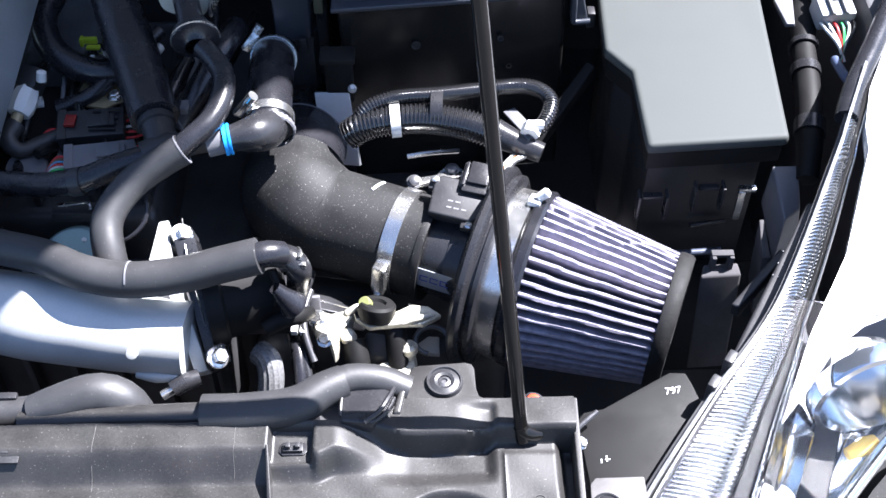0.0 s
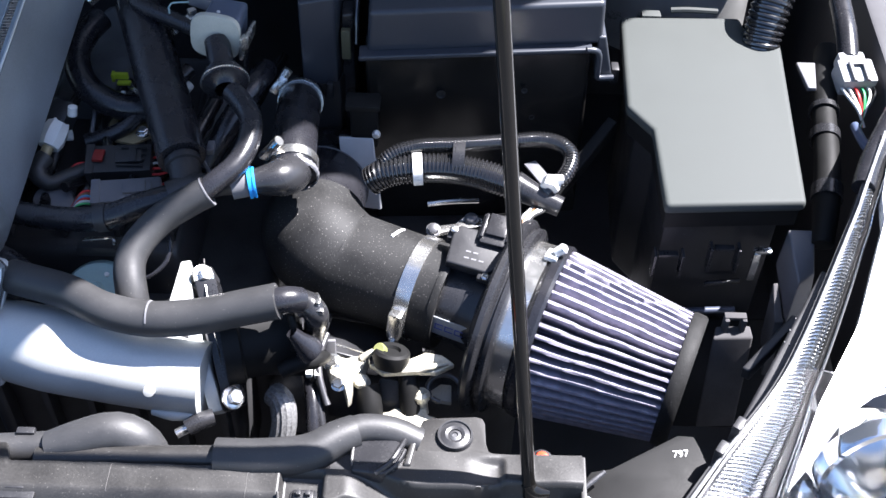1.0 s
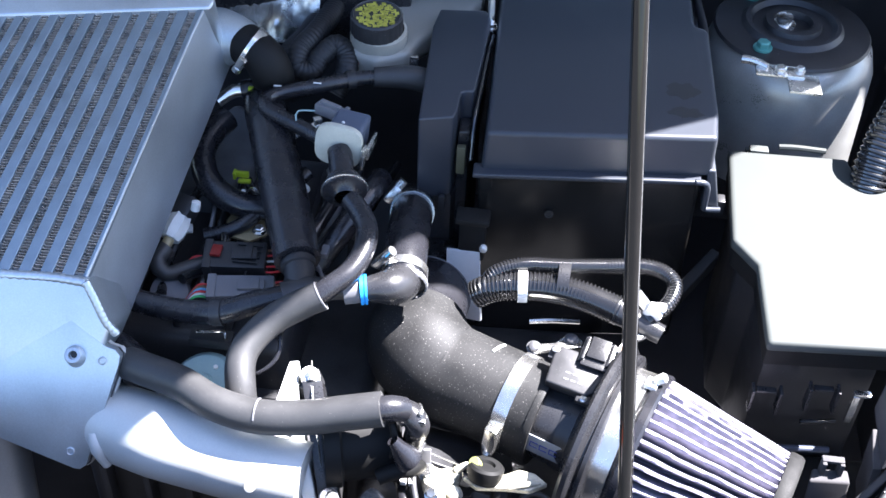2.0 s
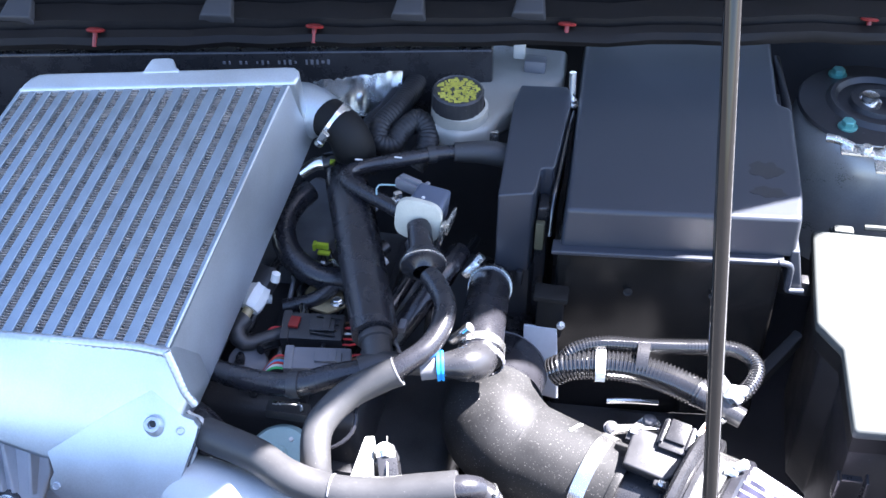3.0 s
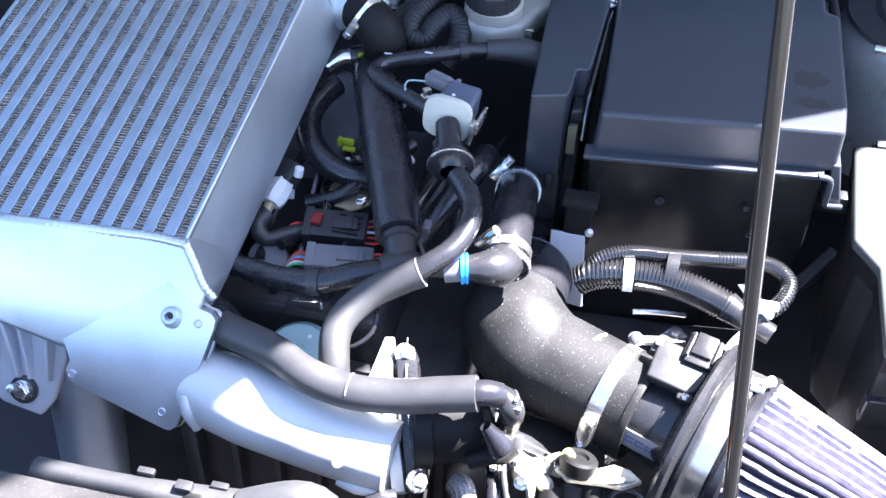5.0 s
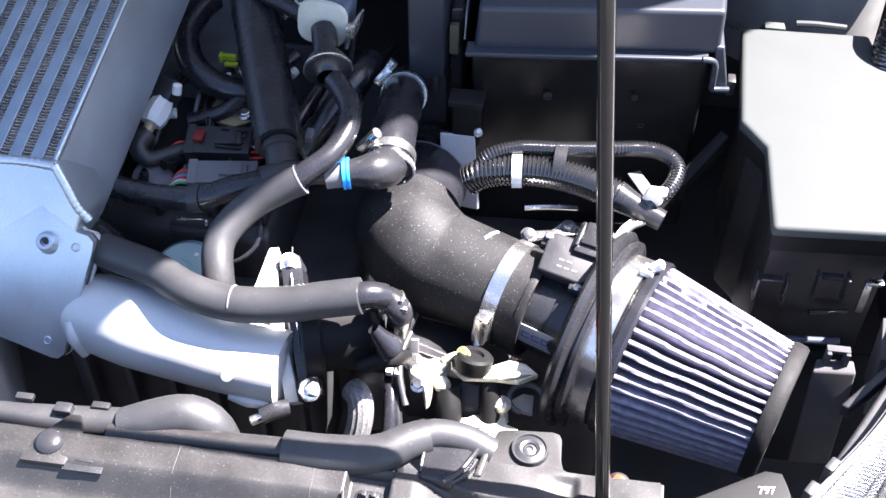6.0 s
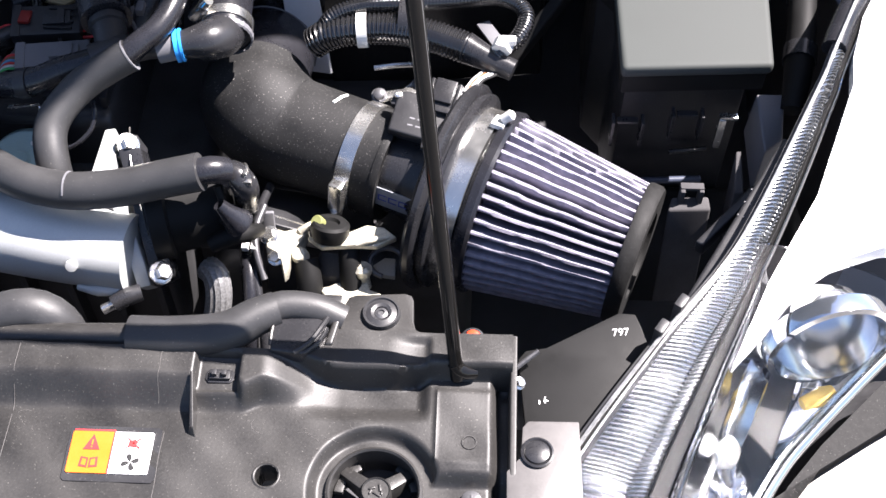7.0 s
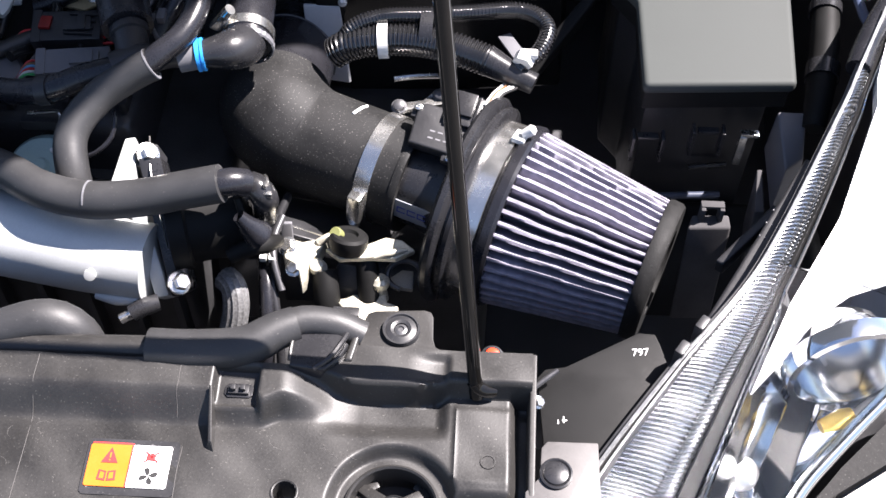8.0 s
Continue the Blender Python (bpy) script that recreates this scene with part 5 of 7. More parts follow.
def hose_clip(parent, p, axis, r, material=None):
    m = along(p, axis)
    c = part("spring_clip", lathe([(-0.004, r), (-0.004, r + 0.001), (0.004, r + 0.001), (0.004, r), (-0.004, r)], m, 32), material or STEEL, parent, "small steel spring clip")
    part("clip_ears", box((0, 0, r + 0.004), (0.006, 0.007, 0.007), 0.0012, 2, m), material or STEEL, c)
    return c


def brake_reservoir():
    t = thing("brake_fluid_reservoir", (-0.11, 0.97, 0.82), "cloudy brake fluid reservoir with printed black screw cap", "reservoir")
    part("tank", prism([(-0.150, 0.935), (-0.120, 0.922), (-0.090, 0.940), (-0.082, 0.965), (-0.050, 1.01), (-0.030, 1.045), (-0.030, 1.10), (-0.11, 1.10), (-0.15, 0.98)], 0.840, 0.866, 0.008, 4), RESERVOIR, t)
    part("neck", lathe([(0.0, 0.028), (0.018, 0.027), (0.02, 0.024)], along((-0.122, 0.957, 0.860), (0.02, -0.08, 1)), 40), RESERVOIR, t)
    m = along((-0.1235, 0.954, 0.878), (0.02, -0.08, 1))
    cap = part("cap", lathe([(0.0, 0.0235), (0.001, 0.0250), (0.017, 0.0245), (0.0185, 0.0225), (0.0175, 0.0215), (0.0175, 0)], m, 72, lambda k, a: 1 + (0.012 * math.cos(24 * a) if k in (1, 2) else 0)), PLASTIC, t, "ridged black screw cap")
    rnd = random.Random(3)
    bits = []
    for k in range(170):
        a, r = rnd.random() * 6.28, 0.0195 * math.sqrt(rnd.random())
        bits.append(box((0.0177, r * math.cos(a), r * math.sin(a)), (0.0003, 0.0014 + 0.0028 * rnd.random(), 0.0014 + 0.0028 * rnd.random()), 0, 2, m))
    part("cap_print", join(*bits), YELLOW_INK, cap, "faded yellow printing")
    part("white_clip", join(box((-0.078, 1.065, 0.885), (0.012, 0.008, 0.028), 0.002), box((-0.083, 1.060, 0.897), (0.014, 0.01, 0.008), 0.002)), WHITE_PL, t)
    part("level_plug", box((-0.060, 1.052, 0.873), (0.022, 0.016, 0.014), 0.003), GREY_PL, t)
    part("side_lug", box((-0.092, 0.945, 0.852), (0.02, 0.006, 0.014), 0.002), STEEL, t)


brake_reservoir()


def strut_tower():
    t = thing("strut_tower", (0.285, 1.03, 0.70), "pale painted strut tower with dark top and green nuts", "strut tower")
    part("tower", lathe([(0.0, 0.092), (0.11, 0.088), (0.130, 0.082), (0.140, 0.070), (0.142, 0)], along((0.288, 1.085, 0.70), (0, 0, 1)), 64), BODY, t)
    top = part("top_mount", lathe([(0.0, 0.080), (0.003, 0.078), (0.005, 0.052), (0.010, 0.048), (0.010, 0.044), (0.005, 0.040), (0.005, 0.030), (0.010, 0.028), (0.010, 0.020), (0.003, 0.018), (0.003, 0)], along((0.286, 1.086, 0.841), (0, 0, 1)), 52), PLASTIC, t, "dark ringed top mount")
    part("rod_end", lathe([(0, 0.0125), (0.004, 0.0125), (0.005, 0.008), (0.012, 0.008), (0.013, 0)], along((0.276, 1.084, 0.845), (0, 0, 1)), 24), STEEL, top)
    for p in ((0.2500, 1.137, 0.845), (0.2515, 1.038, 0.845)):
        part("nut", bolt(None, p, (0, 0, 1), 0.0135), TEAL_NUT, top, "green plated nut", smooth=25)
    b = part("earth_strap", join(box((0.262, 0.988, 0.852), (0.046, 0.018, 0.003), 0.001, 2), box((0.284, 0.972, 0.850), (0.03, 0.03, 0.003), 0.001, 2), tube([(0.2265, 0.999, 0.855), (0.237, 0.996, 0.856), (0.250, 0.990, 0.854)], 0.0042, 10)), STEEL, t, "bright earth strap bracket")
    bolt(b, (0.262, 0.985, 0.853), (0, 0, 1), 0.011)
    bolt(b, (0.281, 0.990, 0.853), (0, 0, 1), 0.008)


strut_tower()


def cowl():
    """Cowl trim across the rear of the bay with red plastic clips on its seal."""
    c = tagged(new("cowl_panel"), "black plastic cowl trim with rubber seal across the bay", "cowl", kind="structure")
    bm = bmesh.new()
    rows = []
    prof = [(0.010, -0.014), (-0.004, -0.012), (-0.006, -0.006), (-0.002, 0.0), (0.010, 0.002), (0.011, -0.005), (0.016, -0.005), (0.018, 0.007), (0.045, 0.011), (0.047, 0.002), (0.053, 0.002), (0.056, 0.027), (0.12, 0.036), (0.124, 0.028), (0.30, 0.05)]
    wob = random.Random(12)
    sag = [0.0]
    for k in range(41):
        x = -0.95 + 1.6 * k / 40
        y = 0.9855 + 0.212 * (x + 0.27) - 0.05 * (x + 0.27) ** 2 if x < -0.03 else 1.036 + 0.19 * (x + 0.03)
        sag.append(sag[-1] * 0.6 + 0.0022 * (wob.random() - 0.5))
        rows.append([bm.verts.new((x, y + dy + sag[-1] * (1 + i % 3), 0.922 + dz + sag[-1])) for i, (dy, dz) in enumerate(prof)])
    for a, b in zip(rows, rows[1:]):
        for i in range(len(prof) - 1):
            bm.faces.new((a[i], b[i], b[i + 1], a[i + 1]))
    part("trim", finish(bm, None), COWL, c)
    for x in (-0.553, -0.366, -0.1845, -0.0695):
        y = 0.9855 + 0.212 * (x + 0.27) if x < -0.03 else 1.036 + 0.19 * (x + 0.03)
        part("seal_tab", hexa([(x - 0.018, y + 0.014, 0.925), (x + 0.018, y + 0.018, 0.925), (x + 0.014, y + 0.035, 0.94), (x - 0.014, y + 0.032, 0.94)], [(x - 0.015, y + 0.012, 0.935), (x + 0.015, y + 0.016, 0.935), (x + 0.012, y + 0.034, 0.948), (x - 0.012, y + 0.031, 0.944)], 0.003), COWL_TAB, c)
    for x, y in ((-0.473, 0.936), (-0.270, 0.983), (-0.031, 1.034), (0.26, 1.10)):
        r = thing("red_clip", (x, y, 0.925), "red plastic push clip on the cowl seal", "clip", "cowl clips")
        part("head", lathe([(0, 0.0), (0, 0.0085), (0.0012, 0.009), (0.0026, 0.0075), (0.003, 0)], along((x, y + 0.006, 0.9265), (0, 0.36, 0.93)), 24), RED_PL, r)
        part("stem", tube([(x, y + 0.006, 0.9275), (x, y - 0.002, 0.914)], 0.0024, 8), RED_PL, r)
    p = tagged(solo("firewall_trim", hexa([(-0.62, 0.91, 0.80), (-0.10, 1.03, 0.80), (-0.10, 1.04, 0.80), (-0.62, 0.92, 0.80)], [(-0.62, 0.905, 0.905), (-0.10, 1.015, 0.905), (-0.10, 1.03, 0.905), (-0.62, 0.92, 0.905)], 0.003), PLASTIC_GLOSS, "black firewall trim with a row of tiny stamped marks", "trim"), kind="structure")
    rnd = random.Random(8)
    for k in range(20):
        x = -0.355 + 0.0052 * k
        y = 0.9625 + (x + 0.355) * 0.2115
        if rnd.random() < 0.8:
            part("stamped_mark", box((x, y - 0.0015, 0.894), (0.0016 + 0.0016 * rnd.random(), 0.0006, 0.0025 + 0.003 * rnd.random()), 0), GREY_PL, p)


cowl()


# ---- hoses and small parts on the engine ----
def engine():
    t = thing("engine_block", (-0.22, 0.75, 0.42), "dark oily engine with cast covers below the hoses", "engine")
    part("block", box((-0.27, 0.80, 0.56), (0.38, 0.34, 0.26), 0.015, 3), ENGINE, t)
    part("gearbox", box((0.02, 0.72, 0.53), (0.22, 0.24, 0.20), 0.03, 4), ENGINE, t)
    part("cam_cover", hexa([(-0.33, 0.66, 0.68), (-0.15, 0.66, 0.68), (-0.15, 0.93, 0.68), (-0.33, 0.93, 0.68)], [(-0.32, 0.67, 0.735), (-0.16, 0.67, 0.735), (-0.16, 0.92, 0.745), (-0.32, 0.92, 0.745)], 0.012, 3), PLASTIC, t, "black cam cover")
    for k in range(4):
        part("cover_rib", box((-0.30 + 0.045 * k, 0.79, 0.742), (0.006, 0.22, 0.012), 0.002), PLASTIC, t)
    part("side_cover", prism([(-0.30, 0.82), (-0.238, 0.82), (-0.226, 0.90), (-0.232, 0.96), (-0.275, 0.985), (-0.30, 0.93)], 0.69, 0.762, 0.010, 4, None, 0.08), mat("grey_cast_cover", (0.10, 0.105, 0.115), 0.45, metal=0.3, var=0.3), t, "grey cast side cover")
    part("front_cover", box((-0.20, 0.60, 0.63), (0.20, 0.08, 0.16), 0.01, 3), ENGINE, t)
    for k in range(6):
        part("casting_rib", box((-0.28 + 0.034 * k, 0.557, 0.64), (0.006, 0.02, 0.14), 0.002), ENGINE, t)
    part("starter", lathe([(0, 0), (0, 0.035), (0.10, 0.035), (0.105, 0.025), (0.13, 0.022), (0.13, 0)], along((-0.07, 0.53, 0.62), (1, 0.05, 0)), 32), ENGINE, t)
    return t


engine()


def wiring_loom():
    """Thin dark cables lying between the hoses."""
    t = thing("wiring_loom", (-0.2, 0.75, 0.75), "tangle of thin black cables lying over the cam cover", "cables")
    rnd = random.Random(8)
    for k in range(11):
        x, y = -0.29 + 0.018 * k, 0.69 + 0.03 * rnd.random()
        pts = []
        for i in range(6):
            pts.append((x, y, 0.752 + 0.022 * rnd.random()))
            x += 0.03 * (rnd.random() - 0.45)
            y += 0.018 + 0.026 * rnd.random()
        part("cable", tube(pts, 0.0018 + 0.003 * rnd.random(), 10, 0.004), (RUBBER, PLASTIC_GLOSS, CONDUIT, GREY_PL)[k % 4], t)
    for p, d, m2 in (((-0.172, 0.83, 0.778), (0.4, 0.9, 0.1), WHITE_PL), ((-0.265, 0.77, 0.770), (1, 0.2, 0), WHITE_PL), ((-0.19, 0.885, 0.80), (0.3, 1, 0), STEEL)):
        part("tie", lathe([(-0.003, 0.004), (-0.003, 0.0048), (0.003, 0.0048), (0.003, 0.004), (-0.003, 0.004)], along(p, d), 16), m2, t)


wiring_loom()


def hose(name, pts, r, material, label, category="hose", seg=18, **k):
    return solo(name, tube(pts, r, seg, **k), material, label, category)


def coolant_hose():
    t = thing("breather_hose", (-0.1473, 0.5545, 0.7685), "matte grey-black sleeved hose curving over the pipe", "hose")
    part("sleeve", tube([(-0.2627, 0.5945, 0.7839), (-0.2492, 0.5878, 0.7875), (-0.2153, 0.5746, 0.7913), (-0.1828, 0.5544, 0.7965), (-0.1482, 0.5470, 0.7965), (-0.1112, 0.5477, 0.8008), (-0.0824, 0.5499, 0.8083), (-0.0562, 0.5524, 0.8142)], 0.0131, 28), FOAM, t, "matte sleeve")
    part("inner_hose", tube([(-0.0606, 0.5522, 0.8130), (-0.0500, 0.5547, 0.8136), (-0.0417, 0.5590, 0.8078)], 0.0095, 18), RUBBER, t)
    part("seam_mark", tube([Vector((-0.1482, 0.5470, 0.7965)) + Vector((0.06, 0.80, -0.55)) * 0.0133 * math.cos(a) + Vector((0, 0.5, 0.86)) * 0.0133 * math.sin(a) for a in [math.pi * (0.35 + k / 14) for k in range(10)]], 0.0008, 6, 0.002), GREY_PL, t)
    part("end_boot", tube([(-0.3058, 0.6343, 0.7530), (-0.2817, 0.6169, 0.7640), (-0.2595, 0.6009, 0.7711)], [0.020, 0.019, 0.015], 24), RUBBER, t, "dark rubber boot")
    return t


coolant_hose()


def curved_hose():
    t = thing("vent_hose", (-0.15, 0.63, 0.78), "grey-black hose bending from engine to valve with pale sheath end", "hose")
    part("sleeve", tube([(-0.162, 0.560, 0.755), (-0.170, 0.580, 0.785), (-0.1725, 0.604, 0.800), (-0.156, 0.628, 0.812), (-0.132, 0.640, 0.824), (-0.118, 0.6445, 0.830)], 0.0118, 26), FOAM, t, "matte sleeve")
    part("inner_hose", tube([(-0.124, 0.6425, 0.828), (-0.1145, 0.649, 0.834), (-0.099, 0.664, 0.840), (-0.0915, 0.685, 0.845), (-0.0925, 0.708, 0.848), (-0.103, 0.727, 0.850), (-0.111, 0.737, 0.851)], 0.0088, 24), RUBBER, t, "satin inner hose")
    part("sleeve_edge", lathe([(-0.001, 0.0095), (-0.0007, 0.01195), (0.0003, 0.01195), (0.0003, 0.0095)], along((-0.1185, 0.6445, 0.8302), (0.8, 0.35, 0.35)), 32), GREY_PL, t)
    ck = part("check_valve", lathe([(-0.012, 0.009), (-0.008, 0.012), (-0.006, 0.0185), (-0.002, 0.0192), (0.000, 0.0185), (0.0008, 0.0165), (0.0035, 0.0168), (0.0045, 0.0145), (0.008, 0.0142), (0.010, 0.0095), (0.03, 0.0085)], along((-0.119, 0.752, 0.852), (-0.2, 0.8, 0.15)), 44), RUBBER, t, "ringed rubber check valve")
    part("bright_ring", lathe([(-0.0042, 0.0188), (-0.0038, 0.0197), (-0.0032, 0.0197), (-0.0028, 0.0190)], along((-0.119, 0.752, 0.852), (-0.2, 0.8, 0.15)), 44), STEEL, ck)


curved_hose()


def control_valve():
    t = thing("boost_control_valve", (-0.13, 0.79, 0.85), "blue-grey solenoid valve with pale gasket on a hose", "valve")
    m = along((-0.130, 0.789, 0.866), (0.10, 0.95, -0.10), (0.1, 0.1, 1))
    part("outlet", tube([(-0.1215, 0.757, 0.853), (-0.125, 0.772, 0.858), (-0.129, 0.786, 0.862)], 0.0105, 18), RUBBER, t)
    part("gasket", prism([(0.0205 * math.copysign(abs(math.cos(a)) ** 0.6, math.cos(a)), 0.0195 * math.copysign(abs(math.sin(a)) ** 0.6, math.sin(a))) for a in [2 * math.pi * k / 24 for k in range(24)]], -0.003, 0.003, 0.001, 2, m @ pose(0, 0, 0, 90, 0, 90)), mat("cream_gasket", (0.42, 0.41, 0.34), 0.6), t, "pale cream gasket plate")
    part("body", box((0.020, -0.003, 0.002), (0.032, 0.030, 0.026), 0.004, 3, m), mat("slate_plastic", (0.07, 0.085, 0.12), 0.4), t)
    pg = part("plug", join(box((0.030, 0.026, 0.008), (0.012, 0.030, 0.010), 0.002, 2, m @ pose(0, 0, 0, 0, 0, -15)), box((0.030, 0.028, 0.0140), (0.005, 0.020, 0.004), 0.001, 2, m @ pose(0, 0, 0, 0, 0, -15)), box((0.030, 0.014, 0.008), (0.015, 0.004, 0.013), 0.001, 2, m @ pose(0, 0, 0, 0, 0, -15))), GREY_PL, t, "grey latched plug")
    part("wire", tube([m @ Vector((0.034, 0.032, 0.006)), m @ Vector((0.030, 0.046, 0.004)), m @ Vector((0.022, 0.045, 0.0)), m @ Vector((0.018, 0.038, -0.010))], 0.0008, 7, 0.003), TEAL, pg)
    part("bracket", join(box((0.010, -0.026, 0.0), (0.028, 0.003, 0.012), 0.001, 2, m), box((-0.004, -0.023, -0.004), (0.010, 0.003, 0.02), 0.001, 2, m)), STEEL, t, "bright bent bracket")
    part("pip", lathe([(0, 0.0018), (0.0015, 0.0012), (0.0015, 0)], m @ Matrix.Translation((0.012, 0.001, 0.0145)) @ pose(0, 0, 0, 0, -90, 0), 12), WHITE_PL, t)
    hose_clip(t, (-0.1525, 0.812, 0.860), (0.5, -0.8, 0), 0.0075)


control_valve()
h = thing("vacuum_hose", (-0.17, 0.86, 0.85), "thin black rubber hose looping to the solenoid valve", "hose")
part("tube", tube([(-0.088, 0.909, 0.860), (-0.126, 0.900, 0.860), (-0.150, 0.887, 0.861), (-0.175, 0.8735, 0.861), (-0.196, 0.8625, 0.861), (-0.207, 0.850, 0.861), (-0.2045, 0.838, 0.861), (-0.190, 0.8275, 0.861), (-0.168, 0.815, 0.861), (-0.148, 0.803, 0.861)], 0.0068, 18), RUBBER, h)
part("end_sleeve", tube([(-0.050, 0.915, 0.848), (-0.085, 0.910, 0.858), (-0.118, 0.902, 0.860)], [0.012, 0.0115, 0.009], 18), FOAM, h)
part("band", lathe([(-0.004, 0.0075), (-0.004, 0.0084), (0.004, 0.0084), (0.004, 0.0075)], along((-0.138, 0.8945, 0.860), (0.9, 0.4, 0)), 24), PLASTIC, h)
for px in (-0.165, -0.199):
    part("print_mark", box((px, 0.8735 - (px < -0.18) * 0.010, 0.8675), (0.007, 0.002, 0.0005), 0), WHITE_PL, h)


def big_hose():
    t = thing("bypass_hose", (-0.17, 0.76, 0.80), "thick matte blue-black hose ending in a plastic tee", "hose")
    part("hose", tube([(-0.225, 0.905, 0.825), (-0.211, 0.862, 0.838), (-0.196, 0.822, 0.838), (-0.181, 0.782, 0.832), (-0.161, 0.730, 0.823), (-0.148, 0.694, 0.817)], [0.0185, 0.0196, 0.0199, 0.0198, 0.0196, 0.0190], 30), RUBBER, t)
    tee = part("tee", tube([(-0.150, 0.700, 0.818), (-0.144, 0.683, 0.814), (-0.140, 0.670, 0.811)], 0.0125, 24), PLASTIC, t, "black plastic tee piece")
    part("collar", lathe([(-0.003, 0.0125), (-0.003, 0.0145), (0.002, 0.0145), (0.003, 0.0125)], along((-0.1465, 0.690, 0.8155), (0.3, -0.9, -0.2)), 32), PLASTIC, tee)
    part("cross_arm", tube([(-0.153, 0.660, 0.809), (-0.135, 0.667, 0.812), (-0.112, 0.6655, 0.816), (-0.094, 0.664, 0.820)], [0.0115, 0.012, 0.0075, 0.0075], 20), PLASTIC, tee)


big_hose()
h = thing("lower_breather_hose", (-0.22, 0.655, 0.77), "black rubber hose running under the intercooler", "hose")
part("tube", tube([(-0.150, 0.661, 0.808), (-0.176, 0.655, 0.803), (-0.204, 0.648, 0.795), (-0.240, 0.655, 0.785), (-0.290, 0.675, 0.772), (-0.33, 0.70, 0.76)], 0.0098, 20), RUBBER, h)
part("band", lathe([(-0.0045, 0.010), (-0.0045, 0.0112), (0.0045, 0.0112), (0.0045, 0.010)], along((-0.204, 0.648, 0.795), (1, 0.0, 0.2)), 28), PLASTIC, h)


def turbo_inlet_hose():
    t = thing("turbo_recirculation_hose", (-0.065, 0.74, 0.78), "short braided black hose with steel clamps and plastic elbow", "hose")
    pts = [(-0.0605, 0.690, 0.806), (-0.0625, 0.715, 0.810), (-0.065, 0.760, 0.803), (-0.067, 0.800, 0.790), (-0.068, 0.84, 0.765)]
    part("hose", tube(pts, 0.0185, 32, 0.004), RUBBER, t)
    for p, d, s in (((-0.0612, 0.7015, 0.808), (-0.05, 1, 0.12), (-1, -0.2, 0.8)), ((-0.0672, 0.802, 0.789), (-0.03, 0.85, -0.4), (-1, -0.1, 0.9))):
        worm_clamp(t, p, d, 0.0187, 0.008, Vector(s))
    part("braid_edge", lathe([(-0.003, 0.0188), (-0.002, 0.0200), (0.002, 0.0200), (0.003, 0.0188)], along((-0.0605, 0.692, 0.806), (-0.05, 1, 0.12)), 60, lambda k, a: 1 + 0.02 * math.cos(26 * a)), GREY_PL, t)
    el = part("elbow", tube([(-0.098, 0.6635, 0.8195), (-0.084, 0.667, 0.8205), (-0.070, 0.672, 0.8195), (-0.0625, 0.682, 0.814), (-0.0605, 0.695, 0.808)], [0.0095, 0.0105, 0.0145, 0.0155, 0.0155], 28, 0.003), PLASTIC_GLOSS, t, "satin plastic elbow")
    part("blue_clip", lathe([(-0.0030, 0.0102), (-0.0030, 0.0122), (-0.0005, 0.0122), (-0.0005, 0.0112), (0.0008, 0.0112), (0.0008, 0.0122), (0.0026, 0.0122), (0.0026, 0.0102)], along((-0.0885, 0.6655, 0.8205), (0.95, 0.2, 0.05)), 36), BLUE_PL, el, "bright blue retaining clip")
    part("connector_body", tube([(-0.104, 0.6625, 0.819), (-0.092, 0.665, 0.8203)], 0.0105, 20), GREY_PL, el)


turbo_inlet_hose()
h = thing("rear_hose", (-0.24, 0.81, 0.77), "black rubber hose bending down behind the intercooler", "hose")
part("tube", tube([(-0.2526, 0.8783, 0.815), (-0.2614, 0.8621, 0.812), (-0.2666, 0.8395, 0.806), (-0.2602, 0.8168, 0.798), (-0.2447, 0.8011, 0.79), (-0.2209, 0.7949, 0.782), (-0.1950, 0.8000, 0.778)], 0.0118, 20), RUBBER, h)
h2 = thing("heater_hose", (-0.2, 0.77, 0.76), "dark rubber hose crossing the cam cover", "hose")
part("tube", tube([(-0.170, 0.84, 0.79), (-0.1955, 0.806, 0.782), (-0.222, 0.776, 0.772), (-0.250, 0.768, 0.765)], 0.0068, 14), RUBBER, h2)
h3 = thing("side_hose", (-0.13, 0.80, 0.78), "black wrapped hose beside the solenoid valve", "hose")
part("tube", tube([(-0.100, 0.83, 0.80), (-0.107, 0.800, 0.805), (-0.125, 0.765, 0.79), (-0.145, 0.735, 0.77)], 0.0105, 16), RUBBER, h3)
part("second_tube", tube([(-0.140, 0.80, 0.79), (-0.150, 0.765, 0.785), (-0.163, 0.73, 0.77)], 0.0065, 14), RUBBER, h3)


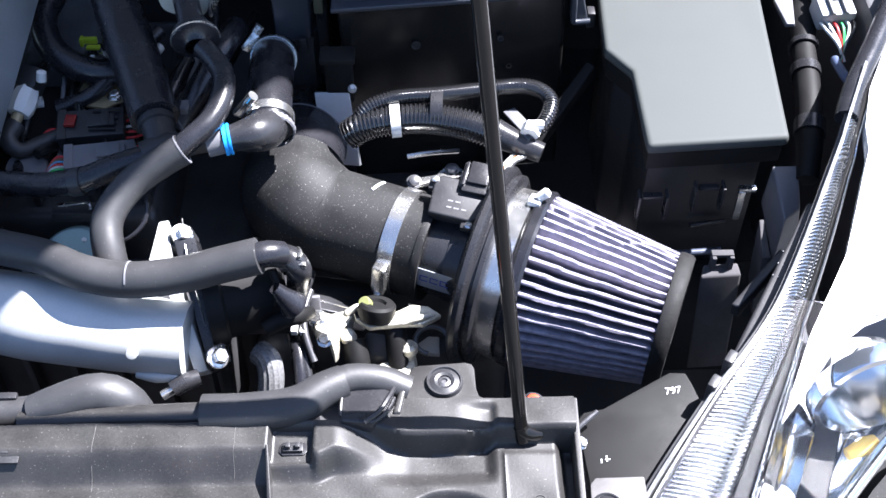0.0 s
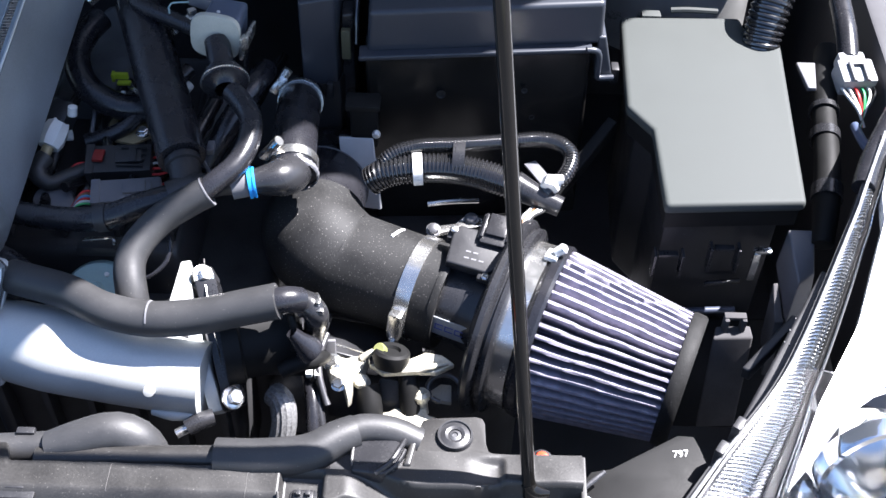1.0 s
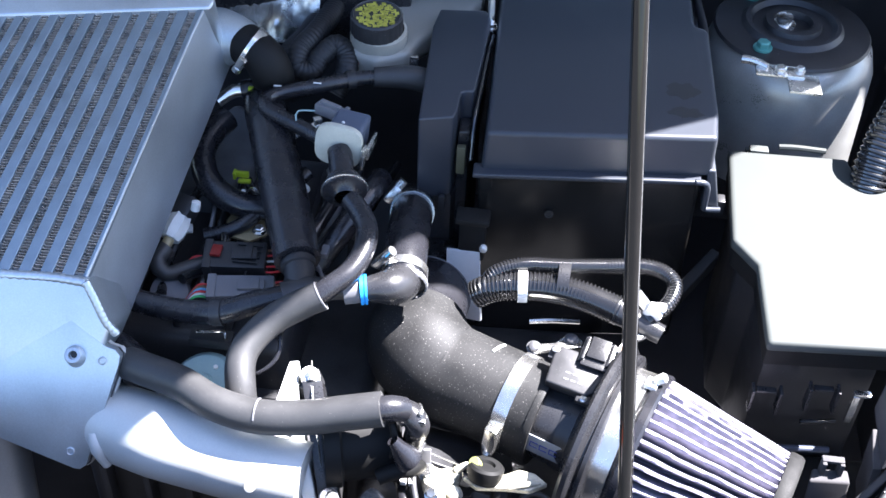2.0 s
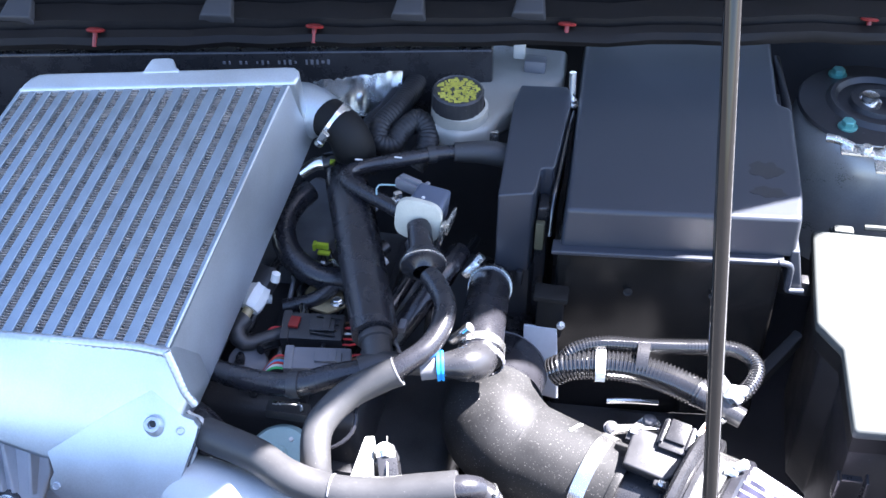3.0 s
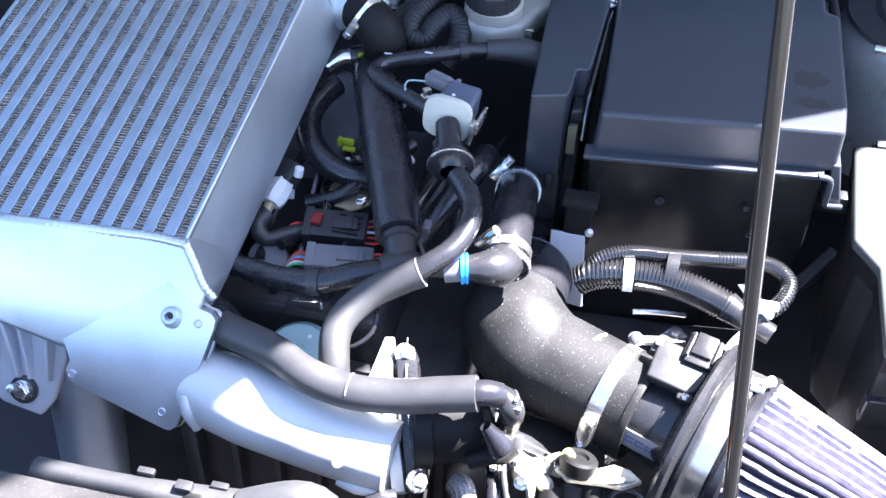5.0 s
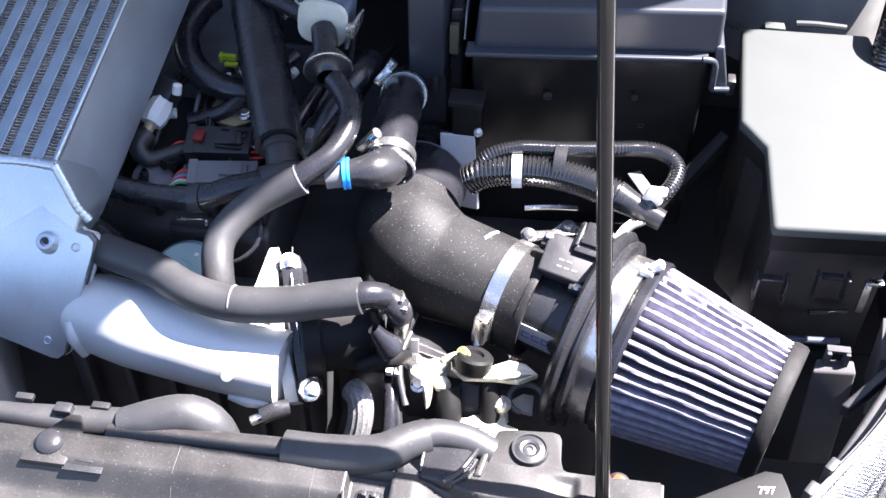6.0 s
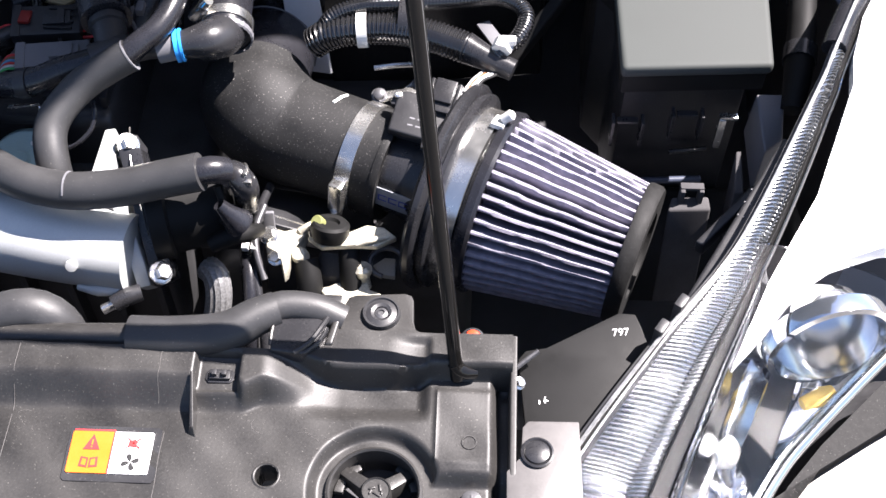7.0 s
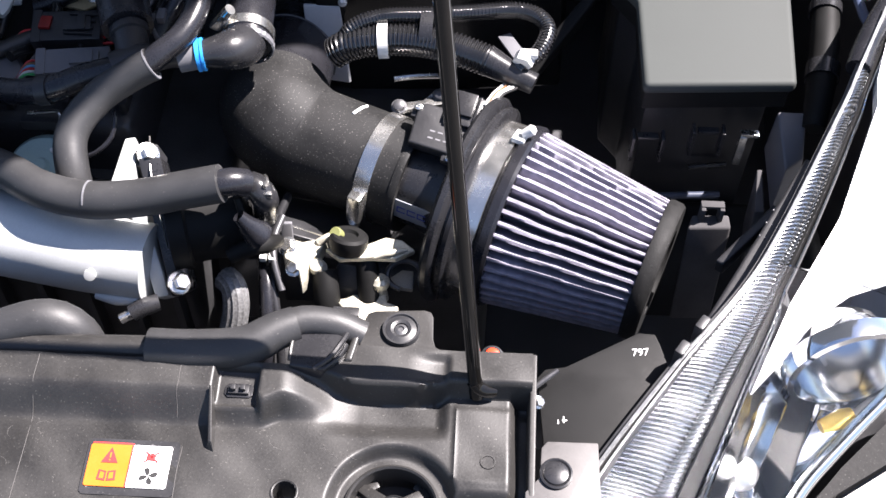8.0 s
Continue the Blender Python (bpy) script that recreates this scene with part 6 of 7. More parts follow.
def mesh_hose():
    t = thing("sleeved_hose", (-0.19, 0.96, 0.82), "black corrugated mesh-sleeved hose looping near the firewall", "hose")
    part("loop", tube([(-0.1744, 1.012, 0.868), (-0.1744, 0.990, 0.868), (-0.1822, 0.953, 0.868), (-0.1930, 0.931, 0.862), (-0.1925, 0.917, 0.852), (-0.1800, 0.919, 0.850), (-0.1728, 0.930, 0.858), (-0.1606, 0.9424, 0.864), (-0.1495, 0.9354, 0.858), (-0.1478, 0.9215, 0.848), (-0.1575, 0.911, 0.832)], 0.0108, 20, ribs=0.0034, depth=0.05), MESH, t)
    part("upper_end", tube([(-0.1744, 1.004, 0.868), (-0.174, 1.028, 0.868), (-0.172, 1.05, 0.866)], 0.0108, 18), RUBBER, t)
    part("inner_strand", tube([(-0.188, 1.000, 0.858), (-0.195, 0.966, 0.856), (-0.206, 0.942, 0.852), (-0.206, 0.922, 0.842), (-0.190, 0.905, 0.828)], 0.0098, 18, ribs=0.0034, depth=0.05), MESH, t)
    hose_clip(t, (-0.1742, 1.016, 0.868), (0.0, 1.0, 0), 0.0112)
    part("blue_tag", box((-0.2035, 0.9085, 0.848), (0.01, 0.012, 0.006), 0.002), mat("pale_blue_tag", (0.25, 0.4, 0.65), 0.5), t)


mesh_hose()


def heat_shield():
    t = thing("heat_shield", (-0.23, 1.0, 0.84), "crinkled bright foil heat shield behind the coupler", "heat shield")
    bm = bmesh.new()
    rnd = random.Random(4)
    rows = [[bm.verts.new((-0.272 + 0.086 * i / 22, 0.968 + 0.014 * i / 22 + 0.016 * j / 8 + 0.0016 * rnd.random(), 0.838 + 0.044 * j / 8 + 0.0022 * rnd.random())) for j in range(9)] for i in range(23)]
    for a, b in zip(rows, rows[1:]):
        for j in range(8):
            bm.faces.new((a[j], b[j], b[j + 1], a[j + 1]))
    bmesh.ops.solidify(bm, geom=bm.faces[:], thickness=0.0015)
    part("foil", bm, FOIL, t, smooth=20)
    f = thing("hose_fitting", (-0.235, 0.89, 0.84), "bright elbow fitting with brass and green collars", "fitting")
    part("elbow", tube([(-0.262, 0.880, 0.832), (-0.248, 0.890, 0.838), (-0.233, 0.893, 0.838)], 0.0065, 14), STEEL, f)
    part("boot", tube([(-0.240, 0.893, 0.838), (-0.222, 0.896, 0.842), (-0.205, 0.905, 0.845)], 0.0095, 16), RUBBER, f)
    part("brass_tip", lathe([(0, 0.003), (0.003, 0.003), (0.004, 0)], along((-0.224, 0.892, 0.852), (0, -0.3, 1)), 12), BROWN, f)
    part("green_tip", box((-0.229, 0.883, 0.847), (0.006, 0.004, 0.005), 0.001), GREEN_PL, f)


heat_shield()


def plug(name, c, s, rot, material, label, wires, category="connector"):
    """A wiring plug with latch, ribs and a fan of wires from one end."""
    t = thing(name, c, label, category)
    m = Matrix.Translation(c) @ pose(0, 0, 0, *rot)
    part("shell", box((0, 0, 0), s, 0.002, 2, m), material, t)
    part("latch", join(box((s[0] * 0.15, 0, s[2] * 0.55), (s[0] * 0.42, s[1] * 0.45, s[2] * 0.22), 0.001, 2, m), box((s[0] * 0.22, 0, s[2] * 0.68), (s[0] * 0.12, s[1] * 0.5, s[2] * 0.12), 0.0006, 2, m)), material, t)
    part("collar", box((-s[0] * 0.47, 0, 0), (s[0] * 0.14, s[1] * 1.08, s[2] * 1.08), 0.001, 2, m), material, t)
    for k, col in enumerate(wires):
        y = (k - (len(wires) - 1) / 2) * s[1] * 0.8 / max(1, len(wires) - 1)
        e = 1 if k % 2 else 0.6
        part("wire", tube([m @ Vector((s[0] * 0.48, y, 0)), m @ Vector((s[0] * 0.62, y * 1.05, 0.001 * e)), m @ Vector((s[0] * 0.80, y * 0.7, -0.004 * e)), m @ Vector((s[0] * 1.1, y * 0.2, -0.016))], 0.0011, 7, 0.003), WIRE[col], t)
    return t


pb = plug("wiring_plug", (-0.213, 0.737, 0.768), (0.052, 0.028, 0.020), (12, 0, 6), PLASTIC, "black wiring plug with a red lock tab and red wires", ["red", "red", "white", "red", "brown"])
part("lock_tab", box((-0.230, 0.735, 0.7795), (0.009, 0.013, 0.003), 0.0008), RED_PL, pb, "red lock tab")
for k in range(4):
    part("shell_rib", box((-0.203 + 0.0005 * k, 0.7265 + 0.006 * k, 0.7775 + 0.0012 * k), (0.022, 0.0022, 0.002), 0.0004), PLASTIC, pb)
plug("grey_wiring_plug", (-0.198, 0.6965, 0.772), (0.054, 0.022, 0.018), (12, 0, 8), GREY_PL, "grey wiring plug with coloured wires at its end", ["white", "red", "green", "blue", "brown", "red"])
g2 = thing("wire_bundle", (-0.235, 0.695, 0.765), "short bundle of thin coloured wires", "wires")
for k, col in enumerate(("green", "white", "red", "blue", "brown", "red")):
    part("wire", tube([(-0.223, 0.687 + 0.0026 * k, 0.770), (-0.236, 0.684 + 0.003 * k, 0.772), (-0.247, 0.680 + 0.002 * k, 0.760)], 0.0011, 7, 0.003), WIRE[col], g2)
for k, col in enumerate(("white", "green", "red")):
    part("wire", tube([(-0.240, 0.730 + 0.004 * k, 0.768), (-0.252, 0.727 + 0.004 * k, 0.768), (-0.262, 0.722 + 0.003 * k, 0.755)], 0.0011, 7, 0.003), WIRE[col], g2)


def white_sensor():
    t = thing("white_sensor_plug", (-0.27, 0.75, 0.77), "milky white sensor plug with black tail", "sensor")
    m = along((-0.270, 0.752, 0.786), (-0.25, -0.85, -0.35))
    part("shell", lathe([(-0.012, 0), (-0.012, 0.009), (-0.004, 0.0112), (0.006, 0.0112), (0.012, 0.009), (0.012, 0)], m, 8), WHITE_PL, t, smooth=20)
    part("brass_tip", lathe([(0.011, 0.005), (0.019, 0.0045), (0.021, 0)], m, 14), BROWN, t)
    part("rear_shell", box((-0.020, 0, 0), (0.020, 0.018, 0.018), 0.003, 2, m), PLASTIC, t)
    part("pip", lathe([(0, 0.0042), (0.008, 0.004), (0.01, 0)], along((-0.254, 0.762, 0.800), (0.2, 0.2, 1)), 10), WHITE_PL, t)
    part("tail", tube([(-0.274, 0.735, 0.777), (-0.280, 0.722, 0.772), (-0.27, 0.715, 0.765), (-0.255, 0.725, 0.765), (-0.24, 0.735, 0.765)], [0.008, 0.0085, 0.007, 0.006, 0.006], 12), FOAM, t)


white_sensor()


def small_brackets():
    t = thing("tan_bracket", (-0.225, 0.795, 0.748), "tan plated sheet bracket with a bolt", "bracket")
    part("plate", prism([(-0.2440, 0.7865), (-0.2385, 0.8045), (-0.2206, 0.7930), (-0.2030, 0.7970), (-0.1950, 0.7758), (-0.2086, 0.7640), (-0.2330, 0.7700)], 0.7645, 0.7675, 0.0010), BROWN, t)
    part("foot", hexa([(-0.226, 0.774, 0.735), (-0.206, 0.774, 0.735), (-0.206, 0.790, 0.735), (-0.226, 0.790, 0.735)], [(-0.224, 0.775, 0.765), (-0.208, 0.775, 0.765), (-0.208, 0.789, 0.765), (-0.224, 0.789, 0.765)], 0.002), STEEL_DARK, t)
    bolt(t, (-0.2030, 0.7780, 0.7675), (0, 0, 1), 0.009)
    c = thing("cable_clip", (-0.232, 0.845, 0.78), "yellow-green plastic cable clip", "clip")
    part("clip", join(box((-0.232, 0.838, 0.782), (0.013, 0.004, 0.006), 0.001), box((-0.229, 0.833, 0.778), (0.012, 0.005, 0.003), 0.001), box((-0.239, 0.838, 0.781), (0.003, 0.007, 0.008), 0.0008)), GREEN_PL, c)
    d = thing("wire_clamp", (-0.222, 0.81, 0.77), "bright steel wire clamp on a dark lead", "clamp")
    part("band", tube([(-0.222, 0.818, 0.778), (-0.214, 0.812, 0.788), (-0.206, 0.806, 0.780), (-0.212, 0.803, 0.772)], 0.002, 8), STEEL, d)
    part("tab", box((-0.2225, 0.806, 0.782), (0.004, 0.004, 0.016), 0.0008), WHITE_PL, d)
    p = thing("teal_cover", (-0.215, 0.63, 0.70), "faded teal round plastic cover under the hoses", "cover")
    part("dome", lathe([(0, 0.030), (0.012, 0.029), (0.018, 0.024), (0.020, 0.008), (0.024, 0.006), (0.024, 0)], along((-0.212, 0.622, 0.728), (-0.05, -0.35, 0.9)), 40), TEAL, p)
    part("pip", lathe([(0, 0.002), (0.003, 0.0018), (0.003, 0)], along((-0.205, 0.628, 0.75), (0, -0.3, 1)), 10), WHITE_PL, p)
    q = thing("silver_clip", (-0.21, 0.655, 0.76), "thin bright metal clip on a black holder", "clip")
    part("strip", tube([(-0.226, 0.651, 0.766), (-0.212, 0.651, 0.768), (-0.203, 0.652, 0.768), (-0.201, 0.648, 0.764)], 0.0016, 8), STEEL, q)
    part("holder", box((-0.214, 0.652, 0.758), (0.036, 0.014, 0.010), 0.002), PLASTIC, q)
    w = thing("black_leads", (-0.17, 0.63, 0.77), "thin black leads hanging between the hoses", "cable")
    part("lead", tube([(-0.160, 0.640, 0.80), (-0.150, 0.630, 0.795), (-0.150, 0.615, 0.785), (-0.165, 0.605, 0.775), (-0.185, 0.61, 0.77)], 0.0018, 8), RUBBER, w)
    part("lead", tube([(-0.152, 0.740, 0.79), (-0.138, 0.715, 0.797), (-0.128, 0.695, 0.800)], 0.0018, 8), GREY_PL, w)
    part("lead", tube([(-0.143, 0.738, 0.79), (-0.139, 0.712, 0.800), (-0.142, 0.690, 0.80)], 0.0016, 8), GREY_PL, w)
    e = thing("sensor_clip", (-0.132, 0.72, 0.80), "small grey clip on a thin lead", "clip")
    part("clip", box((-0.131, 0.722, 0.804), (0.006, 0.012, 0.006), 0.001, 2), GREY_PL, e)
    s = thing("square_bracket", (-0.225, 0.59, 0.74), "small grey frame-shaped bracket below the hose", "bracket")
    for c2, s2 in (((-0.238, 0.585, 0.752), (0.004, 0.004, 0.03)), ((-0.222, 0.585, 0.752), (0.004, 0.004, 0.03)), ((-0.230, 0.585, 0.738), (0.02, 0.004, 0.004))):
        part("bar", box(c2, s2, 0.001), GREY_PL, s)
    r = thing("round_seal", (-0.27, 0.70, 0.74), "grey ribbed round seal beneath the plug", "seal")
    part("ring", lathe([(0, 0.014), (0.004, 0.018), (0.008, 0.014), (0.012, 0.0165), (0.014, 0.010), (0.014, 0)], along((-0.268, 0.712, 0.742), (0.1, -0.5, 0.8)), 32), GREY_PL, r)


small_brackets()


# ---- conduit by the battery ----
def conduits():
    t = thing("wiring_conduit", (0.07, 0.74, 0.76), "glossy black corrugated wiring conduits with white tape and clips", "conduit")
    part("thick_conduit", tube([(-0.003, 0.7300, 0.764), (0.010, 0.7310, 0.773), (0.030, 0.7320, 0.778), (0.060, 0.732, 0.780), (0.090, 0.727, 0.779), (0.120, 0.718, 0.775)], 0.0128, 20, ribs=0.0032, depth=0.12), CONDUIT, t)
    part("thin_conduit", tube([(-0.002, 0.730, 0.760), (0.012, 0.738, 0.784), (0.035, 0.745, 0.791), (0.070, 0.747, 0.793), (0.105, 0.752, 0.793), (0.138, 0.758, 0.792), (0.156, 0.754, 0.791), (0.165, 0.740, 0.789), (0.159, 0.722, 0.784), (0.146, 0.712, 0.778), (0.138, 0.707, 0.765)], 0.0068, 16, ribs=0.0026, depth=0.14), CONDUIT, t)
    part("white_tape", lathe([(-0.004, 0.0132), (-0.004, 0.0138), (0.004, 0.0138), (0.004, 0.0132)], along((0.037, 0.7315, 0.7785), (1, 0.06, 0.05)), 36), WHITE_PL, t, "white tape band")
    part("black_tape", lathe([(-0.005, 0.0142), (-0.005, 0.0150), (0.005, 0.0150), (0.005, 0.0142)], along((0.071, 0.7375, 0.785), (1, -0.05, 0)), 30, lambda k, a: 1 + 0.10 * math.cos(2 * a - 1)), PLASTIC_GLOSS, t, "black tape joining both conduits")
    part("white_clip", join(lathe([(-0.0045, 0), (-0.0045, 0.0080), (0.0045, 0.0080), (0.0045, 0)], along((0.147, 0.712, 0.784), (0.3, 0.8, 0.2)), 6), box((0.151, 0.713, 0.789), (0.012, 0.007, 0.005), 0.0012, 2)), WHITE_PL, t, "white hexagonal clip")
    part("taped_end", tube([(0.118, 0.719, 0.775), (0.136, 0.710, 0.772), (0.156, 0.702, 0.768)], [0.0125, 0.0095, 0.0085], 16), PLASTIC_GLOSS, t)
    part("strap_plate", box((0, 0, 0), (0.036, 0.011, 0.002), 0.0006, 2, along((0.139, 0.732, 0.776), (0.35, -0.75, 0.1))), GREY_PL, t)
    for k in range(5):
        part("lead", tube([(0.134 + 0.003 * k, 0.706, 0.764), (0.129 + 0.003 * k, 0.694, 0.770), (0.124 + 0.002 * k, 0.682, 0.776), (0.118 + 0.002 * k, 0.668, 0.778)], 0.0011, 7, 0.003), WIRE[("white", "brown", "white", "white", "black")[k]], t)
    b = thing("grey_bracket", (-0.015, 0.77, 0.72), "grey painted sheet bracket beside the conduit", "bracket")
    part("plate", hexa([(-0.030, 0.775, 0.690), (0.002, 0.770, 0.690), (0.004, 0.772, 0.690), (-0.030, 0.779, 0.690)], [(-0.034, 0.786, 0.762), (-0.004, 0.786, 0.762), (-0.004, 0.789, 0.762), (-0.034, 0.789, 0.762)], 0.001), mat("light_grey_paint", (0.52, 0.53, 0.55), 0.5, var=0.12), b)
    part("black_spacer", join(box((-0.012, 0.795, 0.775), (0.024, 0.016, 0.05), 0.003), box((-0.012, 0.79, 0.80), (0.03, 0.02, 0.006), 0.002)), DARK, b)
    part("white_stud", lathe([(0, 0.0038), (0.003, 0.0035), (0.006, 0.002), (0.006, 0)], along((-0.001, 0.785, 0.768), (0.1, -0.5, 0.8)), 14), WHITE_PL, b)
    w = thing("steel_wrench_bracket", (0.085, 0.70, 0.74), "bright steel bracket with two bolts behind the sensor", "bracket")
    part("bar", prism([(0.047, 0.690), (0.052, 0.687), (0.058, 0.690), (0.070, 0.694), (0.092, 0.699), (0.093, 0.706), (0.086, 0.713), (0.078, 0.711), (0.070, 0.701), (0.056, 0.698), (0.050, 0.698)], 0.742, 0.746, 0.001, 2), STEEL, w)
    part("strip", tube([(0.046, 0.719, 0.750), (0.066, 0.721, 0.752), (0.089, 0.723, 0.752)], 0.0022, 8), STEEL, w)
    for p in ((0.0515, 0.6925, 0.746), (0.083, 0.706, 0.746)):
        part("dark_bolt", lathe([(0, 0.0062), (0.001, 0.0062), (0.0012, 0.0046), (0.0045, 0.0044), (0.0052, 0.0034), (0.0052, 0)], along(p, (0, -0.35, 0.93)), 18), STEEL_DARK, w, "dark bolt head")


conduits()


# ---- right side, behind the headlamp ----
def wing_fittings():
    t = thing("lamp_wiring_plug", (0.425, 0.85, 0.80), "white-grey lamp plug with bare coloured wires", "connector")
    m = along((0.421, 0.845, 0.800), (0.1, -0.95, -0.2))
    part("shell", join(box((0, 0, 0), (0.026, 0.032, 0.020), 0.003, 2, m), box((-0.016, 0, 0), (0.014, 0.024, 0.016), 0.003, 2, m)), mat("pale_grey_plug", (0.27, 0.27, 0.28), 0.5), t)
    part("latch", join(box((0.003, 0.006, 0.012), (0.022, 0.003, 0.003), 0.0006, 2, m), box((0.003, -0.006, 0.012), (0.022, 0.003, 0.003), 0.0006, 2, m), box((-0.006, 0, 0.012), (0.004, 0.012, 0.003), 0.0006, 2, m)), GREY_PL, t)
    for k, col in enumerate(("white", "white", "red", "green", "white", "black")):
        y = (k - 2.5) * 0.0058
        part("wire", tube([m @ Vector((0.012, y, 0)), m @ Vector((0.022, y * 0.9, 0.002)), m @ Vector((0.034, y * 0.3, -0.004)), m @ Vector((0.044, -y * 0.2, -0.016))], 0.0014, 7, 0.003), WIRE[col], t)
    part("stalk", tube([m @ Vector((-0.02, 0, 0)), m @ Vector((-0.05, 0.004, 0.004)), m @ Vector((-0.09, 0.01, 0.0))], 0.010, 14), RUBBER, t)
    part("blue_lead", tube([(0.412, 0.79, 0.79), (0.410, 0.755, 0.80), (0.415, 0.72, 0.81)], 0.004, 10), mat("slate_blue_lead", (0.06, 0.08, 0.14), 0.5), t)
    c = thing("corrugated_loom", (0.36, 0.92, 0.80), "glossy black corrugated loom leaving the fuse box", "conduit")
    part("conduit", tube([(0.345, 0.882, 0.772), (0.347, 0.897, 0.800), (0.356, 0.918, 0.832), (0.372, 0.945, 0.856), (0.385, 0.985, 0.870), (0.388, 1.04, 0.87)], 0.0185, 24, ribs=0.0062, depth=0.10), CONDUIT, c)
    part("tape_end", lathe([(-0.004, 0.017), (-0.003, 0.0192), (0.003, 0.0192), (0.004, 0.017)], along((0.346, 0.890, 0.785), (0.1, 0.35, 0.9)), 30), mat("tan_tape", (0.4, 0.33, 0.2), 0.6), c)
    b = thing("lamp_support", (0.295, 0.58, 0.72), "grey plastic lamp support bracket with slots", "bracket")
    part("post", hexa([(0.2684, 0.562, 0.66), (0.2999, 0.564, 0.66), (0.2994, 0.577, 0.66), (0.2726, 0.575, 0.66)], [(0.2684, 0.5823, 0.750), (0.2999, 0.5841, 0.750), (0.2994, 0.5965, 0.750), (0.2726, 0.5949, 0.750)], 0.002), SUPPORT, b)
    part("hook", join(box((0.2785, 0.5925, 0.755), (0.0035, 0.008, 0.016), 0.001), box((0.2920, 0.5931, 0.755), (0.0035, 0.008, 0.016), 0.001), box((0.2852, 0.5945, 0.7625), (0.0170, 0.006, 0.003), 0.001)), SUPPORT, b)
    part("strut", hexa([(0.3171, 0.5862, 0.7), (0.3241, 0.5866, 0.7), (0.327, 0.6269, 0.7), (0.3232, 0.6267, 0.7)], [(0.3171, 0.5962, 0.755), (0.3241, 0.5966, 0.755), (0.327, 0.6369, 0.755), (0.3232, 0.6367, 0.755)], 0.001), SUPPORT, b)
    part("blade", hexa([(0.284, 0.548, 0.748), (0.290, 0.544, 0.748), (0.330, 0.582, 0.765), (0.324, 0.588, 0.765)], [(0.284, 0.549, 0.758), (0.289, 0.545, 0.758), (0.330, 0.583, 0.775), (0.325, 0.588, 0.775)], 0.0015), PLASTIC, b)
    part("rail", hexa([(0.258, 0.470, 0.765), (0.270, 0.462, 0.765), (0.350, 0.592, 0.79), (0.338, 0.600, 0.79)], [(0.260, 0.470, 0.785), (0.270, 0.464, 0.785), (0.350, 0.594, 0.812), (0.340, 0.600, 0.812)], 0.002), PLASTIC, b)
    for k in range(9):
        part("stamp", box((0.304 + 0.0035 * (k % 3) + 0.0055 * (k // 3), 0.540 - 0.002 * (k % 3) + 0.010 * (k // 3), 0.8005 + 0.0012 * (k // 3)), (0.0009, 0.0009, 0.0004), 0), GREY_PL, b)
    g = thing("grey_gusset", (0.35, 0.66, 0.72), "dull grey triangular gusset beside the lamp", "gusset")
    part("sheet", hexa([(0.346, 0.640, 0.70), (0.368, 0.655, 0.70), (0.368, 0.690, 0.72), (0.342, 0.690, 0.72)], [(0.349, 0.648, 0.742), (0.364, 0.660, 0.742), (0.366, 0.692, 0.760), (0.344, 0.692, 0.760)], 0.002), GREY_PL, g)
    s = thing("steel_tab", (0.322, 0.685, 0.72), "small bright bent steel tab below the fuse box", "tab")
    part("tab", join(box((0.3245, 0.681, 0.745), (0.014, 0.006, 0.004), 0.001), box((0.320, 0.679, 0.728), (0.006, 0.004, 0.032), 0.001)), STEEL, s)
    d = thing("inner_duct", (0.27, 0.66, 0.62), "black plastic duct and crossbar under the fuse box", "duct")
    part("shell", hexa([(0.20, 0.60, 0.60), (0.42, 0.60, 0.60), (0.42, 0.70, 0.60), (0.20, 0.70, 0.60)], [(0.215, 0.635, 0.630), (0.40, 0.645, 0.630), (0.40, 0.70, 0.640), (0.215, 0.70, 0.640)], 0.008), DARK, d)
    part("crossbar", tube([(0.2572, 0.6743, 0.672), (0.3151, 0.6789, 0.672)], 0.0030, 10, 0.02), mat("blue_black_bar", (0.05, 0.06, 0.09), 0.4), d)
    part("upper_bar", tube([(0.2877, 0.6919, 0.690), (0.3186, 0.6967, 0.690)], 0.0022, 10, 0.02), PLASTIC_GLOSS, d)
    r = thing("side_loom", (0.385, 0.76, 0.77), "dark wrapped wiring loom with taped joints beside the fuse box", "loom")
    run = [(0.412, 0.90, 0.785), (0.402, 0.86, 0.782), (0.394, 0.816, 0.778), (0.386, 0.76, 0.774), (0.378, 0.715, 0.768), (0.371, 0.680, 0.755)]
    part("loom", tube(run, [0.012, 0.0125, 0.0105, 0.0115, 0.0115, 0.009], 18), DARK, r)
    for p, d3, w3 in (((0.395, 0.822, 0.7785), (-0.15, -1, -0.08), 0.006), ((0.390, 0.790, 0.776), (-0.15, -1, -0.08), 0.010), ((0.380, 0.725, 0.770), (-0.2, -1, -0.15), 0.014)):
        part("joint", lathe([(-w3 / 2, 0.0118), (-w3 / 2, 0.0132), (w3 / 2, 0.0132), (w3 / 2, 0.0118)], along(p, d3), 24), PLASTIC_GLOSS, r)
    part("light_tab", hexa([(0.380, 0.838, 0.788), (0.389, 0.838, 0.788), (0.393, 0.872, 0.790), (0.376, 0.872, 0.790)], [(0.381, 0.838, 0.792), (0.388, 0.838, 0.792), (0.393, 0.872, 0.794), (0.376, 0.872, 0.794)], 0.001), GREY_PL, r, "pale grey tab")
    # dark diagonal brace below battery box
    z = thing("battery_brace", (0.2, 0.80, 0.70), "dusty black brace running down from the battery tray", "brace")
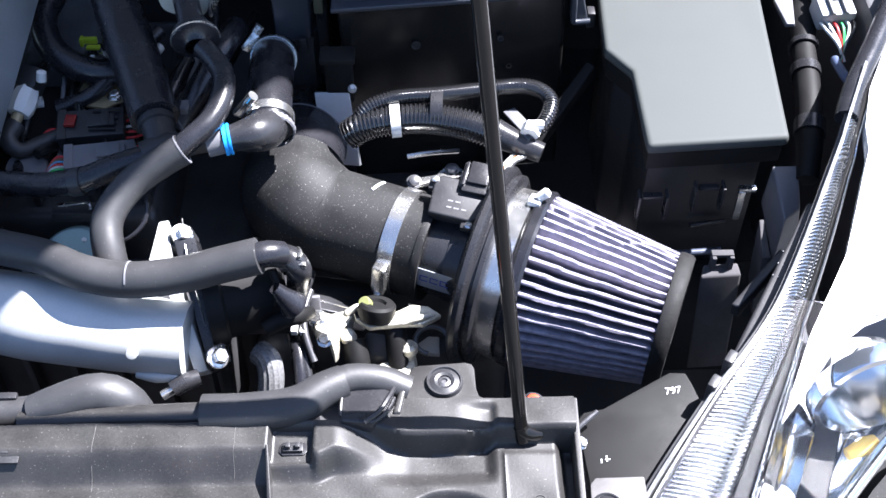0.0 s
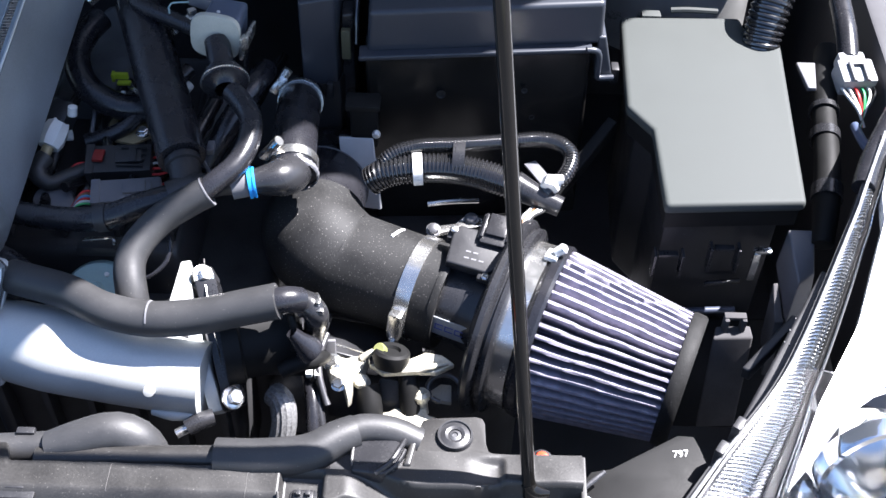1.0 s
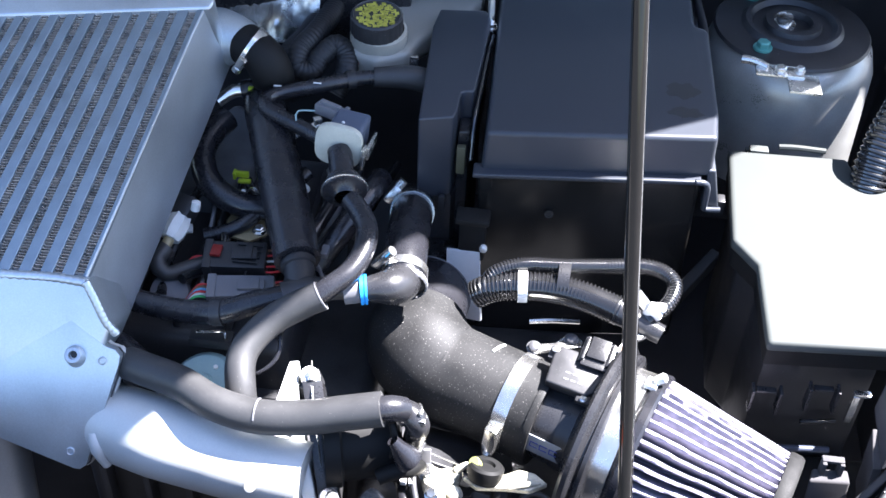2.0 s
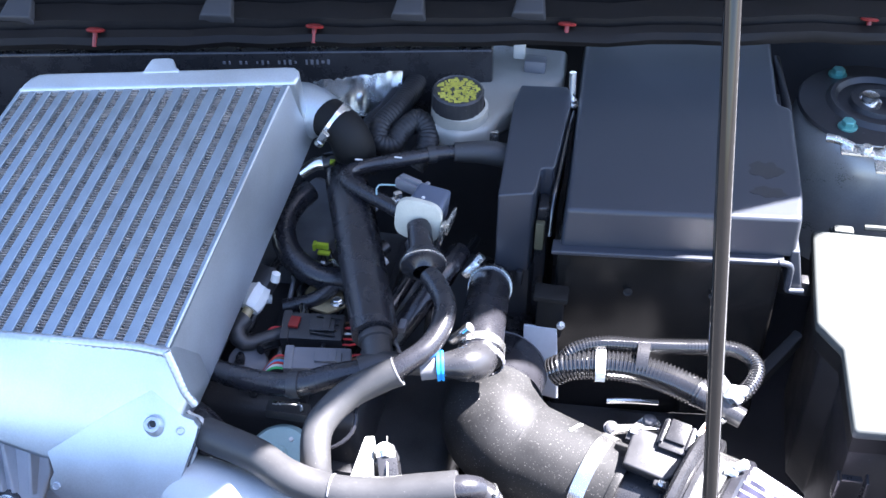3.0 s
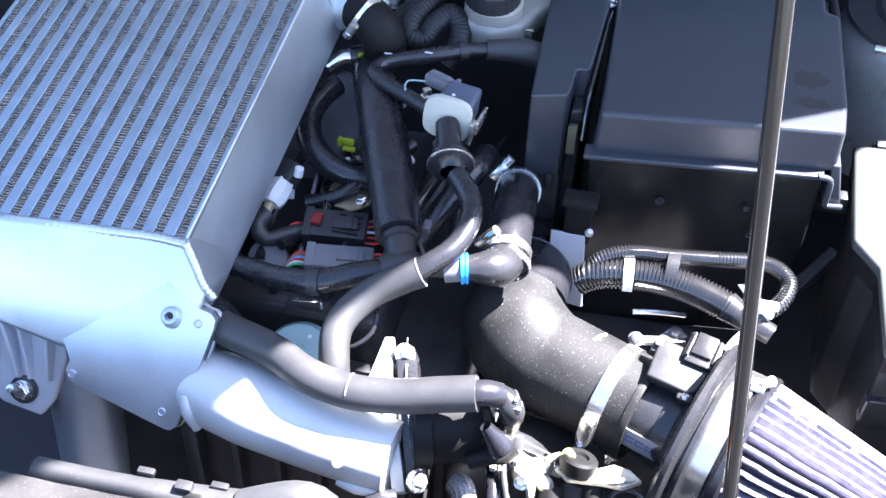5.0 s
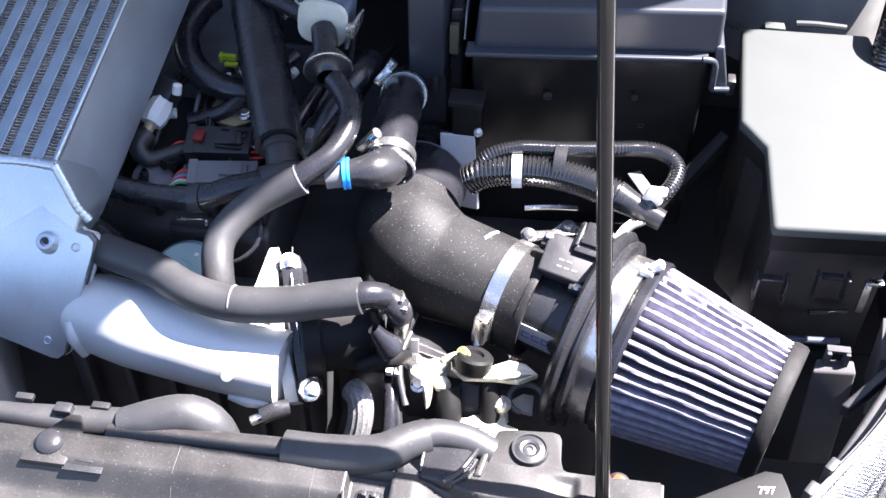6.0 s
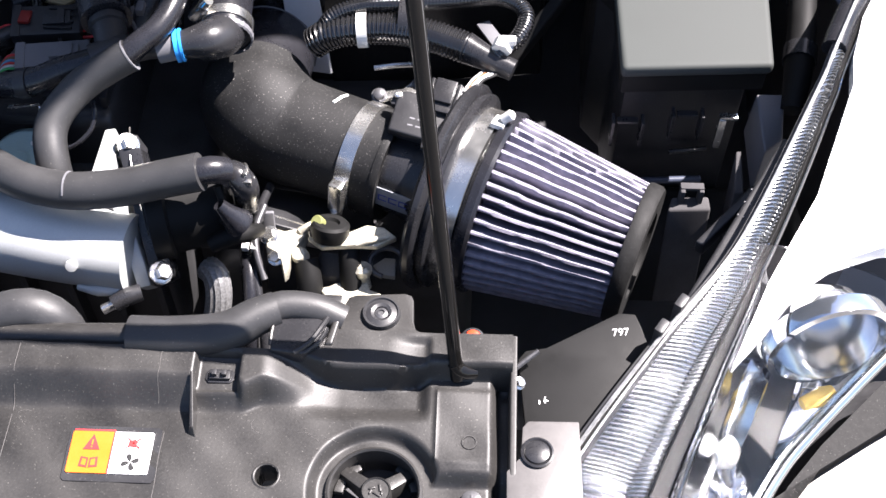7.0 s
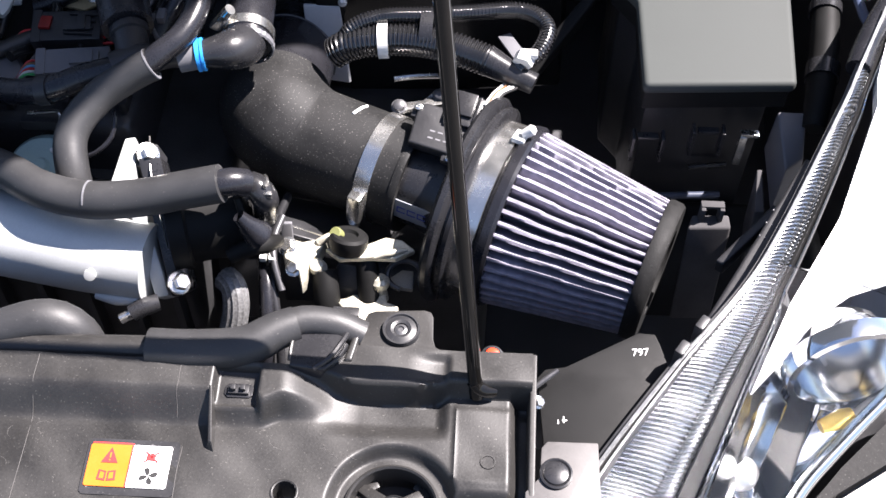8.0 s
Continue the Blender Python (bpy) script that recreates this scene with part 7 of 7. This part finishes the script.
    part("brace", hexa([(0.150, 0.775, 0.70), (0.160, 0.768, 0.70), (0.212, 0.815, 0.75), (0.205, 0.822, 0.75)], [(0.150, 0.775, 0.712), (0.160, 0.768, 0.712), (0.212, 0.815, 0.766), (0.205, 0.822, 0.766)], 0.002), DARK, z)


wing_fittings()


# ---- between the front panel and the engine ----
def front_hoses():
    t = thing("radiator_vent_hose", (-0.02, 0.435, 0.80), "grey-black sleeved hose lying along the cover panel", "hose")
    part("sleeve", tube([(-0.083, 0.431, 0.800), (-0.055, 0.4305, 0.801), (-0.024, 0.433, 0.804), (-0.006, 0.4435, 0.806), (0.006, 0.4495, 0.806)], [0.0125, 0.0128, 0.0128, 0.0120, 0.0115], 26), FOAM, t, "thick matte sleeve")
    part("hose", tube([(-0.004, 0.4455, 0.806), (0.010, 0.452, 0.806), (0.030, 0.4525, 0.803), (0.047, 0.4485, 0.797)], 0.0098, 22), FOAM, t)
    rt = part("retainer", prism([(0.0049, 0.4400), (0.0063, 0.4430), (0.0324, 0.4445), (0.0369, 0.4414), (0.0395, 0.4353), (0.0344, 0.4238), (0.0248, 0.4178), (0.0053, 0.4200)], 0.786, 0.8062, 0.0018, 3), PLASTIC_GLOSS, t, "black plastic retainer")
    part("rib", tube([(0.0048, 0.424, 0.8050), (0.0050, 0.432, 0.8066), (0.0056, 0.4405, 0.8066)], 0.0012, 8), COVER, rt)
    part("rib", tube([(0.020, 0.4185, 0.8060), (0.029, 0.4250, 0.8076), (0.0345, 0.4340, 0.8080), (0.0385, 0.4440, 0.8060)], 0.0019, 8), PLASTIC_GLOSS, rt)
    part("rib", tube([(0.026, 0.4190, 0.8050), (0.0345, 0.4265, 0.8066), (0.0390, 0.4360, 0.8070)], 0.0012, 8), PLASTIC_GLOSS, rt)
    part("web", hexa([(0.036, 0.424, 0.786), (0.044, 0.424, 0.786), (0.048, 0.447, 0.786), (0.041, 0.447, 0.786)], [(0.0375, 0.427, 0.8035), (0.0425, 0.427, 0.8035), (0.0465, 0.446, 0.8055), (0.0425, 0.446, 0.8055)], 0.0015), COVER, rt)
    part("tail", tube([(-0.083, 0.432, 0.797), (-0.12, 0.432, 0.795), (-0.16, 0.431, 0.794), (-0.2, 0.430, 0.792)], 0.0085, 16), COVER, t)
    u = thing("expansion_hose", (-0.2, 0.445, 0.78), "matte black hose bending down behind the cover panel", "hose")
    part("hose", tube([(-0.34, 0.437, 0.787), (-0.276, 0.436, 0.789), (-0.22, 0.440, 0.789), (-0.185, 0.4435, 0.789)], 0.0105, 20), FOAM, u)
    part("sleeve", tube([(-0.192, 0.439, 0.790), (-0.175, 0.443, 0.796), (-0.158, 0.4475, 0.799), (-0.145, 0.4485, 0.797), (-0.1345, 0.4460, 0.788), (-0.130, 0.4425, 0.770), (-0.129, 0.440, 0.745)], 0.0136, 26), FOAM, u, "thick end sleeve")
    part("clip", box((-0.232, 0.4395, 0.801), (0.012, 0.008, 0.008), 0.002), PLASTIC, u)
    for x in (-0.262, -0.21):
        part("tie", box((x, 0.447, 0.799), (0.012, 0.005, 0.004), 0.001), PLASTIC, u)
    b = thing("braided_hose", (-0.055, 0.51, 0.68), "grey braided hose dropping beside the throttle", "hose")
    part("hose", tube([(-0.078, 0.502, 0.640), (-0.068, 0.511, 0.665), (-0.060, 0.521, 0.688), (-0.0575, 0.530, 0.703), (-0.060, 0.539, 0.712), (-0.067, 0.546, 0.712)], 0.0098, 30, 0.003, flute=0.09), mat("grey_braid", (0.2, 0.2, 0.2), 0.45, metal=0.4, var=0.5, scale=500), b)


front_hoses()


def gearbox_brackets():
    t = thing("shift_linkage", (0.02, 0.59, 0.64), "bright cast shift linkage and brackets in the sun", "linkage")
    part("lever_body", prism([(-0.0303, 0.5789), (-0.0241, 0.5835), (-0.0138, 0.5799), (-0.0052, 0.5825), (0.0050, 0.5831), (0.0032, 0.5756), (0.0006, 0.5692), (-0.0063, 0.5625), (-0.0069, 0.5432), (-0.0097, 0.5390), (-0.0148, 0.5569), (-0.0257, 0.5635)], 0.704, 0.716, 0.0016, 3, None, 0.06), CLEAN_ALU, t, "bright worn cast lever")
    part("lever_foot", hexa([(-0.030, 0.562, 0.66), (0.000, 0.562, 0.66), (0.000, 0.590, 0.66), (-0.030, 0.590, 0.66)], [(-0.028, 0.566, 0.704), (-0.004, 0.564, 0.704), (-0.004, 0.580, 0.704), (-0.028, 0.580, 0.704)], 0.003), STEEL_DARK, t)
    bolt(t, (-0.0240, 0.5745, 0.7155), (-0.15, -0.35, 0.9), 0.0105)
    bolt(t, (-0.0175, 0.5570, 0.7120), (-0.15, -0.45, 0.85), 0.0090, STEEL)
    part("spur", tube([(-0.0010, 0.5790, 0.716), (0.0045, 0.5810, 0.720), (0.0075, 0.5835, 0.721)], [0.0035, 0.0028, 0.0018], 10, 0.002), CLEAN_ALU, t)
    part("post_nut", lathe([(-0.004, 0.0064), (0.002, 0.0064), (0.005, 0.0046), (0.006, 0)], along((-0.0004, 0.5609, 0.710), (-0.15, -0.35, 0.9)), 24), CLEAN_ALU, t, "bright domed nut")
    part("post", tube([(0.0040, 0.5610, 0.706), (0.0065, 0.5480, 0.694), (0.0080, 0.5360, 0.676)], [0.0092, 0.0100, 0.0105], 22, 0.003), DARK, t, "dark rubber-capped post")
    bush = part("bushing", lathe([(-0.010, 0.0125), (-0.004, 0.0145), (0.002, 0.0145), (0.004, 0.0125), (0.004, 0.0070), (0.0015, 0.0060), (0.0015, 0)], along((0.0224, 0.5745, 0.729), (0.12, 0.42, 0.88)), 36), DARK, t, "black rubber bushing")
    part("yellow_plug", lathe([(-0.006, 0.0046), (0.0, 0.0050), (0.0012, 0.0042), (0.0012, 0)], along((0.0129, 0.5747, 0.7345), (-0.35, -0.30, 0.85)), 28), mat("yellow_green_cap", (0.20, 0.21, 0.08), 0.45), bush, "yellow-green plug")
    part("bridge", prism([(0.0052, 0.5695), (0.0162, 0.5608), (0.0410, 0.5633), (0.0577, 0.5632), (0.0717, 0.5718), (0.0614, 0.5806), (0.0486, 0.5825), (0.0357, 0.5754)], 0.7165, 0.7220, 0.0014, 3), CLEAN_ALU, t, "pale cast bridge plate")
    part("bridge_lip", tube([(0.0420, 0.5628, 0.7225), (0.0530, 0.5660, 0.7245), (0.0660, 0.5712, 0.7230)], [0.0016, 0.0026, 0.0018], 10, 0.003), CLEAN_ALU, t)
    part("fork", prism([(0.0157, 0.5462), (0.0324, 0.5502), (0.0404, 0.5456), (0.0378, 0.5363), (0.0402, 0.5285), (0.0302, 0.5279), (0.0335, 0.5371), (0.0165, 0.5382)], 0.684, 0.6905, 0.0010, 2), CLEAN_ALU, t, "sunlit forked plate")
    part("ball_stud", lathe([(-0.006, 0.0050), (0.004, 0.0046), (0.008, 0.0072), (0.012, 0.0074), (0.015, 0.0050), (0.0155, 0)], along((0.0470, 0.5535, 0.690), (-0.10, 0.30, 0.95)), 20), CLEAN_ALU, t)
    part("lower_plate", prism([(0.0150, 0.5423), (0.0261, 0.5496), (0.0387, 0.5513), (0.0417, 0.5618), (0.0486, 0.5606), (0.0516, 0.5444), (0.0607, 0.5413), (0.0616, 0.5294), (0.0347, 0.5249), (0.0250, 0.5303)], 0.684, 0.6925, 0.0018, 3), CLEAN_ALU, t, "bright cast plate")
    part("second_post", tube([(0.0350, 0.5767, 0.716), (0.0365, 0.5620, 0.704), (0.0380, 0.5484, 0.688)], [0.0078, 0.0085, 0.0085], 18), DARK, t)
    part("dark_housing", hexa([(0.010, 0.545, 0.63), (0.034, 0.540, 0.63), (0.038, 0.575, 0.63), (0.008, 0.580, 0.63)], [(0.012, 0.556, 0.690), (0.032, 0.553, 0.690), (0.034, 0.566, 0.706), (0.012, 0.570, 0.706)], 0.004), STEEL_DARK, t)
    part("dark_block", box((0.0225, 0.5330, 0.690), (0.0200, 0.0080, 0.010), 0.0012, 2), PLASTIC, t)
    part("grey_sheet", prism([(0.0523, 0.5679), (0.0612, 0.5758), (0.0699, 0.5753), (0.0701, 0.5585), (0.0593, 0.5600)], 0.685, 0.690, 0.001), mat("dull_beige_sheet", (0.26, 0.25, 0.225), 0.55, var=0.25, scale=60), t, "dull grey sheet")
    part("ring_stop", tube([Vector((0.064, 0.5640, 0.700)) + Vector((0.013 * math.cos(a), 0.0105 * math.sin(a), 0.004 * math.sin(a))) for a in [0.4 + math.pi * 1.3 * k / 12 for k in range(13)]], 0.0022, 10, 0.003), STEEL_DARK, t)
    part("upright_plate", hexa([(-0.0335, 0.578, 0.68), (-0.021, 0.577, 0.68), (-0.021, 0.580, 0.68), (-0.0335, 0.581, 0.68)], [(-0.0305, 0.5925, 0.7195), (-0.0230, 0.5930, 0.7195), (-0.0230, 0.5955, 0.7195), (-0.0305, 0.5950, 0.7195)], 0.0008), GREY_PL, t)
    part("spring_arm", tube([(-0.030, 0.598, 0.722), (-0.0345, 0.580, 0.718), (-0.0330, 0.562, 0.712), (-0.0260, 0.545, 0.700)], 0.0028, 10), STEEL_DARK, t)
    c = thing("black_cable", (-0.03, 0.53, 0.66), "black control cables rising beside the linkage", "cable")
    part("cable", tube([(-0.038, 0.50, 0.64), (-0.036, 0.525, 0.68), (-0.040, 0.560, 0.70), (-0.047, 0.585, 0.69)], 0.006, 12), RUBBER, c)
    part("cable", tube([(-0.025, 0.495, 0.64), (-0.027, 0.52, 0.675), (-0.034, 0.555, 0.70), (-0.037, 0.60, 0.705), (-0.033, 0.635, 0.70)], 0.0035, 10), PLASTIC_GLOSS, c)
    for p in ((-0.0415, 0.5678, 0.713), (-0.0347, 0.5671, 0.713)):
        part("ferrule", box(p, (0.0052, 0.0105, 0.005), 0.001), WHITE_PL, c)
    e = thing("heat_plate", (0.0, 0.61, 0.69), "dark folded sheet cover under the elbow hose", "cover")
    part("sheet", hexa([(-0.040, 0.592, 0.690), (0.010, 0.588, 0.680), (0.020, 0.64, 0.660), (-0.035, 0.65, 0.660)], [(-0.042, 0.598, 0.705), (0.012, 0.594, 0.690), (0.022, 0.645, 0.675), (-0.035, 0.655, 0.675)], 0.003), PLASTIC, e)
    part("bright_edge", tube([(-0.038, 0.601, 0.712), (-0.010, 0.598, 0.703), (0.014, 0.596, 0.694)], 0.0008, 6), STEEL, e)


gearbox_brackets()
